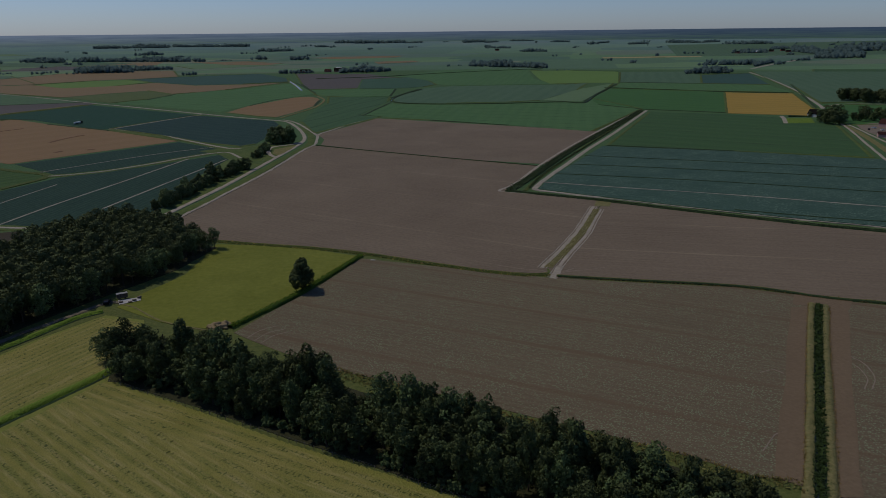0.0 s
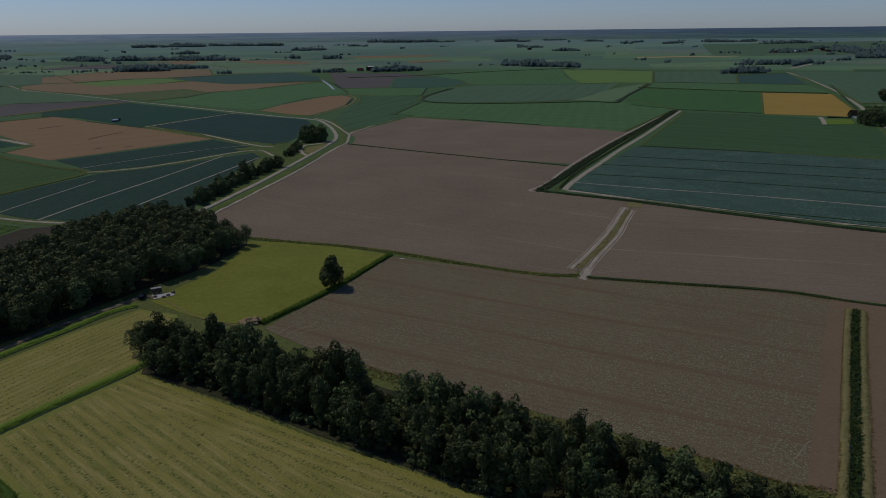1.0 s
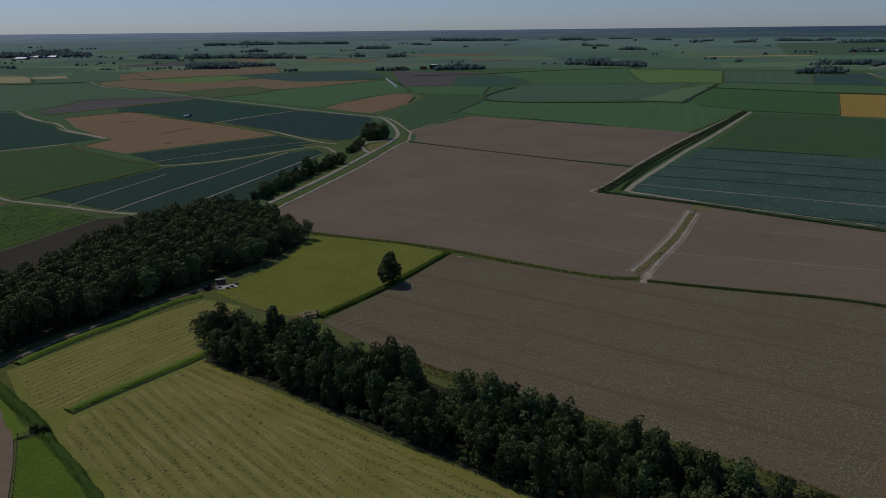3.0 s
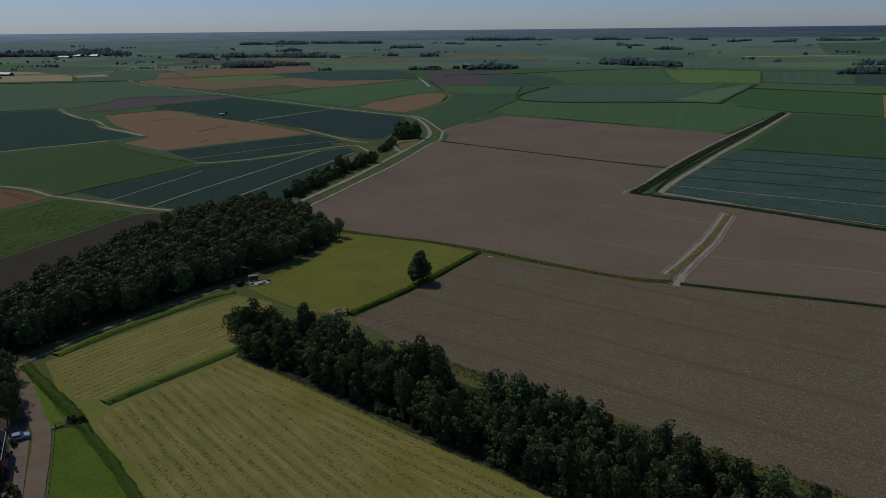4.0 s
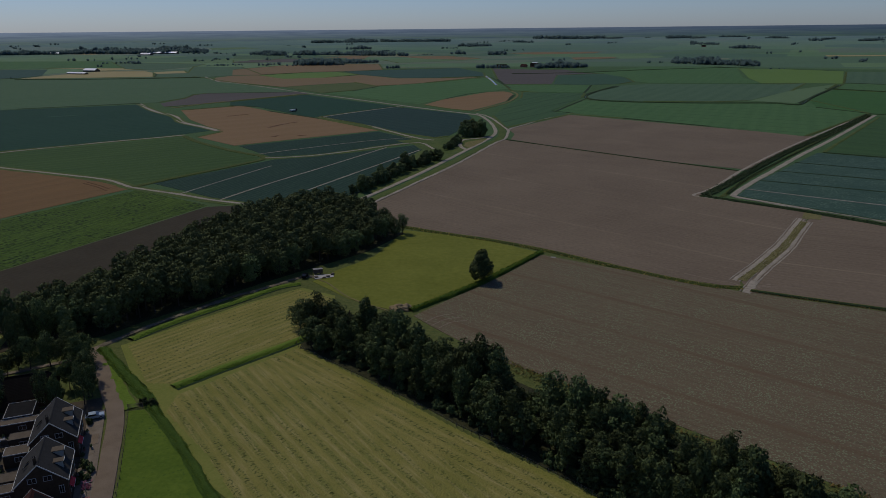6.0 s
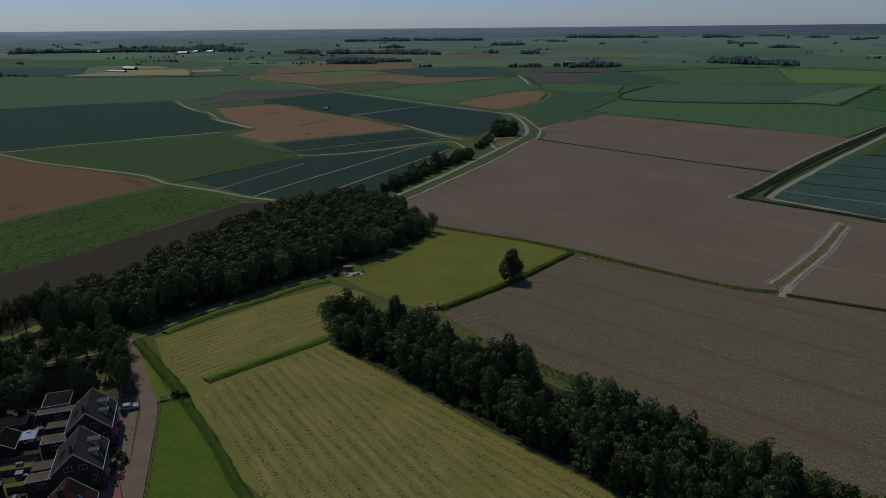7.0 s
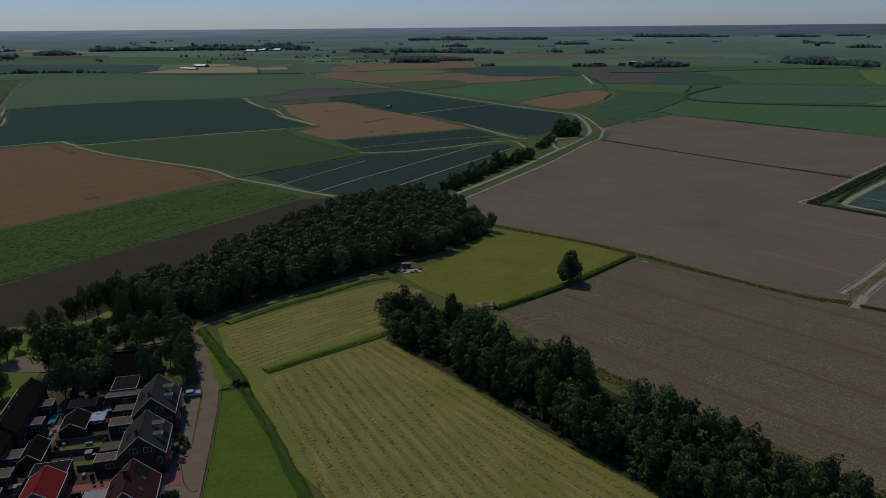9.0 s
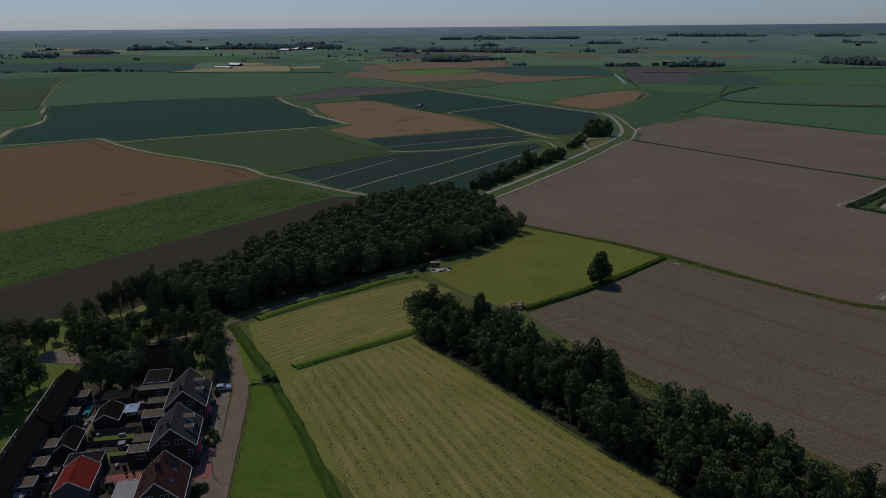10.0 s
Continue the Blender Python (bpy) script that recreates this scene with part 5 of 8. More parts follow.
ribbon("reed_bed", "dense green reeds in a ditch beside a lane", [(-104.6, 177.4), (-98.2, 170.4), (-92.5, 164.2), (-83.8, 155.1), (-77.6, 148.2)], [(-1.7, 0.0), (-1.4, 0.2), (-1.0, 0.7), (0.0, 1.0), (1.0, 0.7), (1.5, 0.2), (1.9, 0.0)], M_REEDBED, 0.8, "reeds", uneven=0.55)
strip("verge", "lush grass verge between a lane and a ditch", [(-104.4, 174.9), (-98.8, 167.5), (-93.1, 160.1), (-85.9, 151.3), (-81.1, 145.2)], 3.2, M_LUSH, 0.2, "verge", 2.0, 0.4)

# ---- reeds, hedges and weeds ----
tufts("reeds", "tall green reeds along a ditch between hay fields", spots_along([(-75.2, 155.5), (-66.5, 165.8), (-54.4, 179.2), (-46.5, 189.5)], 2.4, 6, 3), M_REED, 0.16, 0.14, 3, lean=1.5, foot=0.6)
tufts("reeds", "tall green growth beside a shaded lane", spots_along([(-99.5, 183.7), (-95.1, 191.9), (-87.9, 202.3), (-77, 215.8), (-68.3, 227.4), (-61.5, 231.7)], 2.2, 6, 4), M_REED, 0.16, 0.14, 4, lean=1.5, foot=0.58)
MEADOW_HEDGE = [(26.4, 269.5), (14.1, 251), (2.3, 233.7), (-8.5, 220.7), (-20.1, 207.4)]
ribbon("hedge", "low green bramble hedge beside a meadow", MEADOW_HEDGE, [(-1.1, 0.0), (-0.95, 0.6), (-0.3, 1.1), (0.4, 1.0), (0.95, 0.55), (1.1, 0.0)], M_REEDBED, 0.8, "hedge", uneven=0.55)
tufts("brambles", "leafy bramble sprays on a low hedge", spots_along(MEADOW_HEDGE, 1.8, 22, 5), M_REED, 0.25, 0.5, 5, foot=0.7)
tufts("reeds", "dark reeds in a weedy ditch", spots_along(RIGHT_DITCH, 1.8, 20, 6), M_REED_DARK, 0.4, 0.32, 6, lean=1.3, foot=0.3)
tufts("grass", "long green grass on ditch banks", spots_along(RIGHT_DITCH, 4.0, 12, 36, centre_gap=0.9), M_REED_DARK, 0.35, 0.28, 36, lean=1.2, foot=0.3)
tufts("weeds", "dry yellow weeds along a ditch", spots_along(RIGHT_DITCH, 6.6, 50, 7, 0.4, 1.1, centre_gap=1.9), M_WEED, 0.24, 0.22, 7, lean=1.2, foot=0.25)
tufts("weeds", "tall dry grass along a field ditch", spots_along(NORTH_DITCH, 3.2, 6, 8, 0.5, 1.0), M_WEED, 0.5, 0.5, 8)
tufts("weeds", "dry weeds along a brown field", spots_along(EAST_DITCH, 2.4, 9, 9, 0.4, 0.8), M_WEED, 0.5, 0.5, 9)
tufts("reeds", "green growth along a field ditch", spots_along(NORTH_DITCH, 1.4, 10, 10, 0.4, 0.9), M_LEAF, 0.4, 0.5, 10)
tufts("reeds", "green growth along a brown field", spots_along(EAST_DITCH, 1.2, 7, 11, 0.5, 1.0), M_LEAF, 0.4, 0.45, 11)
tufts("bushes", "dark bushy growth in a deep ditch", spots_along(CROSS_DITCH, 4.4, 16, 12, 0.6, 1.4), M_LEAF_DARK, 0.8, 0.5, 12, lean=1.3, foot=0.45)
tufts("bushes", "dark bushy strip beside a field track", spots_along([(134.2, 374.2), (152.3, 404.6), (181.6, 446.4), (221.4, 499.4), (278, 575), (389, 723)], 1.6, 10, 19, 0.5, 1.1), M_LEAF_DARK, 0.6, 0.35, 19, lean=1.3, foot=0.2)
tufts("bushes", "dark bushy growth below a cabbage field", spots_along(SOUTH_DITCH, 2.2, 14, 13, 0.5, 1.2), M_LEAF_DARK, 0.7, 0.4, 13, lean=1.3, foot=0.4)
tufts("reeds", "tall grass along a paddock ditch", spots_along([(-77.2, 147), (-71, 139.5), (-64.4, 131.9), (-53.1, 117), (-44.9, 106.4), (-38, 97)], 1.6, 16, 14), M_REED, 0.16, 0.4, 14, lean=0.8, foot=0.5)
tufts("reeds", "tall grass beside a village lane", spots_along([(-104.6, 177.4), (-98.2, 170.4), (-92.5, 164.2), (-83.8, 155.1), (-77.6, 148.2)], 2.4, 24, 15), M_REED, 0.16, 0.4, 15, lean=0.8, foot=0.5)
tufts("weeds", "dry stalks between two tracks", spots_along([(149.5, 317.8), (136.8, 297.7), (124.8, 279.2), (106.8, 254.4), (100.1, 246.2), (93.4, 237.9)], 2.6, 9, 16, 0.5, 1.0), M_VERGE_TUFT, 0.4, 0.3, 16, lean=1.2)
tufts("weeds", "long grass behind a copse", spots_along([(3.9, 176.5), (12, 166.7), (22.3, 156.7), (39.6, 140.5), (55, 126.9), (74.4, 113.4), (84.8, 103.9), (93.2, 100)], 4.0, 9, 17), M_VERGE_TUFT, 0.4, 0.35, 17, lean=1.1)
tufts("weeds", "dry grass behind a copse", spots_along([(9.5, 171.3), (22.7, 159.7), (40.5, 143.7), (56.1, 129.7), (75.7, 115.6), (85.6, 105), (94.4, 100.6)], 1.6, 4, 18), M_WEED, 0.4, 0.4, 18)

# ---- trees ----
NEAR = [tree_kind("tree", "leafy deciduous tree in a dense copse", 40 + i, h, r, b, 2900, 0.46, k, M_LEAF, "trees of the copse", 0.16, 0.33)
        for i, (h, r, b, k) in enumerate(((12.8, 3.2, 1.0, 62), (11.2, 3.5, 0.8, 64), (13.6, 2.9, 1.0, 58), (9.5, 3.3, 0.6, 52), (12.4, 3.8, 0.8, 70)))]
WOOD = [tree_kind("tree", "tall deciduous tree in a dark wood", 60 + i, h, r, b, 2500, 0.55, k, M_LEAF_W, "trees of the wood", -0.1, 0.5, 0.16)
        for i, (h, r, b, k) in enumerate(((14.0, 4.0, 0.8, 50), (12.5, 4.3, 0.6, 54), (15.0, 3.6, 0.8, 48), (13.0, 4.5, 0.6, 56)))]
SHRUB = [tree_kind("shrub", "dense green shrub at a copse edge", 80 + i, 3.6, 2.0, 0.2, 520, 0.62, 12, M_LEAF, "shrubs") for i in range(3)]

rng = random.Random(5)
COPSE = [(-46, 179.6), (-30.6, 166.2), (-0.6, 140), (19.4, 121), (44.4, 97.6), (73, 73), (84, 90), (70, 104), (45, 127), (28, 143), (20, 146), (13, 150), (8, 157), (0, 165), (-11, 169.5), (-21, 180), (-32, 194), (-48, 199), (-53, 194)]
field("leaf-littered floor under a copse, painted darker for shade", [(-49, 179), (-46, 178), (-33, 166.5), (-18, 153.5), (-4, 140.5), (17, 122), (45, 97), (74, 71), (87, 92), (74, 110), (49, 131), (28, 146), (14, 158), (4, 168), (-8, 174), (-18, 186), (-32, 196), (-50, 200)], M_LITTER_SHADE, 0.13, "woodland floor", "woodland_floor")
TALL = ((-52, 192.7, 9.5), (-46.3, 190, 13.2), (-41.5, 190, 11), (-37.8, 185.7, 10.6), (-30.5, 182, 14.6), (-24.8, 175.7, 12.8), (-20.3, 170.6, 16.2), (-14.4, 164.8, 14.8), (-7.5, 159, 13.4), (-2.5, 156, 14), (1.6, 153.2, 17.2), (5.6, 149.2, 15.4), (16.9, 138.2, 14.6), (22, 135.1, 15.8), (26.3, 132.5, 14.2), (29.8, 129.4, 14.6), (35.6, 123.8, 14.8), (41.1, 118.7, 12.4), (46.5, 113.7, 16), (50, 110.4, 14.8), (56, 104, 13.4), (61, 100.4, 13.8), (66, 96, 13.6), (70, 92.5, 12.4), (75, 88, 11.5), (79, 86, 9.5))
for x, y, h in TALL:
    kind = rng.choice(NEAR)
    w = rng.uniform(0.92, 1.22)
    plant(kind, x, y, w, rng.uniform(0, 6.28), h / kind["height"] / w)
rear = []
for x, y in scatter(COPSE, 4.4, 21, 0.38):
    near = min(TALL, key=lambda q: math.hypot(q[0] - x, q[1] - y))
    gap = math.hypot(near[0] - x, near[1] - y)
    if gap < 2.6:
        continue
    ahead = (near[0] - x) * 0.656 + (near[1] - y) * 0.755
    h = near[2] * rng.uniform(0.55, 0.92) if ahead > -1 else near[2] * rng.uniform(0.45, 0.7)
    if 7 < x < 15 and y > 135:
        h = min(h, rng.uniform(4.5, 7.5))
    kind = rng.choice(NEAR)
    w, turn = rng.uniform(0.72, 1.02), rng.uniform(0, 6.28)
    if ahead > 1:
        plant(kind, x, y, w, turn, h / kind["height"] / w)
    else:
        rear.append((kind, x, y, w, turn, h / kind["height"] / w))
mass("copse", "leafy trees at the back of a dense copse", NEAR, rear)
for x, y, s in spots_along([(-45, 179), (-30, 166.5), (-5, 143.5), (18, 121.5), (40, 101), (70, 74)], 2.6, 0.75, 22):
    plant(rng.choice(SHRUB), x + 1.0, y + 1.3, s * 0.75, rng.uniform(0, 6.28))
WOODLAND = [(-109, 186.5), (-100, 200), (-90.6, 211.6), (-76.1, 231.4), (-64, 246), (-43, 270.5), (-30.5, 297), (-34, 300), (-49, 322), (-70, 334), (-86, 330), (-104, 306), (-113, 270), (-119, 240), (-126, 212), (-137, 197), (-142, 184), (-125, 178)]
field("leaf-littered floor under a wood, painted darker for shade", WOODLAND, M_LITTER_SHADE, 0.13, "woodland floor", "woodland_floor")
EDGE = smooth_line([(-142, 182), (-108, 181), (-87, 201), (-71, 224), (-58, 240), (-39, 263), (-27, 296), (-34, 302)], 4.0)
deep = []
for x, y in scatter(WOODLAND, 5.2, 23, 0.36):
    kind, s, turn = rng.choice(WOOD), rng.uniform(0.84, 0.98) * min(1.0, 0.72 + 0.0055 * max(0.0, -26 - x)) * min(1.0, 0.86 + 0.006 * max(0.0, x + 142)), rng.uniform(0, 6.28)
    gap = min((Vector((x, y)) - q).length for q in EDGE)
    s *= 0.84 + 0.16 * min(1.0, gap / 12)
    if gap < 10.5:
        plant(kind, x, y, s, turn, rng.uniform(0.94, 1.05))
    else:
        deep.append((kind, x, y, s, turn))
DEEP = [tree_kind("tree", "", 70 + i, h, r, b, 1050, 0.8, k, M_LEAF_W, "", -0.12, 0.52, 0.16) for i, (h, r, b, k) in enumerate(((14.0, 4.0, 4.0, 44), (12.8, 4.3, 4.0, 46), (15.0, 3.7, 5.0, 42)))]
mass("wood", "dense dark canopy of a deciduous wood", DEEP, [(DEEP[i % 3], x, y, s, turn) for i, (_, x, y, s, turn) in enumerate(deep)])
lone = plant(tree_kind("tree", "", 97, 12.8, 4.7, 1.0, 5600, 0.66, 50, M_LEAF, "", 0.1, 0.4), 2.3, 236.2, 0.92, 0.4, label="lone leafy tree in a meadow hedge")
culvert = new("culvert_slab", mesh_of("culvert_slab", [(-1.6, -0.6, 0.3), (1.6, -0.6, 0.3), (1.6, 0.6, 0.3), (-1.6, 0.6, 0.3), (-1.6, -0.6, 0), (1.6, -0.6, 0), (1.6, 0.6, 0), (-1.6, 0.6, 0)], [(0, 1, 2, 3), (4, 5, 1, 0), (5, 6, 2, 1), (6, 7, 3, 2), (7, 4, 0, 3)], M_CONCRETE))
culvert.matrix_basis = pose(30.4, 263.5, 0, 0, 0, -20) @ Matrix.Diagonal((0.6, 0.6, 0.8, 1))
tagged(culvert, "pale concrete culvert slab at a field corner", "slab")

# ---- village ----
M_BRICK = plain_mat("dark_brown_brick", (0.05, 0.031, 0.018), (0.085, 0.054, 0.032), 1.2, 0.9, 0.2, 0.5, fine=9)
M_WHITE = plain_mat("white_paint", (0.5, 0.5, 0.48), (0.65, 0.65, 0.63), 0.8, 0.5, 0.4, 0.05)
M_GREYWALL = plain_mat("grey_cladding", (0.042, 0.035, 0.027), (0.072, 0.06, 0.047), 0.8, 0.8, 0.3, 0.2)
M_TRIM = plain_mat("weathered_white_trim", (0.3, 0.295, 0.275), (0.45, 0.445, 0.42), 0.8, 0.6, 0.3, 0.05)
M_CLAD = plain_mat("pale_grey_cladding", (0.3, 0.285, 0.26), (0.38, 0.36, 0.33), 0.8, 0.7, 0.3, 0.2)
M_BITUMEN = plain_mat("black_bitumen_roof", (0.011, 0.011, 0.011), (0.022, 0.022, 0.022), 0.6, 0.95, 0.03, 0.3, fine=6)
M_GRAVEL = plain_mat("gravel_roof", (0.085, 0.068, 0.049), (0.14, 0.114, 0.084), 0.5, 1.0, 0.03, 0.4, fine=10)
M_GREYROOF = plain_mat("pale_grey_felt_roof", (0.2, 0.19, 0.18), (0.28, 0.27, 0.255), 0.6, 0.9, 0.2, 0.2, fine=6)
M_GLASS = plain_mat("window_glass", (0.012, 0.014, 0.016), (0.02, 0.023, 0.026), 0.5, 0.08, 0.6, 0.0)
M_WOOD = plain_mat("weathered_wood", (0.09, 0.07, 0.055), (0.16, 0.13, 0.1), 1.0, 0.85, 0.2, 0.4, fine=8)
M_REDPAVE = plain_mat("red_clinker", (0.2, 0.07, 0.055), (0.28, 0.11, 0.09), 0.6, 0.9, 0.2, 0.4, fine=5)
M_PAVE = plain_mat("grey_paving", (0.13, 0.105, 0.078), (0.21, 0.172, 0.13), 0.4, 1.0, 0.03, 0.4, fine=3)
M_DARKPAVE = plain_mat("garden_earth_and_paving", (0.038, 0.03, 0.019), (0.085, 0.067, 0.045), 0.3, 0.95, 0.15, 0.5, fine=2)
M_LAWN = plain_mat("garden_lawn", (0.075, 0.11, 0.017), (0.125, 0.155, 0.03), 0.6, 0.95, 0.1, 0.6, fine=6)
M_RED = plain_mat("red_awning_cloth", (0.5, 0.025, 0.03), (0.62, 0.04, 0.05), 1.0, 0.7, 0.2, 0.1)
M_BLUE = plain_mat("pale_blue_canvas", (0.3, 0.4, 0.5), (0.4, 0.5, 0.6), 1.0, 0.6, 0.3, 0.1)
M_POOL = plain_mat("pool_water", (0.02, 0.2, 0.26), (0.04, 0.28, 0.33), 1.0, 0.1, 0.5, 0.0)
M_METAL = plain_mat("galvanised_metal", (0.2, 0.2, 0.21), (0.3, 0.3, 0.31), 1.0, 0.45, 0.5, 0.05, 0.6)
M_CARPAINT = plain_mat("pale_blue_car_paint", (0.28, 0.34, 0.38), (0.33, 0.39, 0.43), 0.6, 0.25, 0.5, 0.0)
M_RUBBER = plain_mat("black_rubber", (0.015, 0.015, 0.015), (0.03, 0.03, 0.03), 2.0, 0.8, 0.2, 0.1)
M_FLOWER = leaf_mat("pink_flowers", (0.2, 0.06, 0.1), (0.3, 0.14, 0.18), 0.2)


def tile_mat(name, c1, c2, course=0.36):
    m, nt, b = nodes_of(name, 0.9, 0.04)
    tc = nt.nodes.new("ShaderNodeTexCoord").outputs["Object"]
    s = nt.nodes.new("ShaderNodeSeparateXYZ")
    nt.links.new(tc, s.inputs[0])
    rows = math_node(nt, "FRACT", math_node(nt, "DIVIDE", s.outputs[2], course * 0.7))
    cols = math_node(nt, "SINE", math_node(nt, "MULTIPLY", s.outputs[1], math.tau / 0.3))
    big = ramp(nt, noise_node(nt, tc, 0.7, 5), 0.3, 0.7)
    small = ramp(nt, noise_node(nt, tc, 5.0, 2), 0.3, 0.7)
    fac = math_node(nt, "ADD", math_node(nt, "MULTIPLY", big, 0.5), math_node(nt, "MULTIPLY", small, 0.5))
    nt.links.new(mix_col(nt, fac, c1, c2), b.inputs["Base Color"])
    add_bump(nt, b, math_node(nt, "ADD", rows, math_node(nt, "MULTIPLY", cols, 0.3)), 0.4, 0.05)
    return m


M_TILE = tile_mat("dark_grey_roof_tiles", (0.029, 0.028, 0.026), (0.05, 0.048, 0.044))
M_TILE_OLD = tile_mat("brown_black_roof_tiles", (0.007, 0.006, 0.005), (0.013, 0.011, 0.009))
M_TILE_RED = tile_mat("dark_red_roof_tiles", (0.036, 0.016, 0.013), (0.062, 0.026, 0.021))
M_SHEET_RED = tile_mat("red_sheet_roof", (0.14, 0.017, 0.012), (0.195, 0.028, 0.02), 0.5)
VILLAGE = pose(-82.6, 114.0, 0.0, 0, 0, 23.5)


def spot(x, y, z=0.0, turn=0.0):
    return VILLAGE @ pose(x, y, z, 0, 0, turn)


def add_box(bm, x0, x1, y0, y1, z0, z1):
    v = [bm.verts.new((x, y, z)) for z in (z0, z1) for x, y in ((x0, y0), (x1, y0), (x1, y1), (x0, y1))]
    for f in ((3, 2, 1, 0), (4, 5, 6, 7), (0, 1, 5, 4), (1, 2, 6, 5), (2, 3, 7, 6), (3, 0, 4, 7)):
        bm.faces.new([v[i] for i in f])
    return bm


def box(x0, x1, y0, y1, z0, z1):
    return add_box(bmesh.new(), x0, x1, y0, y1, z0, z1)


def bevelled(x0, x1, y0, y1, z0, z1, r=0.03):
    bm = box(x0, x1, y0, y1, z0, z1)
    bmesh.ops.bevel(bm, geom=bm.edges[:], offset=r, segments=1, affect="EDGES")
    return bm


def prism(points, y0, y1):
    """An outline in x and z, drawn out along y."""
    bm = bmesh.new()
    a = [bm.verts.new((x, y0, z)) for x, z in points]
    b = [bm.verts.new((x, y1, z)) for x, z in points]
    bm.faces.new(a)
    bm.faces.new(b[::-1])
    n = len(points)
    for i in range(n):
        bm.faces.new((a[(i + 1) % n], a[i], b[i], b[(i + 1) % n]))
    bmesh.ops.recalc_face_normals(bm, faces=bm.faces)
    return bm


def window(parent, x, y, z, w, h, face):
    """A white window on a wall that faces +x, -x, +y or -y."""
    t = 0.06
    if face[1] == "y":
        s = -1 if face[0] == "-" else 1
        bm = box(x - w / 2, x + w / 2, min(y, y + s * t), max(y, y + s * t), z, z + h)
        pane = [(x - w / 2 + 0.1, x - 0.04), (x + 0.04, x + w / 2 - 0.1)]
        ob = part("window", bm, M_TRIM, parent, "white-framed window")
        for a, b in pane:
            part("pane", box(a, b, y + s * t * 0.5, y + s * (t + 0.012), z + 0.1, z + h - 0.1), M_GLASS, ob)
    else:
        s = -1 if face[0] == "-" else 1
        bm = box(min(x, x + s * t), max(x, x + s * t), y - w / 2, y + w / 2, z, z + h)
        ob = part("window", bm, M_TRIM, parent, "white-framed window")
        for a, b in ((y - w / 2 + 0.1, y - 0.04), (y + 0.04, y + w / 2 - 0.1)):
            part("pane", box(*sorted((x + s * t * 0.5, x + s * (t + 0.012))), a, b, z + 0.1, z + h - 0.1), M_GLASS, ob)
    return ob


def gable_parts(ob, w, l, eave, ridge, roof_mat, wall_mat, trim=True, over=0.25, thick=0.16):
    """Walls, two roof slopes, ridge and white edge boards of a building whose ridge runs along y."""
    hw, hl = w / 2, l / 2
    part("wall", prism([(-hw, 0), (hw, 0), (hw, eave), (0, ridge - 0.02), (-hw, eave)], -hl, hl), wall_mat, ob)
    k = (ridge - eave) / hw
    for s, nm in ((-1, "roof"), (1, "roof")):
        e = hw + over
        part(nm, prism([(0, ridge), (s * e, eave - k * over), (s * e, eave - k * over + thick), (0, ridge + thick)], -hl - over, hl + over), roof_mat, ob)
    part("ridge", prism([(-0.16, ridge + thick - 0.06), (0, ridge + thick + 0.1), (0.16, ridge + thick - 0.06)], -hl - over, hl + over), roof_mat, ob)
    if trim:
        for y in (-hl - over - 0.14, hl + over):
            for s in (-1, 1):
                e = hw + over + 0.05
                part("bargeboard", prism([(0, ridge + thick + 0.04), (s * e, eave - k * over + thick + 0.02), (s * e, eave - k * over - 0.04), (0, ridge - 0.04)], y, y + 0.14), M_TRIM, ob, "white painted edge board")
        for s in (-1, 1):
            e = s * (hw + over + 0.07)
            part("gutter", bevelled(min(e - 0.07, e + 0.07), max(e - 0.07, e + 0.07), -hl - over, hl + over, eave - k * over - 0.06, eave - k * over + 0.08, 0.02), M_TRIM, ob, "pale roof gutter")


def dormer(ob, x0, x1, y, w, z0, z1):
    d = part("dormer", bevelled(x0, x1, y - w / 2, y + w / 2, z0, z1, 0.02), M_CLAD, ob, "pale clad dormer window")
    part("flat_roof", bevelled(x0 - 0.1, x1 + 0.18, y - w / 2 - 0.15, y + w / 2 + 0.15, z1, z1 + 0.14, 0.02), M_GRAVEL, d)
    part("edge_board", box(x1 + 0.18, x1 + 0.22, y - w / 2 - 0.15, y + w / 2 + 0.15, z1 - 0.04, z1 + 0.17), M_WHITE, d)
    part("pane", box(x1, x1 + 0.03, y - w / 2 + 0.15, y + w / 2 - 0.15, z0 + 0.5, z1 - 0.12), M_GLASS, d)


def chimney(ob, x, y, z0, z1, r=0.35):
    c = part("chimney", bevelled(x - r, x + r, y - r, y + r, z0, z1, 0.03), M_BRICK, ob)
    part("chimney_cap", bevelled(x - r - 0.06, x + r + 0.06, y - r - 0.06, y + r + 0.06, z1, z1 + 0.1, 0.02), M_GREYWALL, c)
    for o in (-0.14, 0.14):
        part("flue", bevelled(x + o - 0.08, x + o + 0.08, y - 0.08, y + 0.08, z1 + 0.1, z1 + 0.4, 0.03), M_RUBBER, c)


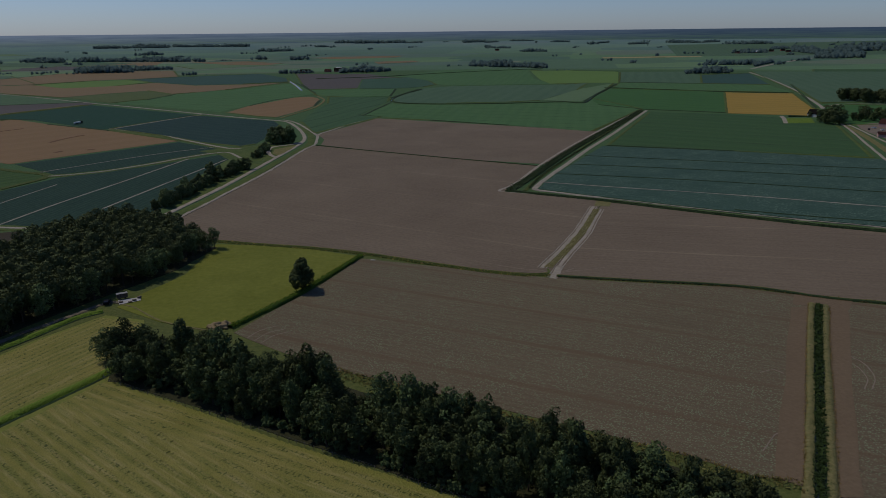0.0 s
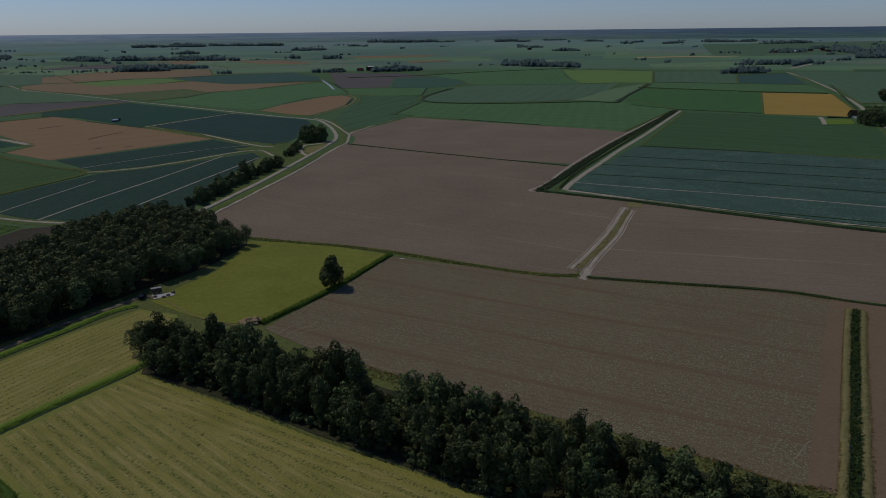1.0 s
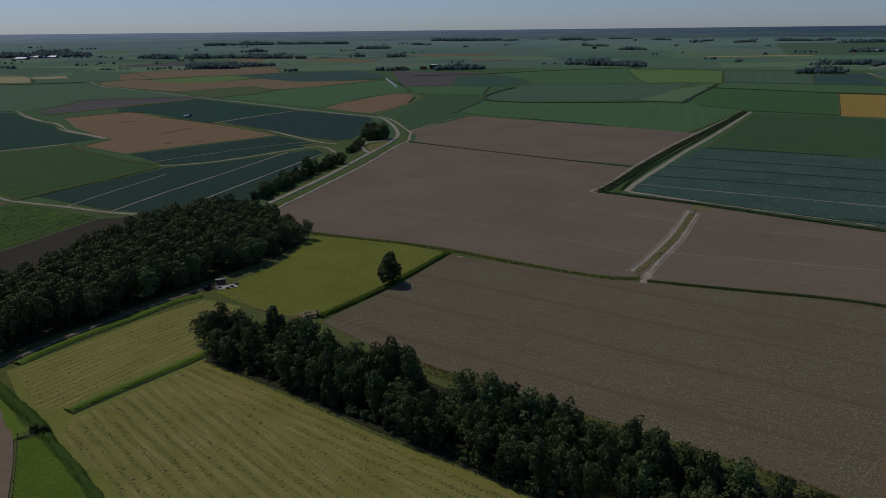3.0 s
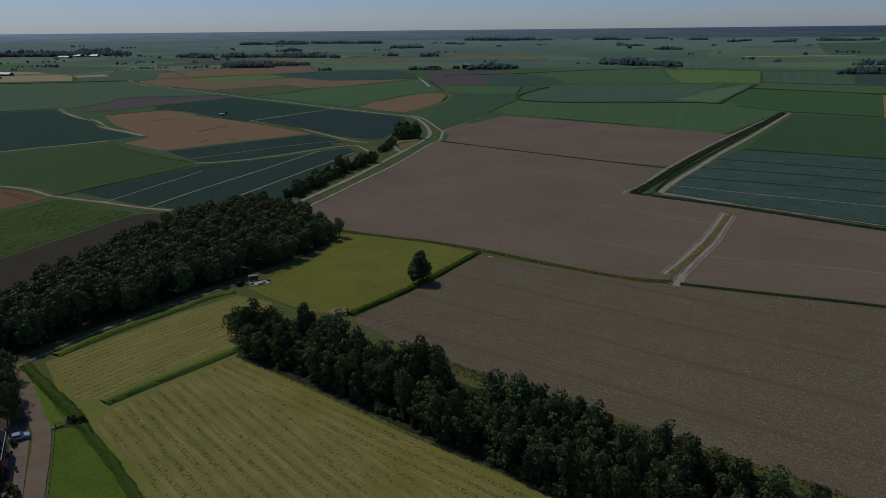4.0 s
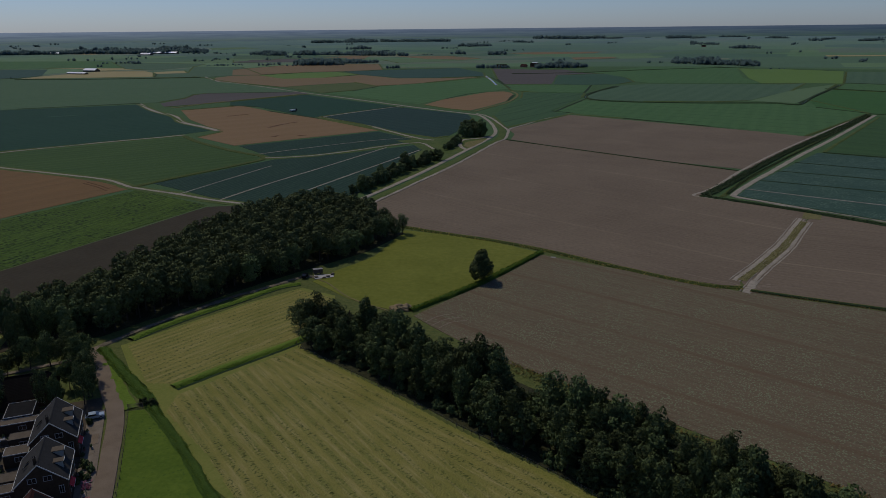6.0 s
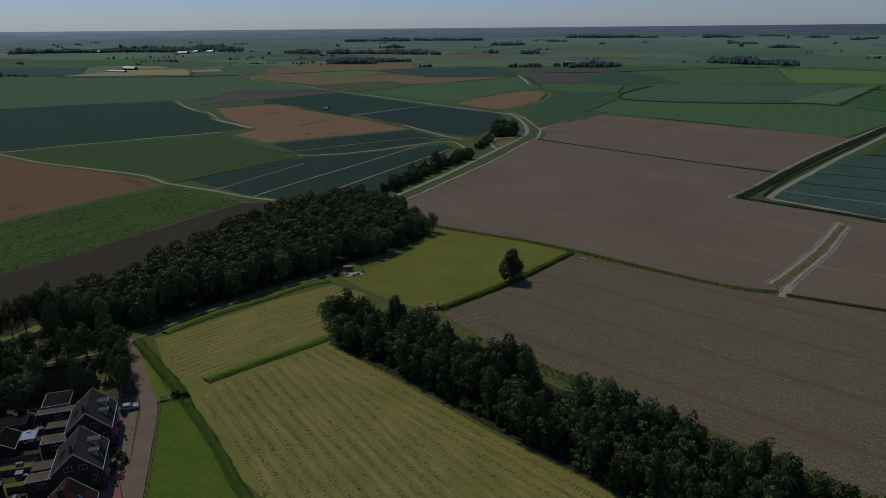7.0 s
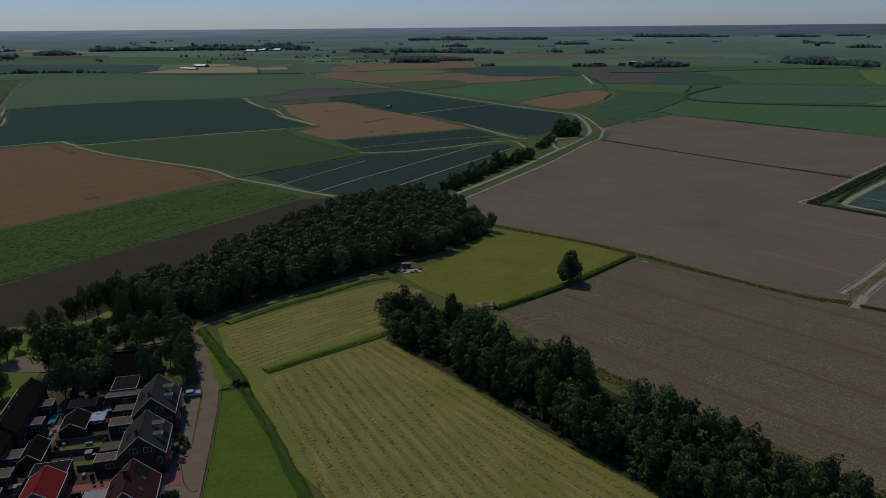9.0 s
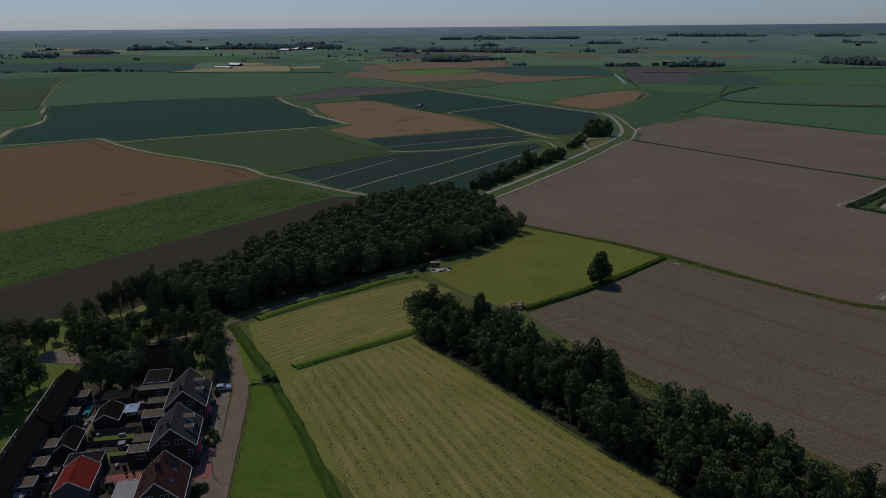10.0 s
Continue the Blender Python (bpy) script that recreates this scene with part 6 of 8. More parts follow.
def house(x, y, w, l, label, roof_mat, dormers=True):
    ob = base("house", label, "house", spot(x, y), "village houses")
    gable_parts(ob, w, l, 5.0, 9.0, roof_mat, M_BRICK)
    hl, hw = l / 2, w / 2
    if dormers:
        dormer(ob, hw - 2.9, hw - 0.9, 1.8, 1.5, 5.6, 7.75)
        dormer(ob, hw - 2.4, hw - 0.7, -1.5, 1.25, 5.4, 7.2)
        chimney(ob, -0.5, -hl + 1.2, 8.0, 9.9, 0.25)
        aw = part("awning", prism([(hw, 2.9), (hw + 0.7, 2.3), (hw + 0.7, 2.2), (hw, 2.8)], -hl + 1.2, -hl + 4.2), M_RED, ob, "red striped awning")
        part("bar", bevelled(hw + 0.66, hw + 0.74, -hl + 1.2, -hl + 4.2, 2.12, 2.22, 0.02), M_WHITE, aw)
        for o in (-1.8, -0.6):
            part("skylight", prism([(-2.9 + o * 0.2, 6.62), (-2.2 + o * 0.2, 7.25), (-2.2 + o * 0.2, 7.36), (-2.9 + o * 0.2, 6.73)], o, o + 0.6), M_GLASS, ob)
    for o in (-1.3, 1.3):
        window(ob, o, -hl, 5.3, 1.5, 1.1, "-y")
    window(ob, -hw + 1.6, -hl, 1.0, 1.8, 1.4, "-y")
    window(ob, hw - 1.1, -hl, 2.2, 0.9, 1.7, "-y")
    for o in (-hl + 2.5, 0.6, hl - 1.5):
        window(ob, hw, o, 0.9, 1.6, 1.5, "+x")
        window(ob, -hw, o, 3.1, 1.4, 1.1, "-x")
    part("door", bevelled(hw, hw + 0.08, -0.9, 0.1, 0.05, 2.15, 0.02), M_WOOD, ob, "dark wooden front door")
    return ob


def flat_building(name, label, x0, x1, y0, y1, h, roof_mat, wall_mat=None, rim=True, door="-y", category="shed", group="flat-roofed outbuildings"):
    ob = base(name, label, category, spot((x0 + x1) / 2, (y0 + y1) / 2), group)
    w, l = (x1 - x0) / 2, (y1 - y0) / 2
    part("wall", bevelled(-w, w, -l, l, 0, h, 0.03), wall_mat or M_BRICK, ob)
    part("roof", box(-w + 0.05, w - 0.05, -l + 0.05, l - 0.05, h, h + 0.08), roof_mat, ob)
    for a in ((-w - 0.04, w + 0.04, -l - 0.04, -l + 0.05), (-w - 0.04, w + 0.04, l - 0.05, l + 0.04), (-w - 0.04, -w + 0.05, -l + 0.05, l - 0.05), (w - 0.05, w + 0.04, -l + 0.05, l - 0.05)):
        part("roof_edge", box(*a, h - 0.06, h + 0.14), M_TRIM if rim else M_GREYWALL, ob, "white roof edge" if rim else "grey roof edge")
    window(ob, w * 0.2, -l, h - 1.7, min(1.6, w), 1.1, door)
    return ob


def shed(label, x0, x1, y0, y1, eave, ridge, roof_mat, wall_mat, group="gabled sheds"):
    ob = base("shed", label, "shed", spot((x0 + x1) / 2, (y0 + y1) / 2), group)
    gable_parts(ob, x1 - x0, y1 - y0, eave, ridge, roof_mat, wall_mat, True, 0.15, 0.1)
    return ob


def slab(name, label, x0, x1, y0, y1, mat, z=0.2, category="paving", turn=0.0):
    ob = new(name)
    me = bpy.data.meshes.new(name)
    bm = bevelled(-(x1 - x0) / 2, (x1 - x0) / 2, -(y1 - y0) / 2, (y1 - y0) / 2, -0.1, z, 0.02)
    bm.to_mesh(me)
    bm.free()
    me.materials.append(mat)
    bpy.data.objects.remove(ob)
    ob = new(name, me)
    ob.matrix_basis = spot((x0 + x1) / 2, (y0 + y1) / 2, 0, turn)
    return tagged(ob, label, category, kind="structure")


def garden_fence(label, pts, height=1.4, mat=None):
    """Panels between posts, along a line in the village."""
    ob = base("fence", label, "fence", VILLAGE, "garden fences")
    for (xa, ya), (xb, yb) in zip(pts, pts[1:]):
        n = max(1, round(math.hypot(xb - xa, yb - ya) / 1.9))
        turn = math.atan2(yb - ya, xb - xa)
        step = math.hypot(xb - xa, yb - ya) / n
        for i in range(n):
            m = Matrix.LocRotScale((xa + (xb - xa) * i / n, ya + (yb - ya) * i / n, 0), Euler((0, 0, turn)), None)
            for nm, bm in (("post", bevelled(-0.05, 0.05, -0.05, 0.05, 0, height + 0.1, 0.015)), ("panel", bevelled(0.06, step - 0.06, -0.025, 0.025, 0.1, height, 0.01))):
                part(nm, bm, mat or M_WOOD, ob).matrix_basis = m
    return ob


# garden ground, lawns and paving
slab("garden_ground", "dark garden earth and paving between houses", -35, 7.3, -34, 36.5, M_DARKPAVE, 0.12, "ground")
slab("pavement", "pale paved strip beside a lane", 4.6, 8.2, -30, 30, M_PAVE, 0.16, "pavement")
for x0, x1, y0, y1 in ((-19, -10.4, 7.4, 10.1), (-15, -10.6, 0.2, 3.2), (-26, -23.4, -9, -6.2), (-25.8, -23.2, -17, -13.5)):
    slab("lawn", "small bright green garden lawn", x0, x1, y0, y1, M_LAWN, 0.2, "lawn")
slab("paving", "red clinker driveway beside a house", 3.8, 7.6, -10.2, -5.0, M_REDPAVE, 0.2)
slab("paving", "red clinker terrace behind a house", -14, -4.6, -8.6, -5.3, M_REDPAVE, 0.2)
slab("paving", "pale paved terrace beside a gable", -13, -5.0, 20.8, 24.5, M_PAVE, 0.2)
slab("paving", "pale grey terrace with garden furniture", -19, -10.4, 10.3, 11.9, M_PAVE, 0.2)
slab("paving", "sandy path between sheds", -23, -21, 11, 20, M_PAVE, 0.18)
slab("paving", "grey front garden path", 4.6, 7.2, 6.5, 13.8, M_PAVE, 0.2)
slab("paving", "dark parking bay with a pale kerb", 4.8, 7.8, 14.4, 19.0, M_PAVE, 0.2)
slab("paving", "dark asphalt parking bay", 5.0, 7.6, 14.6, 18.8, M_ASPHALT, 0.23)


house(0, 0, 8.8, 10.0, "dark brick house with a grey tiled roof and pale dormers", M_TILE)
house(0.1, 16.2, 8.6, 11.0, "dark brick house with a grey tiled roof and red awning", M_TILE)
red_house = house(0.35, -18.1, 8.4, 9.8, "dark brick house with a dark red tiled roof", M_TILE_RED, False)
chimney(red_house, -0.3, -0.2, 8.4, 10.3, 0.4)
for y, x in ((1.0, 1.9), (-2.4, 1.9), (1.2, -3.0), (-2.0, -3.0)):
    k = 4.0 / 4.2
    s = 1 if x > 0 else -1
    za, zb = 9 - k * abs(x) + 0.18, 9 - k * (abs(x) + 0.7) + 0.18
    part("skylight", prism([(x, za), (x + s * 0.7, zb), (x + s * 0.7, zb + 0.09), (x, za + 0.09)], y, y + 0.9), M_GLASS, red_house, "small roof window")
part("solar_panel", prism([(0.5, 8.7), (2.6, 6.7), (2.6, 6.8), (0.5, 8.8)], 1.9, 4.6), M_BITUMEN, red_house, "dark solar panels")

# rear additions and sheds
flat_building("extension", "flat-roofed brick extension with a white edge", -9.5, -4.7, -2.6, 0.4, 3.0, M_GRAVEL, category="extension")
flat_building("extension", "low flat-roofed brick shed with gravel roof", -9.4, -5.0, 1.9, 5.3, 2.6, M_GRAVEL, rim=False, category="extension")
flat_building("extension", "flat-roofed brick extension with gravel roof", -9.4, -4.7, 11.2, 14.7, 3.0, M_GRAVEL, category="extension")
flat_building("extension", "flat-roofed brick annexe with gravel roof", -9.5, -4.9, 17.5, 20.5, 3.0, M_GRAVEL, rim=False, category="extension")
flat_building("shed", "wide shed with a flat black roof", -12.2, -6.4, 28.2, 35.2, 3.0, M_BITUMEN)
flat_building("garage", "low garage with a grey flat roof", -12.8, -5.2, 25.6, 28.0, 2.6, M_GRAVEL)
flat_building("shed", "black flat-roofed shed with a white edge", -20.7, -13.8, -4.8, -0.4, 3.0, M_BITUMEN)
flat_building("extension", "grey flat-roofed extension with white edge", -8.9, -4.3, -18.4, -12.3, 3.0, M_GREYROOF, category="extension")
flat_building("conservatory", "white-roofed conservatory behind a red-tiled house", -8.7, -4.6, -22.0, -18.6, 2.7, M_WHITE, M_GREYWALL, category="extension")
flat_building("shed", "low dark shed between gardens", -20.4, -14.4, 22.6, 27.0, 2.5, M_BITUMEN, rim=False)
shed("dark-roofed garden shed with white edge boards", -19.8, -14.6, 12.8, 19.3, 2.4, 4.0, M_TILE_OLD, M_BRICK)
shed("dark-roofed narrow shed with white edge boards", -24.6, -20.5, 2.0, 9.3, 2.4, 4.0, M_TILE_OLD, M_BRICK)
shed("bright red-roofed barn with white edge boards", -20.2, -13.8, -13.6, -5.2, 3.0, 5.2, M_SHEET_RED, M_WOOD)
shed("grey-tiled outbuilding under trees", -18.6, -15.0, 37.5, 48.5, 2.6, 4.4, M_TILE, M_BRICK)
farmhouse = base("house", "low dark house with a black hipped roof", "house", spot(-9.0, 42.0), "village houses")
part("wall", bevelled(-5.8, 5.8, -4.6, 4.6, 0, 3.0, 0.03), M_BRICK, farmhouse)
hip = bmesh.new()
hv = [hip.verts.new(p) for p in ((-6.3, -5.1, 2.8), (6.3, -5.1, 2.8), (6.3, 5.1, 2.8), (-6.3, 5.1, 2.8), (-4.6, 0, 6.8), (4.6, 0, 6.8))]
for f in ((0, 1, 5, 4), (1, 2, 5), (2, 3, 4, 5), (3, 0, 4), (3, 2, 1, 0)):
    hip.faces.new([hv[i] for i in f])
part("roof", hip, M_TILE_OLD, farmhouse)
part("ridge", bevelled(-4.7, 4.7, -0.15, 0.15, 6.7, 6.95, 0.04), M_TILE_OLD, farmhouse)
for x in (-3.0, 0.0, 3.0):
    window(farmhouse, x, -4.6, 1.0, 1.4, 1.3, "-y")

# terraced row with flat-roofed rear blocks
for y0, y1, x in ((9.6, 31.0, -29.4), (-34.0, 8.6, -30.1)):
    row = base("terrace", "terraced row with a long brown-black tiled roof", "house", spot(x, (y0 + y1) / 2), "village houses")
    gable_parts(row, 5.6, y1 - y0, 5.0, 7.2, M_TILE_OLD, M_BRICK, False)
    part("gutter", bevelled(-3.22, -3.06, -(y1 - y0) / 2, (y1 - y0) / 2, 4.8, 5.0, 0.02), M_TRIM, row, "pale roof gutter")
    for i in range(int((y1 - y0) / 5.5)):
        yy = -(y1 - y0) / 2 + 2.5 + i * 5.5
        part("roof_vent", bevelled(-0.9, -0.6, yy, yy + 0.3, 6.7, 7.2, 0.05), M_METAL, row, "small pale roof vent")
        window(row, 2.8, yy + 1.5, 1.0, 1.6, 1.3, "+x")
for y in (25.2, 17.0, 4.0, -2.6, -9.3, -16.3):
    x = -25.3 if y > 9 else -25.7
    blk = flat_building("extension", "grey rear extension with a flat gravel roof", x - 1.6, x + 1.6, y - 1.6, y + 1.7, 3.3, M_GRAVEL, M_GREYWALL, category="extension", group="rear extensions")
    part("roof_pipe", bevelled(-1.2, -0.9, -0.2, 0.1, 3.3, 4.0, 0.06), M_RUBBER, blk, "black roof vent pipe")

# garden things
for label, pts in (("weathered wooden fence between back gardens", [(-20, 11.0), (-9.5, 11.0)]), ("weathered wooden fence along a lawn", [(-20, 6.6), (-9.5, 6.0)]),
                   ("weathered wooden fence beside a shed", [(-13.4, -0.2), (-9.8, -0.4)]), ("wooden fence behind a terrace", [(-22.6, -12), (-22.0, -1.0)]),
                   ("wooden fence between terrace gardens", [(-26, -7.8), (-20.6, -7.4)]), ("wooden fence across the gardens", [(-21.5, 21.5), (-10, 21.2)]),
                   ("pale wooden fence beside a terrace", [(-13.4, 24.8), (-13.2, 36)])):
    garden_fence(label, pts)
gz = base("gazebo", "open garden gazebo with a pale blue canopy", "gazebo", spot(-12.8, 18.0))
for sx in (-1, 1):
    for sy in (-1, 1):
        part("post", bevelled(sx * 1.35 - 0.05, sx * 1.35 + 0.05, sy * 1.7 - 0.05, sy * 1.7 + 0.05, 0, 2.2, 0.01), M_METAL, gz)
cp = bmesh.new()
cv = [cp.verts.new(p) for p in ((-1.5, -1.9, 2.2), (1.5, -1.9, 2.2), (1.5, 1.9, 2.2), (-1.5, 1.9, 2.2), (-0.2, -0.2, 3.0), (0.2, -0.2, 3.0), (0.2, 0.2, 3.0), (-0.2, 0.2, 3.0))]
for f in ((0, 1, 5, 4), (1, 2, 6, 5), (2, 3, 7, 6), (3, 0, 4, 7), (4, 5, 6, 7)):
    cp.faces.new([cv[i] for i in f])
canopy = part("canopy", cp, M_BLUE, gz, "pale blue canvas canopy")
part("vent", bevelled(-0.35, 0.35, -0.35, 0.35, 3.0, 3.1, 0.04), M_BLUE, canopy)
pl = base("pool", "small round-cornered garden pool with turquoise water", "pool", spot(-23.4, 22.0))
part("rim", bevelled(-0.8, 0.8, -2.2, 2.2, 0, 0.7, 0.1), M_GREYWALL, pl)
part("water", box(-0.65, 0.65, -2.05, 2.05, 0.7, 0.72), M_POOL, pl, "turquoise pool water")
ps = base("parasol", "pale grey garden parasol", "parasol", spot(-27.2, -11.2))
part("pole", bevelled(-0.03, 0.03, -0.03, 0.03, 0, 2.4, 0.01), M_METAL, ps)
bm = bmesh.new()
bmesh.ops.create_cone(bm, cap_ends=False, segments=8, radius1=1.9, radius2=0.05, depth=0.6, matrix=Matrix.Translation((0, 0, 2.4)))
part("shade", bm, M_CLAD, ps, "pale grey cloth shade")


def garden_seat(x, y, turn):
    ob = base("garden_chair", "dark garden chair on a terrace", "chair", spot(x, y, 0.2, turn), "garden chairs")
    part("seat", bevelled(-0.25, 0.25, -0.25, 0.25, 0.4, 0.46, 0.02), M_RUBBER, ob)
    part("backrest", bevelled(-0.25, 0.25, 0.2, 0.26, 0.46, 0.95, 0.02), M_RUBBER, ob)
    for sx in (-0.2, 0.2):
        for sy in (-0.2, 0.2):
            part("leg", box(sx - 0.02, sx + 0.02, sy - 0.02, sy + 0.02, 0, 0.4), M_METAL, ob)


def garden_table(x, y, w, l, mat, label):
    ob = base("garden_table", label, "table", spot(x, y, 0.2), "garden tables")
    part("tabletop", bevelled(-w / 2, w / 2, -l / 2, l / 2, 0.7, 0.76, 0.02), mat, ob)
    for sx in (-1, 1):
        for sy in (-1, 1):
            part("leg", box(sx * (w / 2 - 0.1) - 0.03, sx * (w / 2 - 0.1) + 0.03, sy * (l / 2 - 0.1) - 0.03, sy * (l / 2 - 0.1) + 0.03, 0, 0.7), M_METAL, ob)


garden_table(-16.5, 11.3, 1.6, 0.9, M_GREYWALL, "pale garden table on a terrace")
garden_table(-12.8, 18.2, 1.5, 0.9, M_WHITE, "white garden table under a gazebo")
garden_table(-12.0, 11.4, 1.4, 0.8, M_WHITE, "white garden table beside a fence")
for x, y, t in ((-17.6, 11.2, 90), (-15.4, 11.3, -90), (-13.7, 18.2, 90), (-11.9, 18.2, -90), (-13.1, 11.4, 90), (-7.5, -6.5, 30), (-9.0, -6.2, 200)):
    garden_seat(x, y, t)


def car(m, label, paint, group="parked cars"):
    ob = base("car", label, "car", m, group)
    bm = prism([(-2.0, 0.35), (2.0, 0.35), (2.05, 0.75), (1.85, 0.92), (1.0, 1.0), (0.35, 1.42), (-1.2, 1.47), (-1.85, 1.05), (-2.02, 0.8)], -0.82, 0.82)
    bmesh.ops.bevel(bm, geom=bm.edges[:], offset=0.07, segments=2, affect="EDGES")
    part("body", bm, paint, ob)
    part("windscreen", prism([(0.98, 1.04), (0.36, 1.43), (0.32, 1.41), (0.94, 1.0)], -0.68, 0.68), M_GLASS, ob)
    part("rear_window", prism([(-1.84, 1.1), (-1.28, 1.47), (-1.24, 1.43), (-1.8, 1.06)], -0.66, 0.66), M_GLASS, ob)
    for s in (-1, 1):
        part("side_window", prism([(0.75, 1.02), (0.28, 1.36), (-1.1, 1.4), (-1.5, 1.04)], *sorted((s * 0.8, s * 0.832))), M_GLASS, ob)
        part("headlight", bevelled(1.9, 2.06, *sorted((s * 0.45, s * 0.72)), 0.68, 0.82, 0.03), M_WHITE, ob)
        for x in (-1.3, 1.25):
            bm = bmesh.new()
            bmesh.ops.create_cone(bm, cap_ends=True, segments=16, radius1=0.32, radius2=0.32, depth=0.2, matrix=Matrix.Translation((x, s * 0.75, 0.32)) @ Matrix.Rotation(radians(90), 4, "X"))
            wheel = part("wheel", bm, M_RUBBER, ob)
            bm = bmesh.new()
            bmesh.ops.create_cone(bm, cap_ends=True, segments=12, radius1=0.2, radius2=0.2, depth=0.22, matrix=Matrix.Translation((x, s * 0.75, 0.32)) @ Matrix.Rotation(radians(90), 4, "X"))
            part("rim", bm, M_METAL, wheel)
    return ob


car(spot(6.2, 26.4, 0.16, 4), "pale blue hatchback parked under a tree", M_CARPAINT)
lamp = base("street_lamp", "thin grey street lamp beside a lane", "street lamp", spot(7.9, -9.4))
bm = bmesh.new()
bmesh.ops.create_cone(bm, cap_ends=True, segments=8, radius1=0.09, radius2=0.05, depth=6, matrix=Matrix.Translation((0, 0, 3)))
part("pole", bm, M_METAL, lamp)
part("arm", bevelled(0, 1.0, -0.04, 0.04, 5.9, 6.0, 0.01), M_METAL, lamp)
part("lantern", bevelled(0.7, 1.4, -0.14, 0.14, 5.8, 5.98, 0.04), M_GREYWALL, lamp)



def bin_thing(x, y, mat, label):
    ob = base("wheelie_bin", label, "bin", spot(x, y, 0.2, 10 * x), "wheelie bins")
    part("body", prism([(-0.26, 0.08), (0.26, 0.08), (0.32, 0.95), (-0.32, 0.95)], -0.3, 0.3), mat, ob)
    part("lid", bevelled(-0.35, 0.35, -0.33, 0.33, 0.95, 1.05, 0.03), M_RUBBER, ob)


def pot_plant(x, y, s):
    ob = base("plant_pot", "terracotta plant pot with a small green plant", "plant pot", spot(x, y, 0.2), "plant pots")
    bm = bmesh.new()
    bmesh.ops.create_cone(bm, cap_ends=True, segments=10, radius1=0.22 * s, radius2=0.3 * s, depth=0.45 * s, matrix=Matrix.Translation((0, 0, 0.22 * s)))
    part("pot", bm, M_REDPAVE, ob)
    part("plant", quads_mesh("plant", crown_quads(np.random.default_rng(int(abs(x * 10))), 1.1 * s, 0.4 * s, 0.4 * s, 60, 0.25 * s, 5)[0], M_LEAF), None, ob)


bin_thing(-4.0, -7.6, M_BITUMEN, "black wheelie bin beside a red terrace")
bin_thing(-4.2, -8.6, M_GREYWALL, "grey wheelie bin beside a red terrace")
bin_thing(-9.9, -3.6, M_BITUMEN, "black wheelie bin behind an extension")
for x, y, s in ((-12.6, -9.4, 0.9), (-11.4, -9.6, 1.0), (-10.0, -9.2, 0.9), (-9.2, -10.2, 0.8), (-18.2, 10.9, 0.9), (-10.9, 11.3, 0.8), (-22.0, 13.6, 0.9), (5.0, 8.2, 0.8), (5.2, 12.6, 0.9), (-7.0, 22.4, 1.0), (-8.4, 22.8, 0.9)):
    pot_plant(x, y, s)
for x0, x1, y0, y1, h, label in ((-15.8, -13.6, 21.8, 22.4, 0.9, "low wooden firewood store beside a fence"), (-12.9, -11.6, 4.2, 5.6, 1.1, "low wooden garden chest on a lawn edge"), (-24.2, -22.8, -5.4, -4.2, 1.4, "small wooden garden hutch beside a fence")):
    hutch = base("garden_box", label, "garden box", spot((x0 + x1) / 2, (y0 + y1) / 2, 0.15), "garden boxes")
    part("box", bevelled(-(x1 - x0) / 2, (x1 - x0) / 2, -(y1 - y0) / 2, (y1 - y0) / 2, 0, h, 0.03), M_WOOD, hutch)
    part("lid", bevelled(-(x1 - x0) / 2 - 0.06, (x1 - x0) / 2 + 0.06, -(y1 - y0) / 2 - 0.06, (y1 - y0) / 2 + 0.06, h, h + 0.07, 0.02), M_GREYROOF, hutch)

# front gardens
for x, y, s in ((6.0, 5.6, 0.55), (7.2, 3.6, 0.5), (5.6, 2.2, 0.45), (5.0, 0.4, 0.4), (6.6, 1.2, 0.4), (5.3, 7.4, 0.4), (5.4, -14.2, 0.55), (6.6, -14.0, 0.5), (5.6, -16.4, 0.45), (5.0, 10.4, 0.3), (5.2, 24.0, 0.45), (17.2, 28.6, 0.55), (18.8, 27.4, 0.6), (16.2, 29.6, 0.45), (-22.2, 12.0, 0.4), (-19.6, 8.8, 0.35), (-9.7, 9.0, 0.4), (-21.4, 3.0, 0.4), (-12.5, -10.6, 0.35), (-10.8, -11.0, 0.3), (-24.6, -3.0, 0.35), (-23.8, 10.6, 0.45), (-10.2, 23.4, 0.35), (-19.5, 29.5, 0.6), (-17.2, 32.5, 0.7), (-21.5, 33.5, 0.8)):
    w = VILLAGE @ Vector((x, y, 0))
    plant(SHRUB[int(abs(x * 10)) % 3], w.x, w.y, s, x, label="rounded green garden shrub")
flowers = [VILLAGE @ Vector((x, y, 0)) for x, y in ((6.0 + 1.3 * rng.random(), -2.4 + 2.2 * rng.random()) for _ in range(45))]
tufts("flowers", "pink flowering border in a front garden", [(p.x, p.y, 0.8) for p in flowers], M_FLOWER, 0.4, 0.7, 31)


def field_fence(label, pts, gap=2.5, height=1.15, wires=(0.45, 0.8, 1.1), group="field fences"):
    """Wooden posts with thin wires."""
    ob = base("fence", label, "fence", None, group)
    post = mesh_of("post", *post_shape(height), M_WOOD)
    line = smooth_line(pts, gap)
    for q in line:
        p = part("post", post, None, ob)
        p.matrix_basis = pose(q.x, q.y, 0.0, rng.uniform(-4, 4), rng.uniform(-4, 4), rng.uniform(0, 90))
    for h in wires:
        v, f = [], []
        for q in line:
            v += [(q.x, q.y, h), (q.x, q.y, h + 0.025)]
        for i in range(len(line) - 1):
            f.append((2 * i, 2 * i + 2, 2 * i + 3, 2 * i + 1))
        part("wire", mesh_of("wire", v, f, M_METAL), None, ob)
    return ob


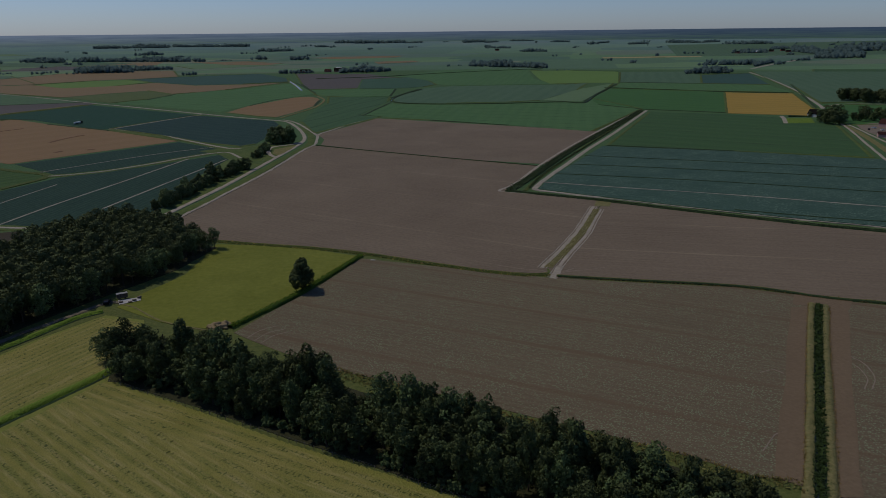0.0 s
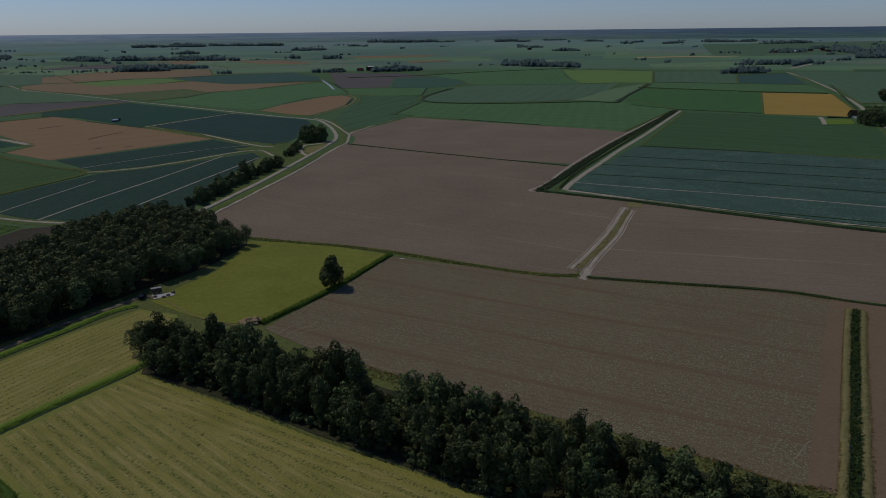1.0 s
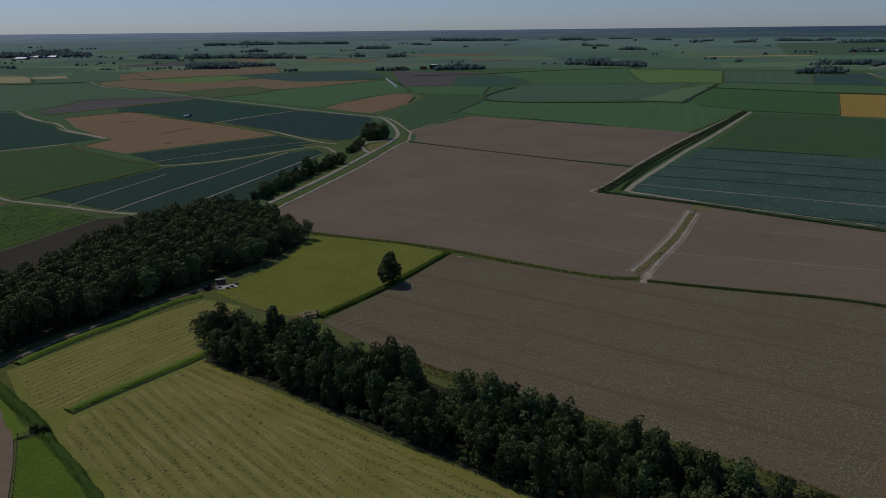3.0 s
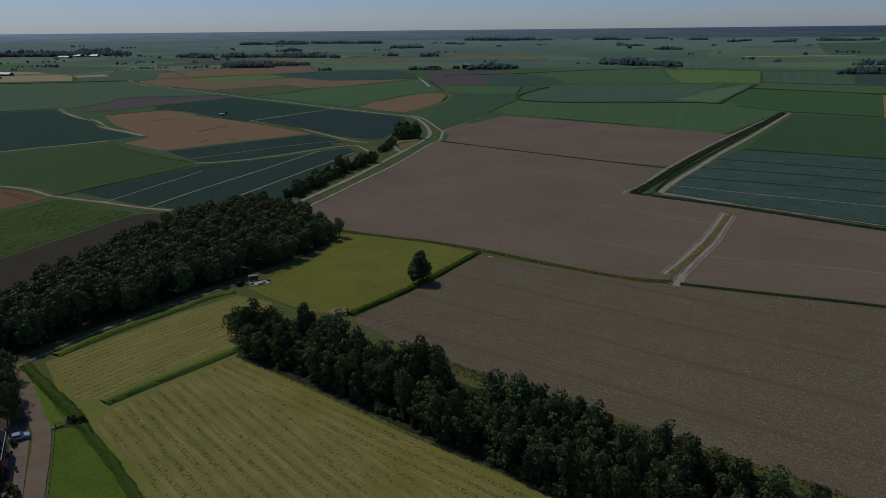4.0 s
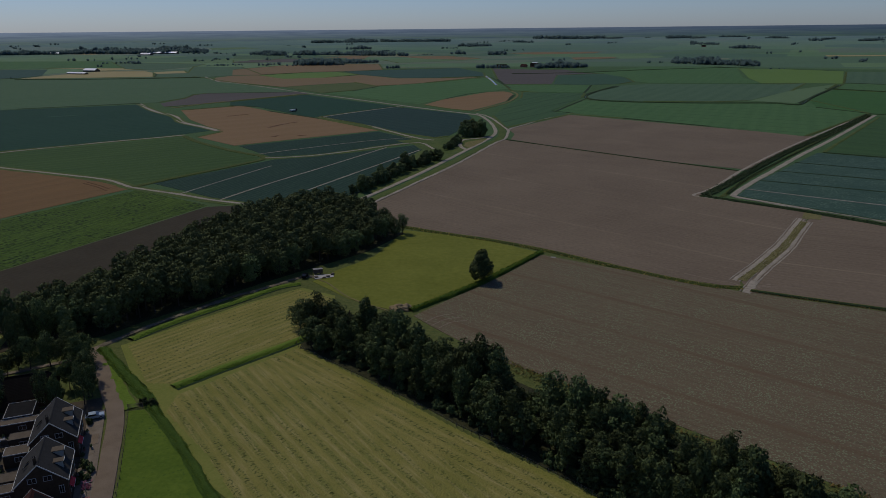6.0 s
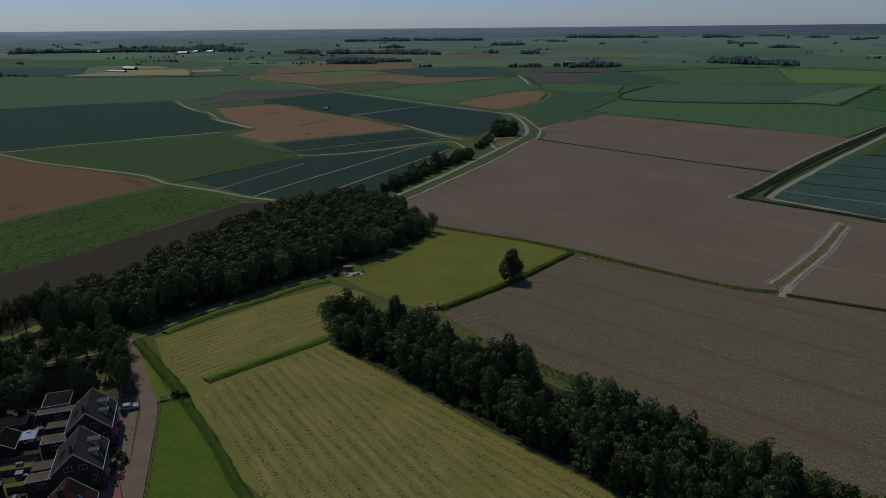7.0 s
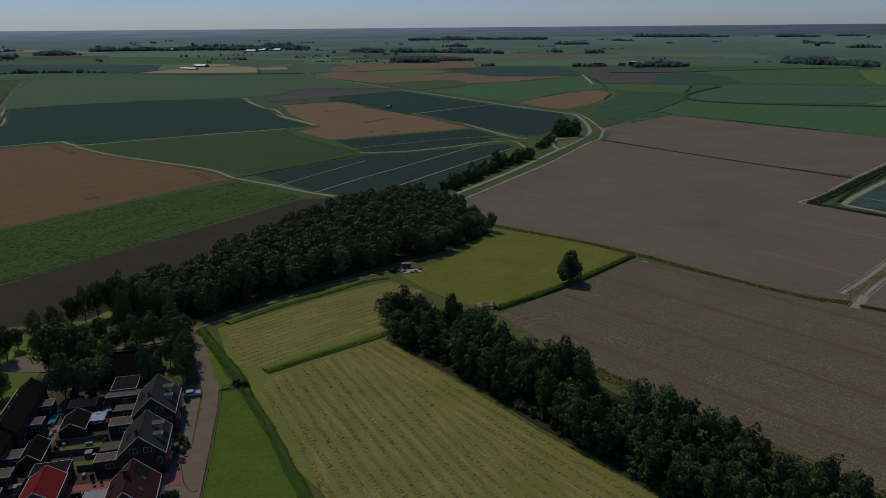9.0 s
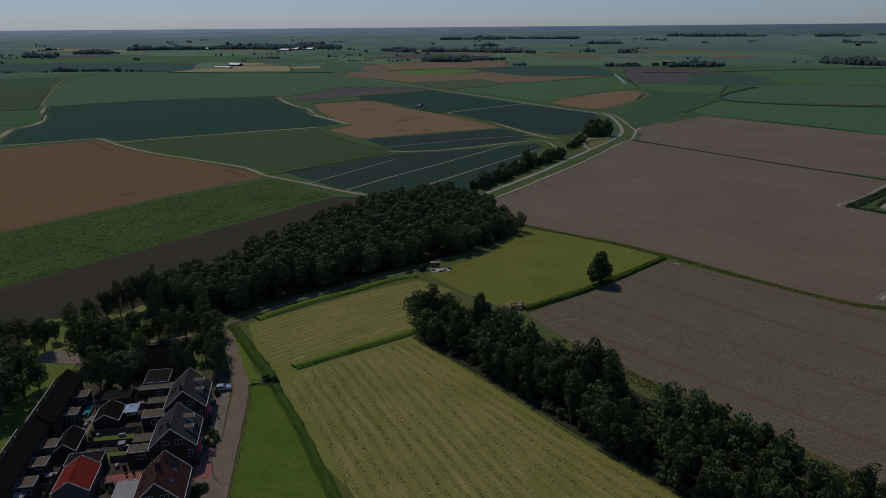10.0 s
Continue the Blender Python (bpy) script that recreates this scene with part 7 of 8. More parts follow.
def post_shape(h, r=0.07):
    v = [(math.cos(a) * r, math.sin(a) * r, z) for z in (-0.2, h) for a in (0.4, 1.97, 3.54, 5.11)] + [(0, 0, h + 0.05)]
    return v, [(0, 1, 5, 4), (1, 2, 6, 5), (2, 3, 7, 6), (3, 0, 4, 7), (4, 5, 8), (5, 6, 8), (6, 7, 8), (7, 4, 8)]


field_fence("weathered post and wire fence along a copse", [(-49.5, 186.5), (-50.5, 181.5), (-46.7, 177.4), (-33.5, 165.5), (-18.1, 152.3), (-4.0, 139.6), (16.9, 121.0), (40.0, 100.0)])
field_fence("weathered post fence between lane and paddock", [(-81.1, 143.7), (-77.4, 134.9), (-73.6, 125.6), (-70.7, 118.3), (-67.6, 110.2), (-64.8, 102.8), (-62.3, 96.3)], 2.2, 1.0, (0.7,))
gate = base("gate", "weathered wooden field gate beside a bush", "gate", VILLAGE @ pose(13.2, 28.2, 0, 0, 0, -8))
for x in (0.0, 3.2):
    part("post", bevelled(x - 0.08, x + 0.08, -0.08, 0.08, 0, 1.4, 0.02), M_WOOD, gate)
for z in (0.35, 0.65, 0.95, 1.2):
    part("rail", bevelled(0.08, 3.12, -0.03, 0.03, z, z + 0.09, 0.01), M_WOOD, gate)

# small garden things
def storage_box(x, y, turn, w, mat, label):
    ob = base("storage_box", label, "box", spot(x, y, 0.2, turn), "garden boxes")
    part("body", bevelled(-w / 2, w / 2, -0.3, 0.3, 0, 0.55, 0.03), mat, ob)
    part("lid", bevelled(-w / 2 - 0.04, w / 2 + 0.04, -0.34, 0.34, 0.55, 0.62, 0.02), M_GREYROOF, ob, "pale lid")


def wheeled_bin(x, y, turn):
    ob = base("wheeled_bin", "dark grey wheeled bin beside a garden wall", "bin", spot(x, y, 0.15, turn), "wheeled bins")
    part("body", prism([(-0.25, 0.1), (0.25, 0.1), (0.3, 1.0), (-0.3, 1.0)], -0.3, 0.3), M_RUBBER, ob)
    part("lid", bevelled(-0.33, 0.33, -0.33, 0.33, 1.0, 1.06, 0.02), M_GREYWALL, ob)
    for s in (-0.22, 0.22):
        part("wheel", bevelled(-0.32, -0.12, s - 0.04, s + 0.04, 0, 0.2, 0.03), M_RUBBER, ob)


def stone_planter(x, y, r, seed):
    ob = base("planter", "pale stone planter with green leaves", "planter", spot(x, y, 0.15), "garden planters")
    bm = bmesh.new()
    bmesh.ops.create_cone(bm, cap_ends=True, segments=12, radius1=r * 0.75, radius2=r, depth=0.5, matrix=Matrix.Translation((0, 0, 0.25)))
    part("pot", bm, M_CONCRETE, ob)
    part("leaves", quads_mesh("leaves", crown_quads(np.random.default_rng(seed), 1.2, r * 1.3, 0.45, 90, 0.22, 6)[0], M_LEAF), None, ob)


for x, y, t, w, mat, label in ((-22.4, 13.2, 10, 1.2, M_WHITE, "white garden storage box beside a shed"), (-22.2, 15.4, 80, 1.0, M_CLAD, "pale garden storage box on a path"), (-22.0, 17.2, 20, 0.8, M_WHITE, "white garden storage box on a path"), (-13.2, 9.4, 0, 1.3, M_GREYROOF, "grey garden storage box on a lawn"), (-18.4, 10.6, 90, 1.0, M_CLAD, "pale garden storage box on a terrace"), (-11.4, 4.4, 15, 1.2, M_WOOD, "wooden garden storage box beside a fence"), (-22.8, -3.2, 0, 1.2, M_CLAD, "pale garden storage box behind a shed"), (-11.6, -2.6, 90, 1.0, M_GREYROOF, "grey garden storage box beside a wall"), (-23.4, 26.4, 30, 1.2, M_WHITE, "white garden storage box beside a pool"), (-12.0, 23.0, 0, 1.4, M_CLAD, "pale garden storage box on paving"), (-8.2, 22.6, 80, 1.2, M_WOOD, "wooden garden storage box on paving"), (-23.8, -12.6, 0, 1.0, M_WHITE, "white garden storage box on a lawn")):
    storage_box(x, y, t, w, mat, label)
for x, y, t in ((-10.2, 0.8, 0), (-10.2, 1.5, 5), (-10.0, 15.4, 0), (-10.0, 16.2, -4), (-11.0, -9.2, 90), (-12.0, -9.2, 95), (-21.4, 0.4, 10), (-13.2, 21.9, 0)):
    wheeled_bin(x, y, t)
for i, (x, y, r) in enumerate(((-19.2, 12.2, 0.3), (-13.0, 12.3, 0.25), (-10.6, 10.6, 0.3), (-15.6, 4.6, 0.35), (-12.2, 4.0, 0.3), (-23.0, 19.6, 0.35), (-22.0, 24.2, 0.3), (-14.4, -9.6, 0.35), (-6.2, -9.4, 0.3), (-22.9, -6.0, 0.35), (-11.8, 24.2, 0.3), (-6.4, 23.8, 0.35), (5.4, 7.4, 0.35), (6.6, 12.8, 0.3), (5.2, 19.8, 0.35), (6.4, -4.4, 0.35))):
    stone_planter(x, y, r, 900 + i)

# trees round the village
VTREE = [tree_kind("tree", "broad leafy tree beside village houses", 110 + i, h, r, b, 2900, 0.44, k, M_LEAF, "village trees", 0.12, 0.36, 0.22) for i, (h, r, b, k) in enumerate(((10.5, 3.9, 1.5, 60), (9.0, 3.3, 1.2, 52), (11.5, 4.6, 1.6, 70)))]
VSIZE = (3.9, 3.3, 4.6)


def village_trees(rows, seed):
    """Trees (x, y, half width, height) of three crown shapes in turn."""
    for i, (x, y, r, h) in enumerate(rows, seed):
        k = 0.8 * r / VSIZE[i % 3]
        plant(VTREE[i % 3], x, y, k, 2.4 * i, h / VTREE[i % 3]["height"] / k)


village_trees([(-131.0, 146.5, 4.8, 14.4), (-122.4, 147.2, 5.0, 14.2), (-129.1, 149.9, 5.5, 14.3), (-127.2, 143.9, 4.0, 11.3), (-118.2, 144.1, 3.1, 11.2), (-147.8, 162.8, 3.3, 9.2), (-146.7, 168.9, 3.1, 9.1), (-144.5, 174.2, 3.3, 10.0), (-142.7, 177.7, 3.7, 11.2), (-140.9, 181.4, 4.1, 12.1), (-137.8, 184.4, 3.8, 12.9), (-122.8, 168.7, 3.6, 15.0), (-135.4, 184.8, 4.1, 14.8), (-123.6, 174.8, 3.5, 15.4), (-122.2, 179.6, 3.9, 14.2)], 0)
village_trees([(-121.2, 184.4, 3.6, 12.2), (-146.8, 150.6, 4.0, 10.8), (-155.9, 151.7, 5.0, 8.9), (-161.5, 152.1, 4.6, 8.0), (-148.6, 157.0, 2.7, 7.0), (-153.5, 154.5, 3.2, 6.9), (-133.7, 128.3, 6.6, 13.8), (-132.0, 119.7, 6.8, 14.3), (-142.2, 133.0, 5.7, 12.4), (-132.4, 132.0, 3.5, 7.7), (-142.6, 127.0, 7.2, 15.1), (-111.9, 174.2, 3.4, 10.8), (-103.9, 163.8, 3.7, 10.3), (-96.9, 154.4, 3.5, 10.5), (-93.1, 146.7, 3.3, 10.7)], 15)
village_trees([(-93.4, 150.8, 2.3, 7.9), (-101.0, 154.3, 2.8, 8.2), (-101.3, 144.4, 2.9, 10.4), (-98.2, 144.4, 2.4, 9.4), (-121.0, 160.3, 2.8, 6.9), (-117.6, 164.9, 3.5, 9.4), (-113.2, 166.6, 3.9, 10.1), (-120.0, 163.6, 2.9, 7.7), (-108.8, 165.1, 3.0, 8.7), (-123.5, 153.9, 3.3, 8.9), (-127.7, 163.6, 3.4, 8.8), (-117.1, 151.0, 2.9, 8.2), (-117.4, 135.0, 4.6, 12.0), (-112.3, 136.7, 4.1, 10.4), (-111.7, 142.3, 3.2, 8.2), (-132.4, 111.1, 6.7, 15.2), (-104.5, 168.3, 3.6, 9.4), (-98.1, 158.4, 3.5, 9.3), (-107.9, 169.2, 3.7, 9.8), (-94.2, 150.6, 3.3, 9.5)], 30)
slab("lawn", "olive-green village lawn among trees", -44, -33.5, 5, 52, M_LAWN, 0.16, "lawn")
slab("lawn", "olive-green lawn below a tree row", -52, -22, 57, 84, M_LAWN, 0.14, "lawn")
field("pale grey paved village square", [(-147.1, 148.4), (-143.0, 152.5), (-134.0, 150.7), (-130.8, 146.5), (-136.7, 145.0), (-143.6, 145.3)], M_PAVE, 0.26, "paving", "paving", 0.4)
field("olive grass slope below a tree row", [(-149.5, 154.6), (-147.1, 162.1), (-145.3, 169.6), (-141.4, 187.6), (-135.9, 182.8), (-132.7, 170.8), (-137.9, 160.0), (-145.8, 149.4)], M_HAYEDGE, 0.2, "lawn", "lawn", 0.6)
slab("path", "pale grey path between trees", -22, -2, 59.8, 61.4, M_PAVE, 0.24, "path", 10)

# ---- beside the meadow ----
stack = base("hay_heap", "brown heap of old hay beside a meadow", "hay heap", pose(-23.5, 209.2, 0))
bm = bmesh.new()
bmesh.ops.create_icosphere(bm, subdivisions=4, radius=1.0)
for v in bm.verts:
    k = 1 + 0.35 * noise.noise(v.co * 2.0) + 0.15 * noise.noise(v.co * 6.0)
    v.co = Vector((v.co.x * 3.6 * k, v.co.y * 2.4 * k, max(-0.1, v.co.z * 1.7 * k)))
part("heap", bm, plain_mat("old_hay", (0.17, 0.125, 0.065), (0.3, 0.225, 0.125), 1.2, 0.95, 0.1, 0.9, fine=5), stack)
YARD = pose(-54.9, 240, 0, 0, 0, 20)
yard_slab = new("yard", mesh_of("yard", [(-3.4, -2.6, 0.26), (3.4, -2.4, 0.26), (3.8, 0.9, 0.26), (-3.2, 1.8, 0.26)], [(0, 1, 2, 3)], M_CONCRETE))
yard_slab.matrix_basis = YARD
tagged(yard_slab, "pale concrete yard at a meadow corner", "paving", kind="structure")
cabin = base("trailer", "small pale trailer cabin beside a wood", "trailer", YARD @ pose(-1.5, 3.0, 0.26) @ Matrix.Diagonal((0.7, 0.7, 0.7, 1)))
part("body", bevelled(-2.4, 2.4, -1.1, 1.1, 0.5, 2.6, 0.08), M_GREYWALL, cabin)
part("roof", bevelled(-2.5, 2.5, -1.2, 1.2, 2.6, 2.75, 0.05), M_GREYROOF, cabin, "pale trailer roof")
part("pane", box(-1.0, 1.0, -1.13, -1.08, 1.4, 2.2), M_GLASS, cabin)
for x in (-1.2, 1.2):
    for y in (-1.0, 1.0):
        bm = bmesh.new()
        bmesh.ops.create_cone(bm, cap_ends=True, segments=14, radius1=0.35, radius2=0.35, depth=0.2, matrix=Matrix.Translation((x, y, 0.35)) @ Matrix.Rotation(radians(90), 4, "X"))
        part("wheel", bm, M_RUBBER, cabin)
car(YARD @ pose(-6.5, 0.8, 0.2, 0, 0, 70), "dark car parked beside a wood", M_BITUMEN)
for x, y, t, h in ((1.5, -1.5, 10, 0.5), (3.4, 0.2, 40, 0.7), (0.0, -2.2, -15, 0.35), (-2.6, -1.0, 5, 0.6)):
    pb = base("pallet_stack", "stack of weathered wooden pallets on concrete", "pallets", YARD @ pose(x, y, 0.26, 0, 0, t), "pallet stacks")
    for i in range(int(h / 0.16)):
        part("pallet", bevelled(-0.6, 0.6, -0.4, 0.4, i * 0.16, i * 0.16 + 0.13, 0.01), M_WOOD, pb)
truck = base("farm_trailer", "white farm trailer standing in a field", "trailer", pose(-202.7, 786.6, 0.2, 0, 0, 62))
part("body", bevelled(-3.6, 3.6, -1.4, 1.4, 1.2, 2.3, 0.15), M_WHITE, truck)
part("chassis", bevelled(-4, 4, -1.1, 1.1, 0.7, 1.2, 0.05), M_GREYROOF, truck)
for x in (-2.6, -1.2, 2.6):
    for y in (-1.2, 1.2):
        bm = bmesh.new()
        bmesh.ops.create_cone(bm, cap_ends=True, segments=14, radius1=0.6, radius2=0.6, depth=0.35, matrix=Matrix.Translation((x, y, 0.6)) @ Matrix.Rotation(radians(90), 4, "X"))
        part("wheel", bm, M_RUBBER, truck)
part("tractor_cab", bevelled(4.4, 6.6, -1.0, 1.0, 0.6, 2.8, 0.2), M_BITUMEN, truck, "dark tractor cab")

# ---- trees along the lane behind the wood ----
LANE_TREES = [tree_kind("tree", "bushy dark tree beside a farm road", 130 + i, h, r, b, 2300, 0.62, k, M_LEAF_W, "farm road trees", 0.1, 0.4, 0.16) for i, (h, r, b, k) in enumerate(((9.5, 3.4, 0.3, 40), (8.0, 3.8, 0.2, 44)))]
for x, y, s in spots_along([(-66.7, 374.2), (-59.1, 395.0), (-48.3, 428.9), (-38.4, 453.4), (-27.1, 482.5)], 6.0, 0.42, 41, 0.5, 1.15):
    plant(LANE_TREES[int(s * 100) % 2], x, y, s, s * 40, 0.8 + (x * 7.3) % 0.5)
for x, y, s in spots_along([(-66.7, 374.2), (-59.1, 395.0), (-48.3, 428.9), (-38.4, 453.4), (-27.1, 482.5)], 5.0, 0.5, 47, 0.6, 1.1):
    plant(SHRUB[int(s * 100) % 3], x, y, s, s * 40, label="dense low shrub beside a farm road")
for x, y, s in spots_along([(-21.3, 517.4), (-15.7, 539.3), (-11.3, 562.6)], 5.0, 0.4, 43, 0.5, 0.8):
    plant(LANE_TREES[int(s * 100) % 2], x, y, s, s * 40)
for x, y, s in spots_along([(-11, 590), (-1.6, 592), (8, 595)], 9.0, 0.6, 42, 1.1, 1.7):
    plant(LANE_TREES[int(s * 100) % 2], x, y, s, s * 40)


# ---- far groves and farms ----
def lump(seed, fine):
    """One rounded, ragged bough mass, as points and triangles round a unit ball."""
    bm = bmesh.new()
    bmesh.ops.create_icosphere(bm, subdivisions=fine, radius=1.0)
    shift = Vector((seed * 7.1, seed * 3.3, seed * 1.7))
    co = np.array([v.co * (1 + 0.34 * noise.noise(v.co * 1.5 + shift) + 0.34 * noise.noise(v.co * 3.6 + shift)) for v in bm.verts])
    tri = np.array([[v.index for v in f.verts] for f in bm.faces])
    bm.free()
    return co, tri


LUMPS = {fine: [lump(i, fine) for i in range(7)] for fine in (1, 2)}


def crowded(name, label, spots, mat, seed):
    """Many tree crowns (x, y, height, half width), each of several uneven bough masses, in one mesh."""
    r = np.random.default_rng(seed)
    vs, fs, ns, n = [], [], [], 0
    for x, y, h, w, *back in spots:
        for k in range(4 if back else 7):
            co, tri = LUMPS[2 if k == 0 and not back else 1][r.integers(7)]
            a, q = r.uniform(0, math.tau, 2)
            c, s = math.cos(a), math.sin(a)
            if k == 0:
                o, cz, rw, rh = 0.0, h * 0.46, w * 0.8, h * 0.47
            else:
                up = r.uniform(-0.55, 0.95)
                o, cz = w * 0.78 * math.sqrt(1 - up * up), h * (0.46 + 0.44 * up)
                rw = rh = w * r.uniform(0.24, 0.46)
            p = co * [rw, rw, rh]
            p = np.stack([p[:, 0] * c - p[:, 1] * s + x + math.cos(q) * o, p[:, 0] * s + p[:, 1] * c + y + math.sin(q) * o, np.maximum(p[:, 2] + cz, -0.5) + rise(x, y)], 1)
            vs.append(p)
            d = p - [x, y, h * 0.3 + rise(x, y)]
            ns.append(d / np.linalg.norm(d, axis=1)[:, None] + r.normal(0, 0.22, p.shape))
            fs.append(tri + n)
            n += len(p)
    me = bpy.data.meshes.new(name)
    co, tri = np.concatenate(vs).astype(np.float32), np.concatenate(fs).astype(np.int32)
    me.vertices.add(len(co))
    me.vertices.foreach_set("co", co.ravel())
    me.loops.add(tri.size)
    me.loops.foreach_set("vertex_index", tri.ravel())
    me.polygons.add(len(tri))
    me.polygons.foreach_set("loop_start", np.arange(0, tri.size, 3, dtype=np.int32))
    me.materials.append(mat)
    me.update(calc_edges=True)
    me.polygons.foreach_set("use_smooth", np.ones(len(tri), dtype=bool))
    # normals tilted upward so that shaded sides draw paler, as through haze
    swell = np.concatenate(ns) + [0, 0, 0.8]
    me.normals_split_custom_set_from_vertices(swell / np.linalg.norm(swell, axis=1)[:, None])
    return tagged(new(name, me), label, "trees", kind="stuff")


def grove(label, pts, depth, height, seed=1, mat=None):
    """A far wood or tree row: crowns along a line and back from it, uneven in height."""
    r = np.random.default_rng(seed)
    sparse = label.startswith("sparse") or "bush" in label
    gap = height * (0.6 if not sparse else 1.5)
    line = smooth_line(pts, gap)
    spots = []
    for i, q in enumerate(line):
        d = Vector((q.x, q.y)).normalized()
        end = 0.72 + 0.28 * min(1.0, min(i, len(line) - 1 - i) / 3)
        k = 0.0
        while k <= depth:
            if r.random() < (0.84 if not sparse else 0.6):
                tall = height * end * (0.88 + 0.55 * wobble(q.x + k, q.y, 38.0, seed)) * r.uniform(0.58, 1.12)
                spots.append((q.x + d.x * k + r.normal(0, gap * 0.3), q.y + d.y * k + r.normal(0, gap * 0.3), tall, tall * r.uniform(0.46, 0.64), *([1] if k > 45 else [])))
            k += max(gap * 1.3, 16.0 if k < 40 else 42.0)
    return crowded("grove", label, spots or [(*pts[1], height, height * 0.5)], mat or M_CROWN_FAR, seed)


def barn(x, y, w, l, eave, ridge, roof, wall, label, turn=0.0, name="barn", group="far farm buildings"):
    ob = base(name, label, "barn" if name == "barn" else "house", pose(x, y, rise(x, y), 0, 0, turn), group)
    gable_parts(ob, w, l, eave, ridge, roof, wall, False, 0.3, 0.2)
    part("door", bevelled(-w * 0.15, w * 0.15, -l / 2 - 0.1, -l / 2, 0, eave * 0.85, 0.04), M_WOOD, ob)
    for i in range(3):
        part("window", box(w / 2, w / 2 + 0.06, -l / 3 + i * l / 3 - 0.8, -l / 3 + i * l / 3 + 0.8, 1.2, 2.4), M_GLASS, ob)
    return ob


M_SHEET = plain_mat("white_sheet_roof", (0.6, 0.6, 0.6), (0.72, 0.72, 0.72), 0.2, 0.5, 0.4, 0.1)
M_BRICKPALE = plain_mat("pale_red_brick", (0.33, 0.2, 0.17), (0.42, 0.27, 0.23), 0.6, 0.9, 0.2, 0.3)
M_BRICKWHITE = plain_mat("pale_washed_brick", (0.5, 0.46, 0.42), (0.62, 0.58, 0.54), 0.6, 0.9, 0.2, 0.3)
M_BRICKRED = plain_mat("red_brick", (0.22, 0.09, 0.065), (0.3, 0.13, 0.1), 0.6, 0.9, 0.2, 0.3)
grove("dense dark grove beside a far farm", [(-468.4, 1886.2), (-408.9, 1887), (-348.6, 1887.8)], 225, 15, 300)
grove("leafy grove round far farm roofs", [(-365.2, 1980.5), (-319.3, 1990.3), (-272.5, 2000.4)], 100, 12, 301)
grove("long dark grove on a far plain", [(-655, 2632.1), (-559.6, 2621.5), (-463, 2609.2)], 130, 14, 302)
grove("dense long grove on a far plain", [(-463, 2609.2), (-373.1, 2578.1), (-283.6, 2545.2)], 180, 15, 303)
grove("tall far grove behind a longer grove", [(-542.3, 3072.9), (-493.6, 3082.4), (-444.2, 3091.6)], 75, 15, 304)
grove("small far clump of tall trees", [(-266.9, 2538.8), (-252.1, 2533.1), (-237.3, 2527.3)], 105, 16, 305)
grove("low far grove beside a dark crop", [(-819.9, 2642.8), (-781.5, 2632.4), (-742.9, 2621.7)], 0, 9, 306)
grove("rounded far grove beside a dark crop", [(-742.9, 2621.7), (-715.4, 2613.8), (-687.8, 2605.8)], 55, 14, 307)
grove("sparse row of far trees along a field", [(-556.9, 1872.9), (-514.1, 1867.3), (-471.1, 1861.7)], 10, 8, 308)
grove("low far bushes beside a field", [(-607.6, 1822.5), (-599.6, 1819.2), (-591.6, 1815.9)], 0, 3.5, 309)
grove("small far clump of trees beside a curved road", [(-208.5, 1702.5), (-194.8, 1708.4), (-180.9, 1714.4)], 15, 11, 310)
grove("low far bushes along a field", [(-158.2, 1704.8), (-139.1, 1708.7), (-119.8, 1712.5)], 0, 4, 311)
grove("low far bushes on a plain", [(-205.5, 2556.2), (-177.9, 2566.3), (-150, 2576.5)], 35, 5, 312)
grove("small rounded far grove", [(-84.8, 2636.3), (-62.6, 2627.8), (-40.5, 2619.1)], 55, 15, 313)
grove("rounded far grove on a green plain", [(44.6, 2540.6), (72.4, 2551.1), (100.4, 2561.6)], 100, 16, 314)
grove("far grove on a hazy plain", [(-71.4, 3264), (-2.3, 3267.3), (67.5, 3269.8)], 85, 14, 315)
grove("long far wood near the horizon", [(-818.1, 3662.1), (-745.7, 3676.6), (-671.7, 3690.3)], 110, 14, 316)
grove("long far wood near the horizon", [(-656.4, 3687.9), (-578.2, 3700.1), (-498.6, 3711.3)], 175, 14, 317)
grove("long far wood near the horizon", [(-489.4, 3760.5), (-313.1, 3751.8), (-133.6, 3737)], 70, 14, 318)
grove("dark grove beside a far farm", [(2.4, 1684.9), (39.3, 1681.5), (76.4, 1678)], 65, 9, 319)
grove("dense grove beside a dark-roofed far farm", [(138, 1651.5), (192.7, 1666), (249.1, 1680.9)], 80, 15, 320)
grove("long far grove near the horizon", [(311.4, 3947.7), (434.6, 3906.7), (556.6, 3862.8)], 90, 15, 321)
grove("far grove near the horizon", [(556.6, 3862.8), (612.4, 3871.6), (668.6, 3879.9)], 105, 16, 322)
grove("low far grove near the horizon", [(658.7, 3823.3), (707.6, 3833.8), (756.8, 3843.9)], 60, 10, 323)
grove("small low far grove", [(182.4, 3594.4), (214.1, 3584.3), (245.8, 3573.9)], 90, 9, 324)
grove("rounded far grove near the horizon", [(960.1, 3753.8), (1019.3, 3756.8), (1078.9, 3759)], 130, 16, 325)
grove("low far grove near the horizon", [(1063.1, 3704.1), (1102, 3716), (1141.1, 3727.6)], 100, 8, 326)
grove("small clump beside a far house", [(920.2, 3187.3), (938.7, 3178.1), (957.1, 3168.9)], 125, 14, 327)
grove("low far trees beside a house", [(968.6, 3163.1), (992.6, 3151), (1016.5, 3138.7)], 100, 10, 328)
grove("low far grove on a green plain", [(968.1, 2840), (1012.9, 2816.4), (1057.2, 2792.6)], 100, 11, 329)
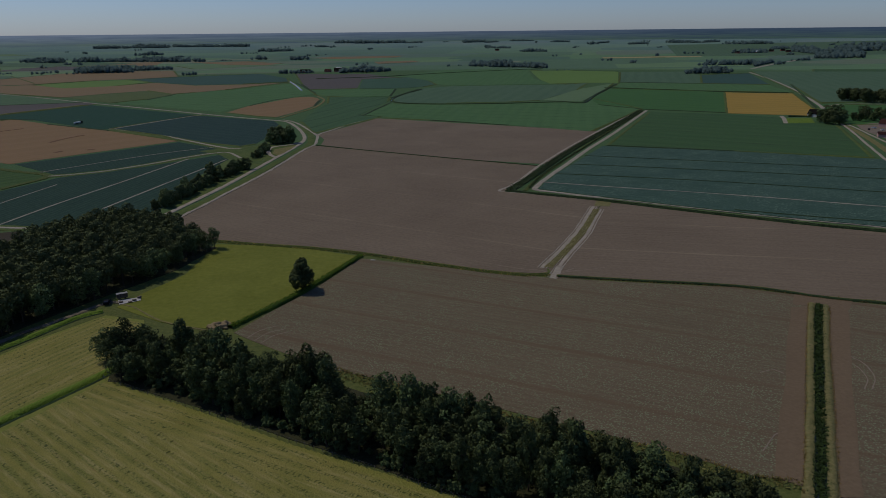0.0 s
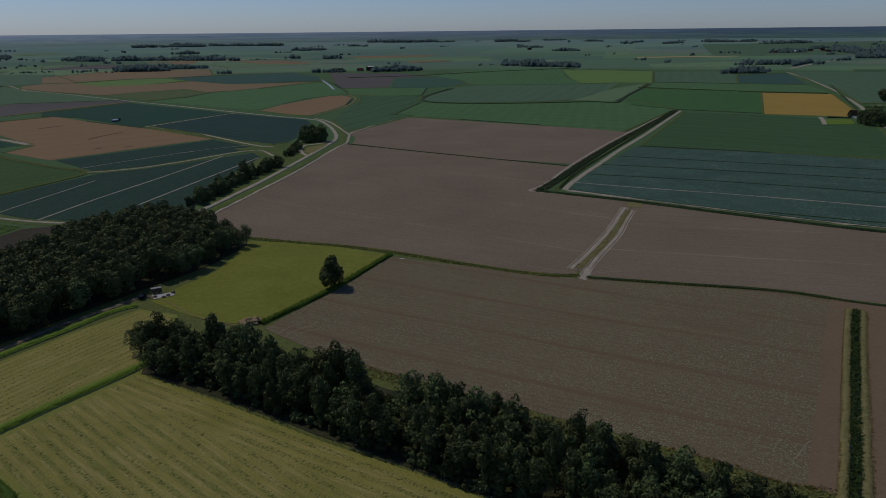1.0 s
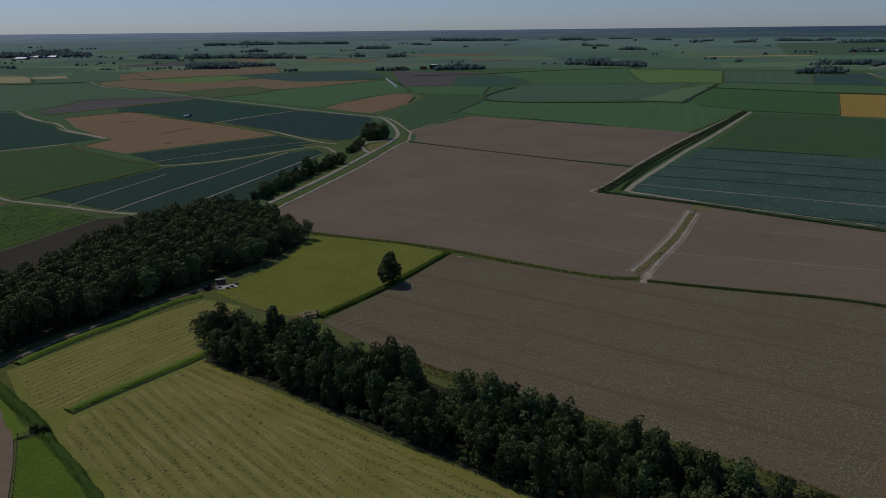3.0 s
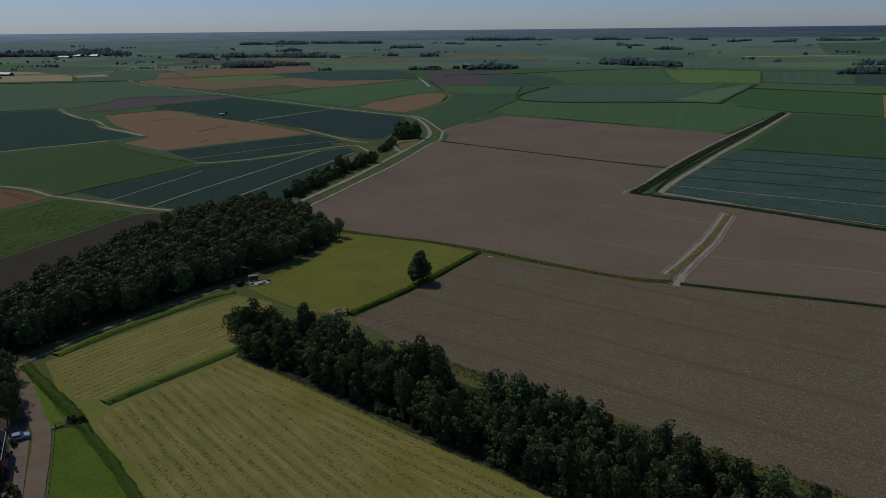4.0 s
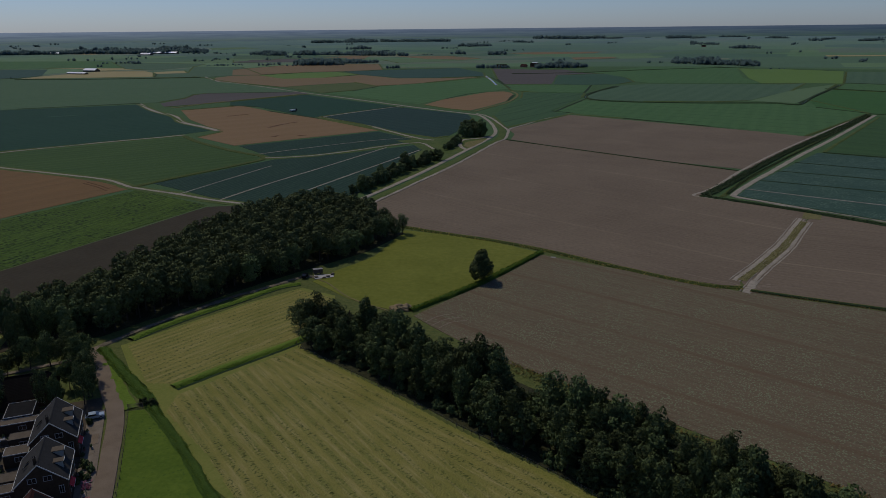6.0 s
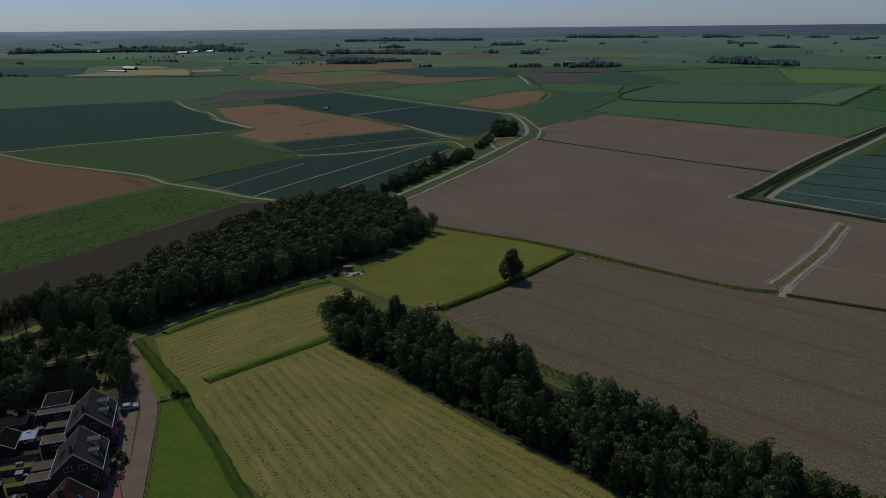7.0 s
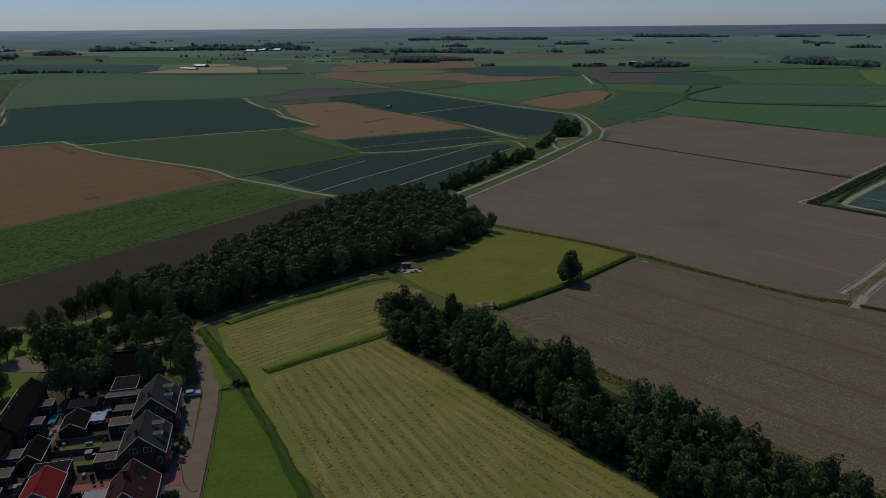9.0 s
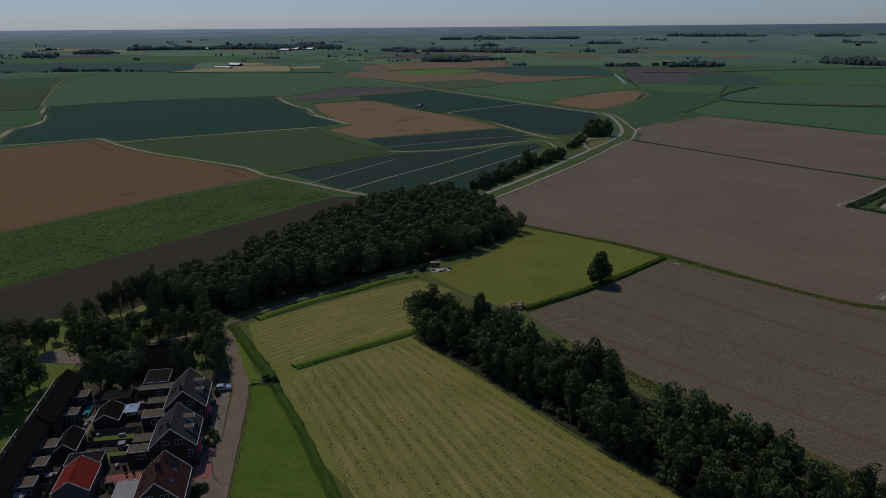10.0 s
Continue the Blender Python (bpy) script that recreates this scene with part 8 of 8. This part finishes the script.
grove("low far grove near the horizon", [(1228.5, 3785.6), (1287.3, 3766), (1345.6, 3745.6)], 45, 9, 330)
grove("low far grove near the horizon", [(1386.6, 3593.3), (1430.7, 3567.4), (1474.2, 3541.2)], 85, 10, 331)
grove("sparse row of far trees beside a wood", [(437.1, 1872.4), (469.8, 1892.7), (503.4, 1913.6)], 0, 7, 332)
grove("dense far wood between fields", [(490.5, 1847.1), (565.7, 1760.6), (635.8, 1680)], 145, 15, 333)
grove("single far bush on a field edge", [(622.8, 1569.4), (626.3, 1567.9), (629.8, 1566.3)], 0, 5, 334)
grove("single far bush on a field edge", [(635.7, 1563.7), (639.2, 1562.1), (642.7, 1560.6)], 0, 5, 335)
grove("far grove near the horizon", [(1460.3, 3297.7), (1480.8, 3284.9), (1501.2, 3272.1)], 130, 15, 336)
grove("low far grove near the horizon", [(1545.4, 3369.1), (1578.7, 3379.5), (1612.2, 3389.7)], 85, 8, 337)
grove("far trees round a pale house", [(1620.7, 3194.6), (1669.3, 3193.1), (1717.8, 3191)], 65, 11, 338)
grove("long far grove near the horizon", [(1840.7, 3231.3), (1896.3, 3190.1), (1950.5, 3148.7)], 90, 14, 339)
grove("far grove near the horizon", [(1956.6, 3144.1), (2006.4, 3137.8), (2056.1, 3131.1)], 45, 12, 340)
grove("long far grove near the horizon", [(1973.4, 2938.6), (2059.7, 2900.7), (2144.1, 2861.9)], 125, 15, 341)
grove("far grove round a hamlet", [(1584, 2319.6), (1643.4, 2305.5), (1702.2, 2290.7)], 155, 14, 342)
grove("far trees in a hamlet", [(1867.9, 2489.3), (1905, 2488.8), (1942, 2488.1)], 130, 10, 343)
grove("long far grove beside a farm road", [(1036.2, 1655.9), (1111.6, 1637), (1186.9, 1618.1)], 80, 13, 344)
grove("small far grove beside a farm road", [(1119.5, 1548.7), (1202.5, 1628.4), (1295, 1717.2)], 80, 9, 345)
grove("dense far grove beside fields", [(812.4, 1338.7), (854.9, 1331.6), (897.5, 1324.6)], 55, 14, 346)
grove("small far grove beside a road", [(1413.2, 1785.8), (1444.8, 1792.2), (1476.7, 1798.6)], 0, 10, 347)
grove("dark far wood", [(1819.2, 2310.8), (1789.8, 2203.9), (1759.5, 2101.5)], 310, 17, 348)
grove("large dark far wood", [(1575.6, 1889), (1640.7, 1873.2), (1704.9, 1856.5)], 400, 20, 349)
grove("large dark far wood behind a field", [(1932.2, 2226.5), (2020.4, 2209.9), (2107.4, 2191.9)], 400, 20, 350)
grove("rounded far grove beside a field", [(-2020.7, 2119.1), (-1999.6, 2124.6), (-1978.4, 2130)], 0, 13, 351)
grove("rounded far grove of tall trees", [(-1861.9, 2050.2), (-1837.3, 2055.5), (-1812.6, 2060.6)], 90, 18, 352)
grove("rounded far grove of tall trees", [(-1812.6, 2060.6), (-1787.8, 2065.6), (-1762.9, 2070.5)], 90, 18, 353)
grove("low far grove on a hazy plain", [(-2146.4, 2476), (-2128.1, 2503.2), (-2109.4, 2530.6)], 0, 11.5, 354)
grove("rounded far grove on a hazy plain", [(-1849.6, 2274.2), (-1796.7, 2305.9), (-1742.7, 2337.6)], 160, 16, 355)
grove("rounded far wood beside a pale strip", [(-1812, 2526.9), (-1793.8, 2574.2), (-1774.7, 2622.4)], 185, 18, 356)
grove("wide far wood behind fields", [(-1772.5, 2623), (-1650, 2673.1), (-1524.1, 2721.3)], 85, 15, 357)
grove("wide far wood behind barns", [(-1524.1, 2721.3), (-1375.5, 2748), (-1225.9, 2770.9)], 285, 17, 358)
grove("tall far wood behind barns", [(-1225.9, 2770.9), (-1172.6, 2800.9), (-1118.4, 2830.7)], 400, 18, 359)
grove("far wood edge beside barns", [(-1118.4, 2830.7), (-1085.6, 2834.6), (-1052.8, 2838.3)], 250, 14, 360)
grove("low dark far tree line", [(-1279.7, 1333.6), (-1264.2, 1334.8), (-1248.8, 1336.1)], 0, 7, 361)
grove("low far bushes along a field", [(-1242.1, 1336.6), (-1230, 1337.5), (-1218, 1338.5)], 0, 5.5, 362)
grove("low dark far tree line", [(-1220.2, 1358.6), (-1196.6, 1360.4), (-1173.1, 1362.2)], 0, 9.5, 363)
grove("dark far tree line beside a straight road", [(-1186.9, 1382), (-1144.8, 1395.7), (-1102.5, 1409.4)], 0, 11.5, 364)
grove("dark far tree line beside a straight road", [(-1091.7, 1410.2), (-1040.4, 1413.9), (-989.7, 1417.7)], 0, 12, 365)
grove("low far bushes beside a road", [(-963.1, 1419.6), (-943.3, 1421), (-923.6, 1422.5)], 0, 3.5, 366)
grove("sparse far bushes beside a dark crop", [(-704.9, 1886.5), (-664.2, 1904.7), (-623.1, 1923)], 45, 5, 367)
grove("sparse row of far trees along a field", [(-572.8, 1890.7), (-535.1, 1925.5), (-496.4, 1961.2)], 40, 9, 368)
grove("low far grove on a plain", [(-832.4, 2678), (-774, 2704.2), (-714.9, 2730.1)], 140, 12, 369)
far_rng = np.random.default_rng(77)
dots = []
for _ in range(95):
    a, r = radians(far_rng.uniform(45, 135)), far_rng.uniform(1950, 3950)
    x, y, turn, n = r * math.cos(a), r * math.sin(a), radians(far_rng.choice((-40, 50, 20))), far_rng.integers(1, 7)
    for i in range(n):
        h = far_rng.uniform(4.5, 10.5)
        k = i * far_rng.uniform(8, 20)
        dots.append((x + math.cos(turn) * k, y + math.sin(turn) * k, h, h * far_rng.uniform(0.45, 0.8), 1))
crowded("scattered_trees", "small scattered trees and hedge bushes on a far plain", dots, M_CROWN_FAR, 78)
# leafy trees round the near farmyard
YARD_TREE = [tree_kind("tree", "round leafy tree beside a far farmyard", 170 + i, h, r, b, 1500, 0.9, k, M_LEAF, "farmyard trees", 0.05, 0.45, 0.15) for i, (h, r, b, k) in enumerate(((13.0, 6.0, 0.8, 36), (10.5, 4.6, 0.8, 30)))]
for x, y, s in ((498.8, 582.0, 0.95), (495.1, 569.5, 1.25), (497.5, 564.4, 1.3), (505.3, 566.4, 1.2), (514.8, 572.4, 0.95), (516.2, 590.7, 1.2), (522.1, 588.8, 1.2), (521.9, 624.1, 0.5), (537.1, 584.0, 0.8), (539.2, 578.6, 0.9), (552.0, 584.2, 0.95), (551.1, 574.9, 0.9), (563.9, 580.4, 1.0), (558.0, 568.0, 0.95), (575.3, 596.6, 1.0), (566.6, 604.5, 0.9)):
    plant(YARD_TREE[int(x) % 2], x, y, s, x)
ROW_TREE = [tree_kind("tree", "", 175 + i, h, r, 0.8, 1000, 1.25, k, M_LEAF, "", 0.0, 0.45, 0.15) for i, (h, r, k) in enumerate(((14.5, 6.0, 36), (12.0, 4.8, 30)))]
row_rng = random.Random(12)
mass("tree_row", "tall leafy trees in a row beside fields", ROW_TREE, [(ROW_TREE[row_rng.randrange(2)], px + 4, py + 5, s * row_rng.uniform(1.0, 1.15), px) for px, py, s in spots_along([(676.8, 761.6), (682.1, 728.6), (702.8, 692.5), (739, 653.1)], 12.0, 0.26, 71, 0.95, 1.3)])

barn(*(-898.4, 1665.3), 14, 38, 3.5, 7.4, M_SHEET, M_GREYWALL, "long white-roofed barn on a far field", 70)
barn(*(-875.3, 1562.3), 10, 54, 2.4, 4.4, M_SHEET, M_GREYWALL, "low white-roofed livestock barn on a far field", 70)
barn(*(141.1, 1718.2), 14, 26, 3.5, 9.5, M_TILE_OLD, M_BRICKRED, "large dark-roofed farmhouse barn", 80)
barn(*(112.8, 1716.8), 9, 14, 3.5, 7, M_TILE_RED, M_BRICKRED, "red-roofed brick farmhouse beside a far grove", 60)
barn(*(60.6, 1714.1), 11, 24, 3.5, 7, M_TILE_OLD, M_BRICKRED, "low dark far barn among trees", 80)
for px, turn in (((-1230.6, 2770.4), 70), ((-1172.9, 2778.2), 75), ((-1227, 2681.3), 60), ((-1596.7, 2706.8), 80)):
    barn(px[0], px[1], 18, 58, 3, 7.5, M_SHEET, M_GREYWALL, "long pale-roofed barn beside a far wood", turn)
barn(526.6, 622.6, 7.5, 13, 3, 7.2, M_TILE_OLD, M_BRICKWHITE, "pale-gabled farmhouse with a dark roof beside trees", 18, "farmhouse")
barn(*(530.0, 533.0), 9, 16, 3.5, 7, M_TILE_RED, M_BRICKPALE, "pale red brick farm barn beside a yard", 20)
barn(*(476.7, 485.5), 4.5, 7, 2.6, 4.2, M_TILE_RED, M_BRICKPALE, "small brick farmyard shed", 60)
field("pale paved farmyard", [(514.5, 554.7), (535.4, 561.4), (549.8, 556.9), (507.7, 500.9), (466.9, 459.2), (472.2, 476.8), (482.6, 501.3), (497.7, 530.8)], M_PAVE, 0.24, "paving", "farmyard", 0.3)
for p, turn, paint in (
    ((510.7, 530.8), 100, M_CARPAINT),
    ((506.0, 516.5), 20, M_WHITE),
    ((498.4, 522.7), 40, M_BITUMEN),
    ((494.4, 497.7), 60, M_BITUMEN),
):
    car(pose(p[0], p[1], 0.26, 0, 0, turn), "car parked in a far farmyard", paint, "farmyard cars")
for px, turn in (((1596.5, 2311.4), 20), ((1674.8, 2309.6), 70), ((1763.2, 2351.3), 40), ((1819.4, 2363.2), 80), ((1783, 2285.2), 30), ((908.9, 2975.9), 60)):
    barn(px[0], px[1], 9, 16, 3.5, 8, M_TILE_OLD if turn != 70 else M_SHEET, M_BRICKRED, "far farmhouse among trees", turn)
barn(*(148.7, 1841.1), 8, 14, 3, 5.5, M_SHEET, M_BRICKRED, "small white-roofed farm shed beside a far grove", 70)
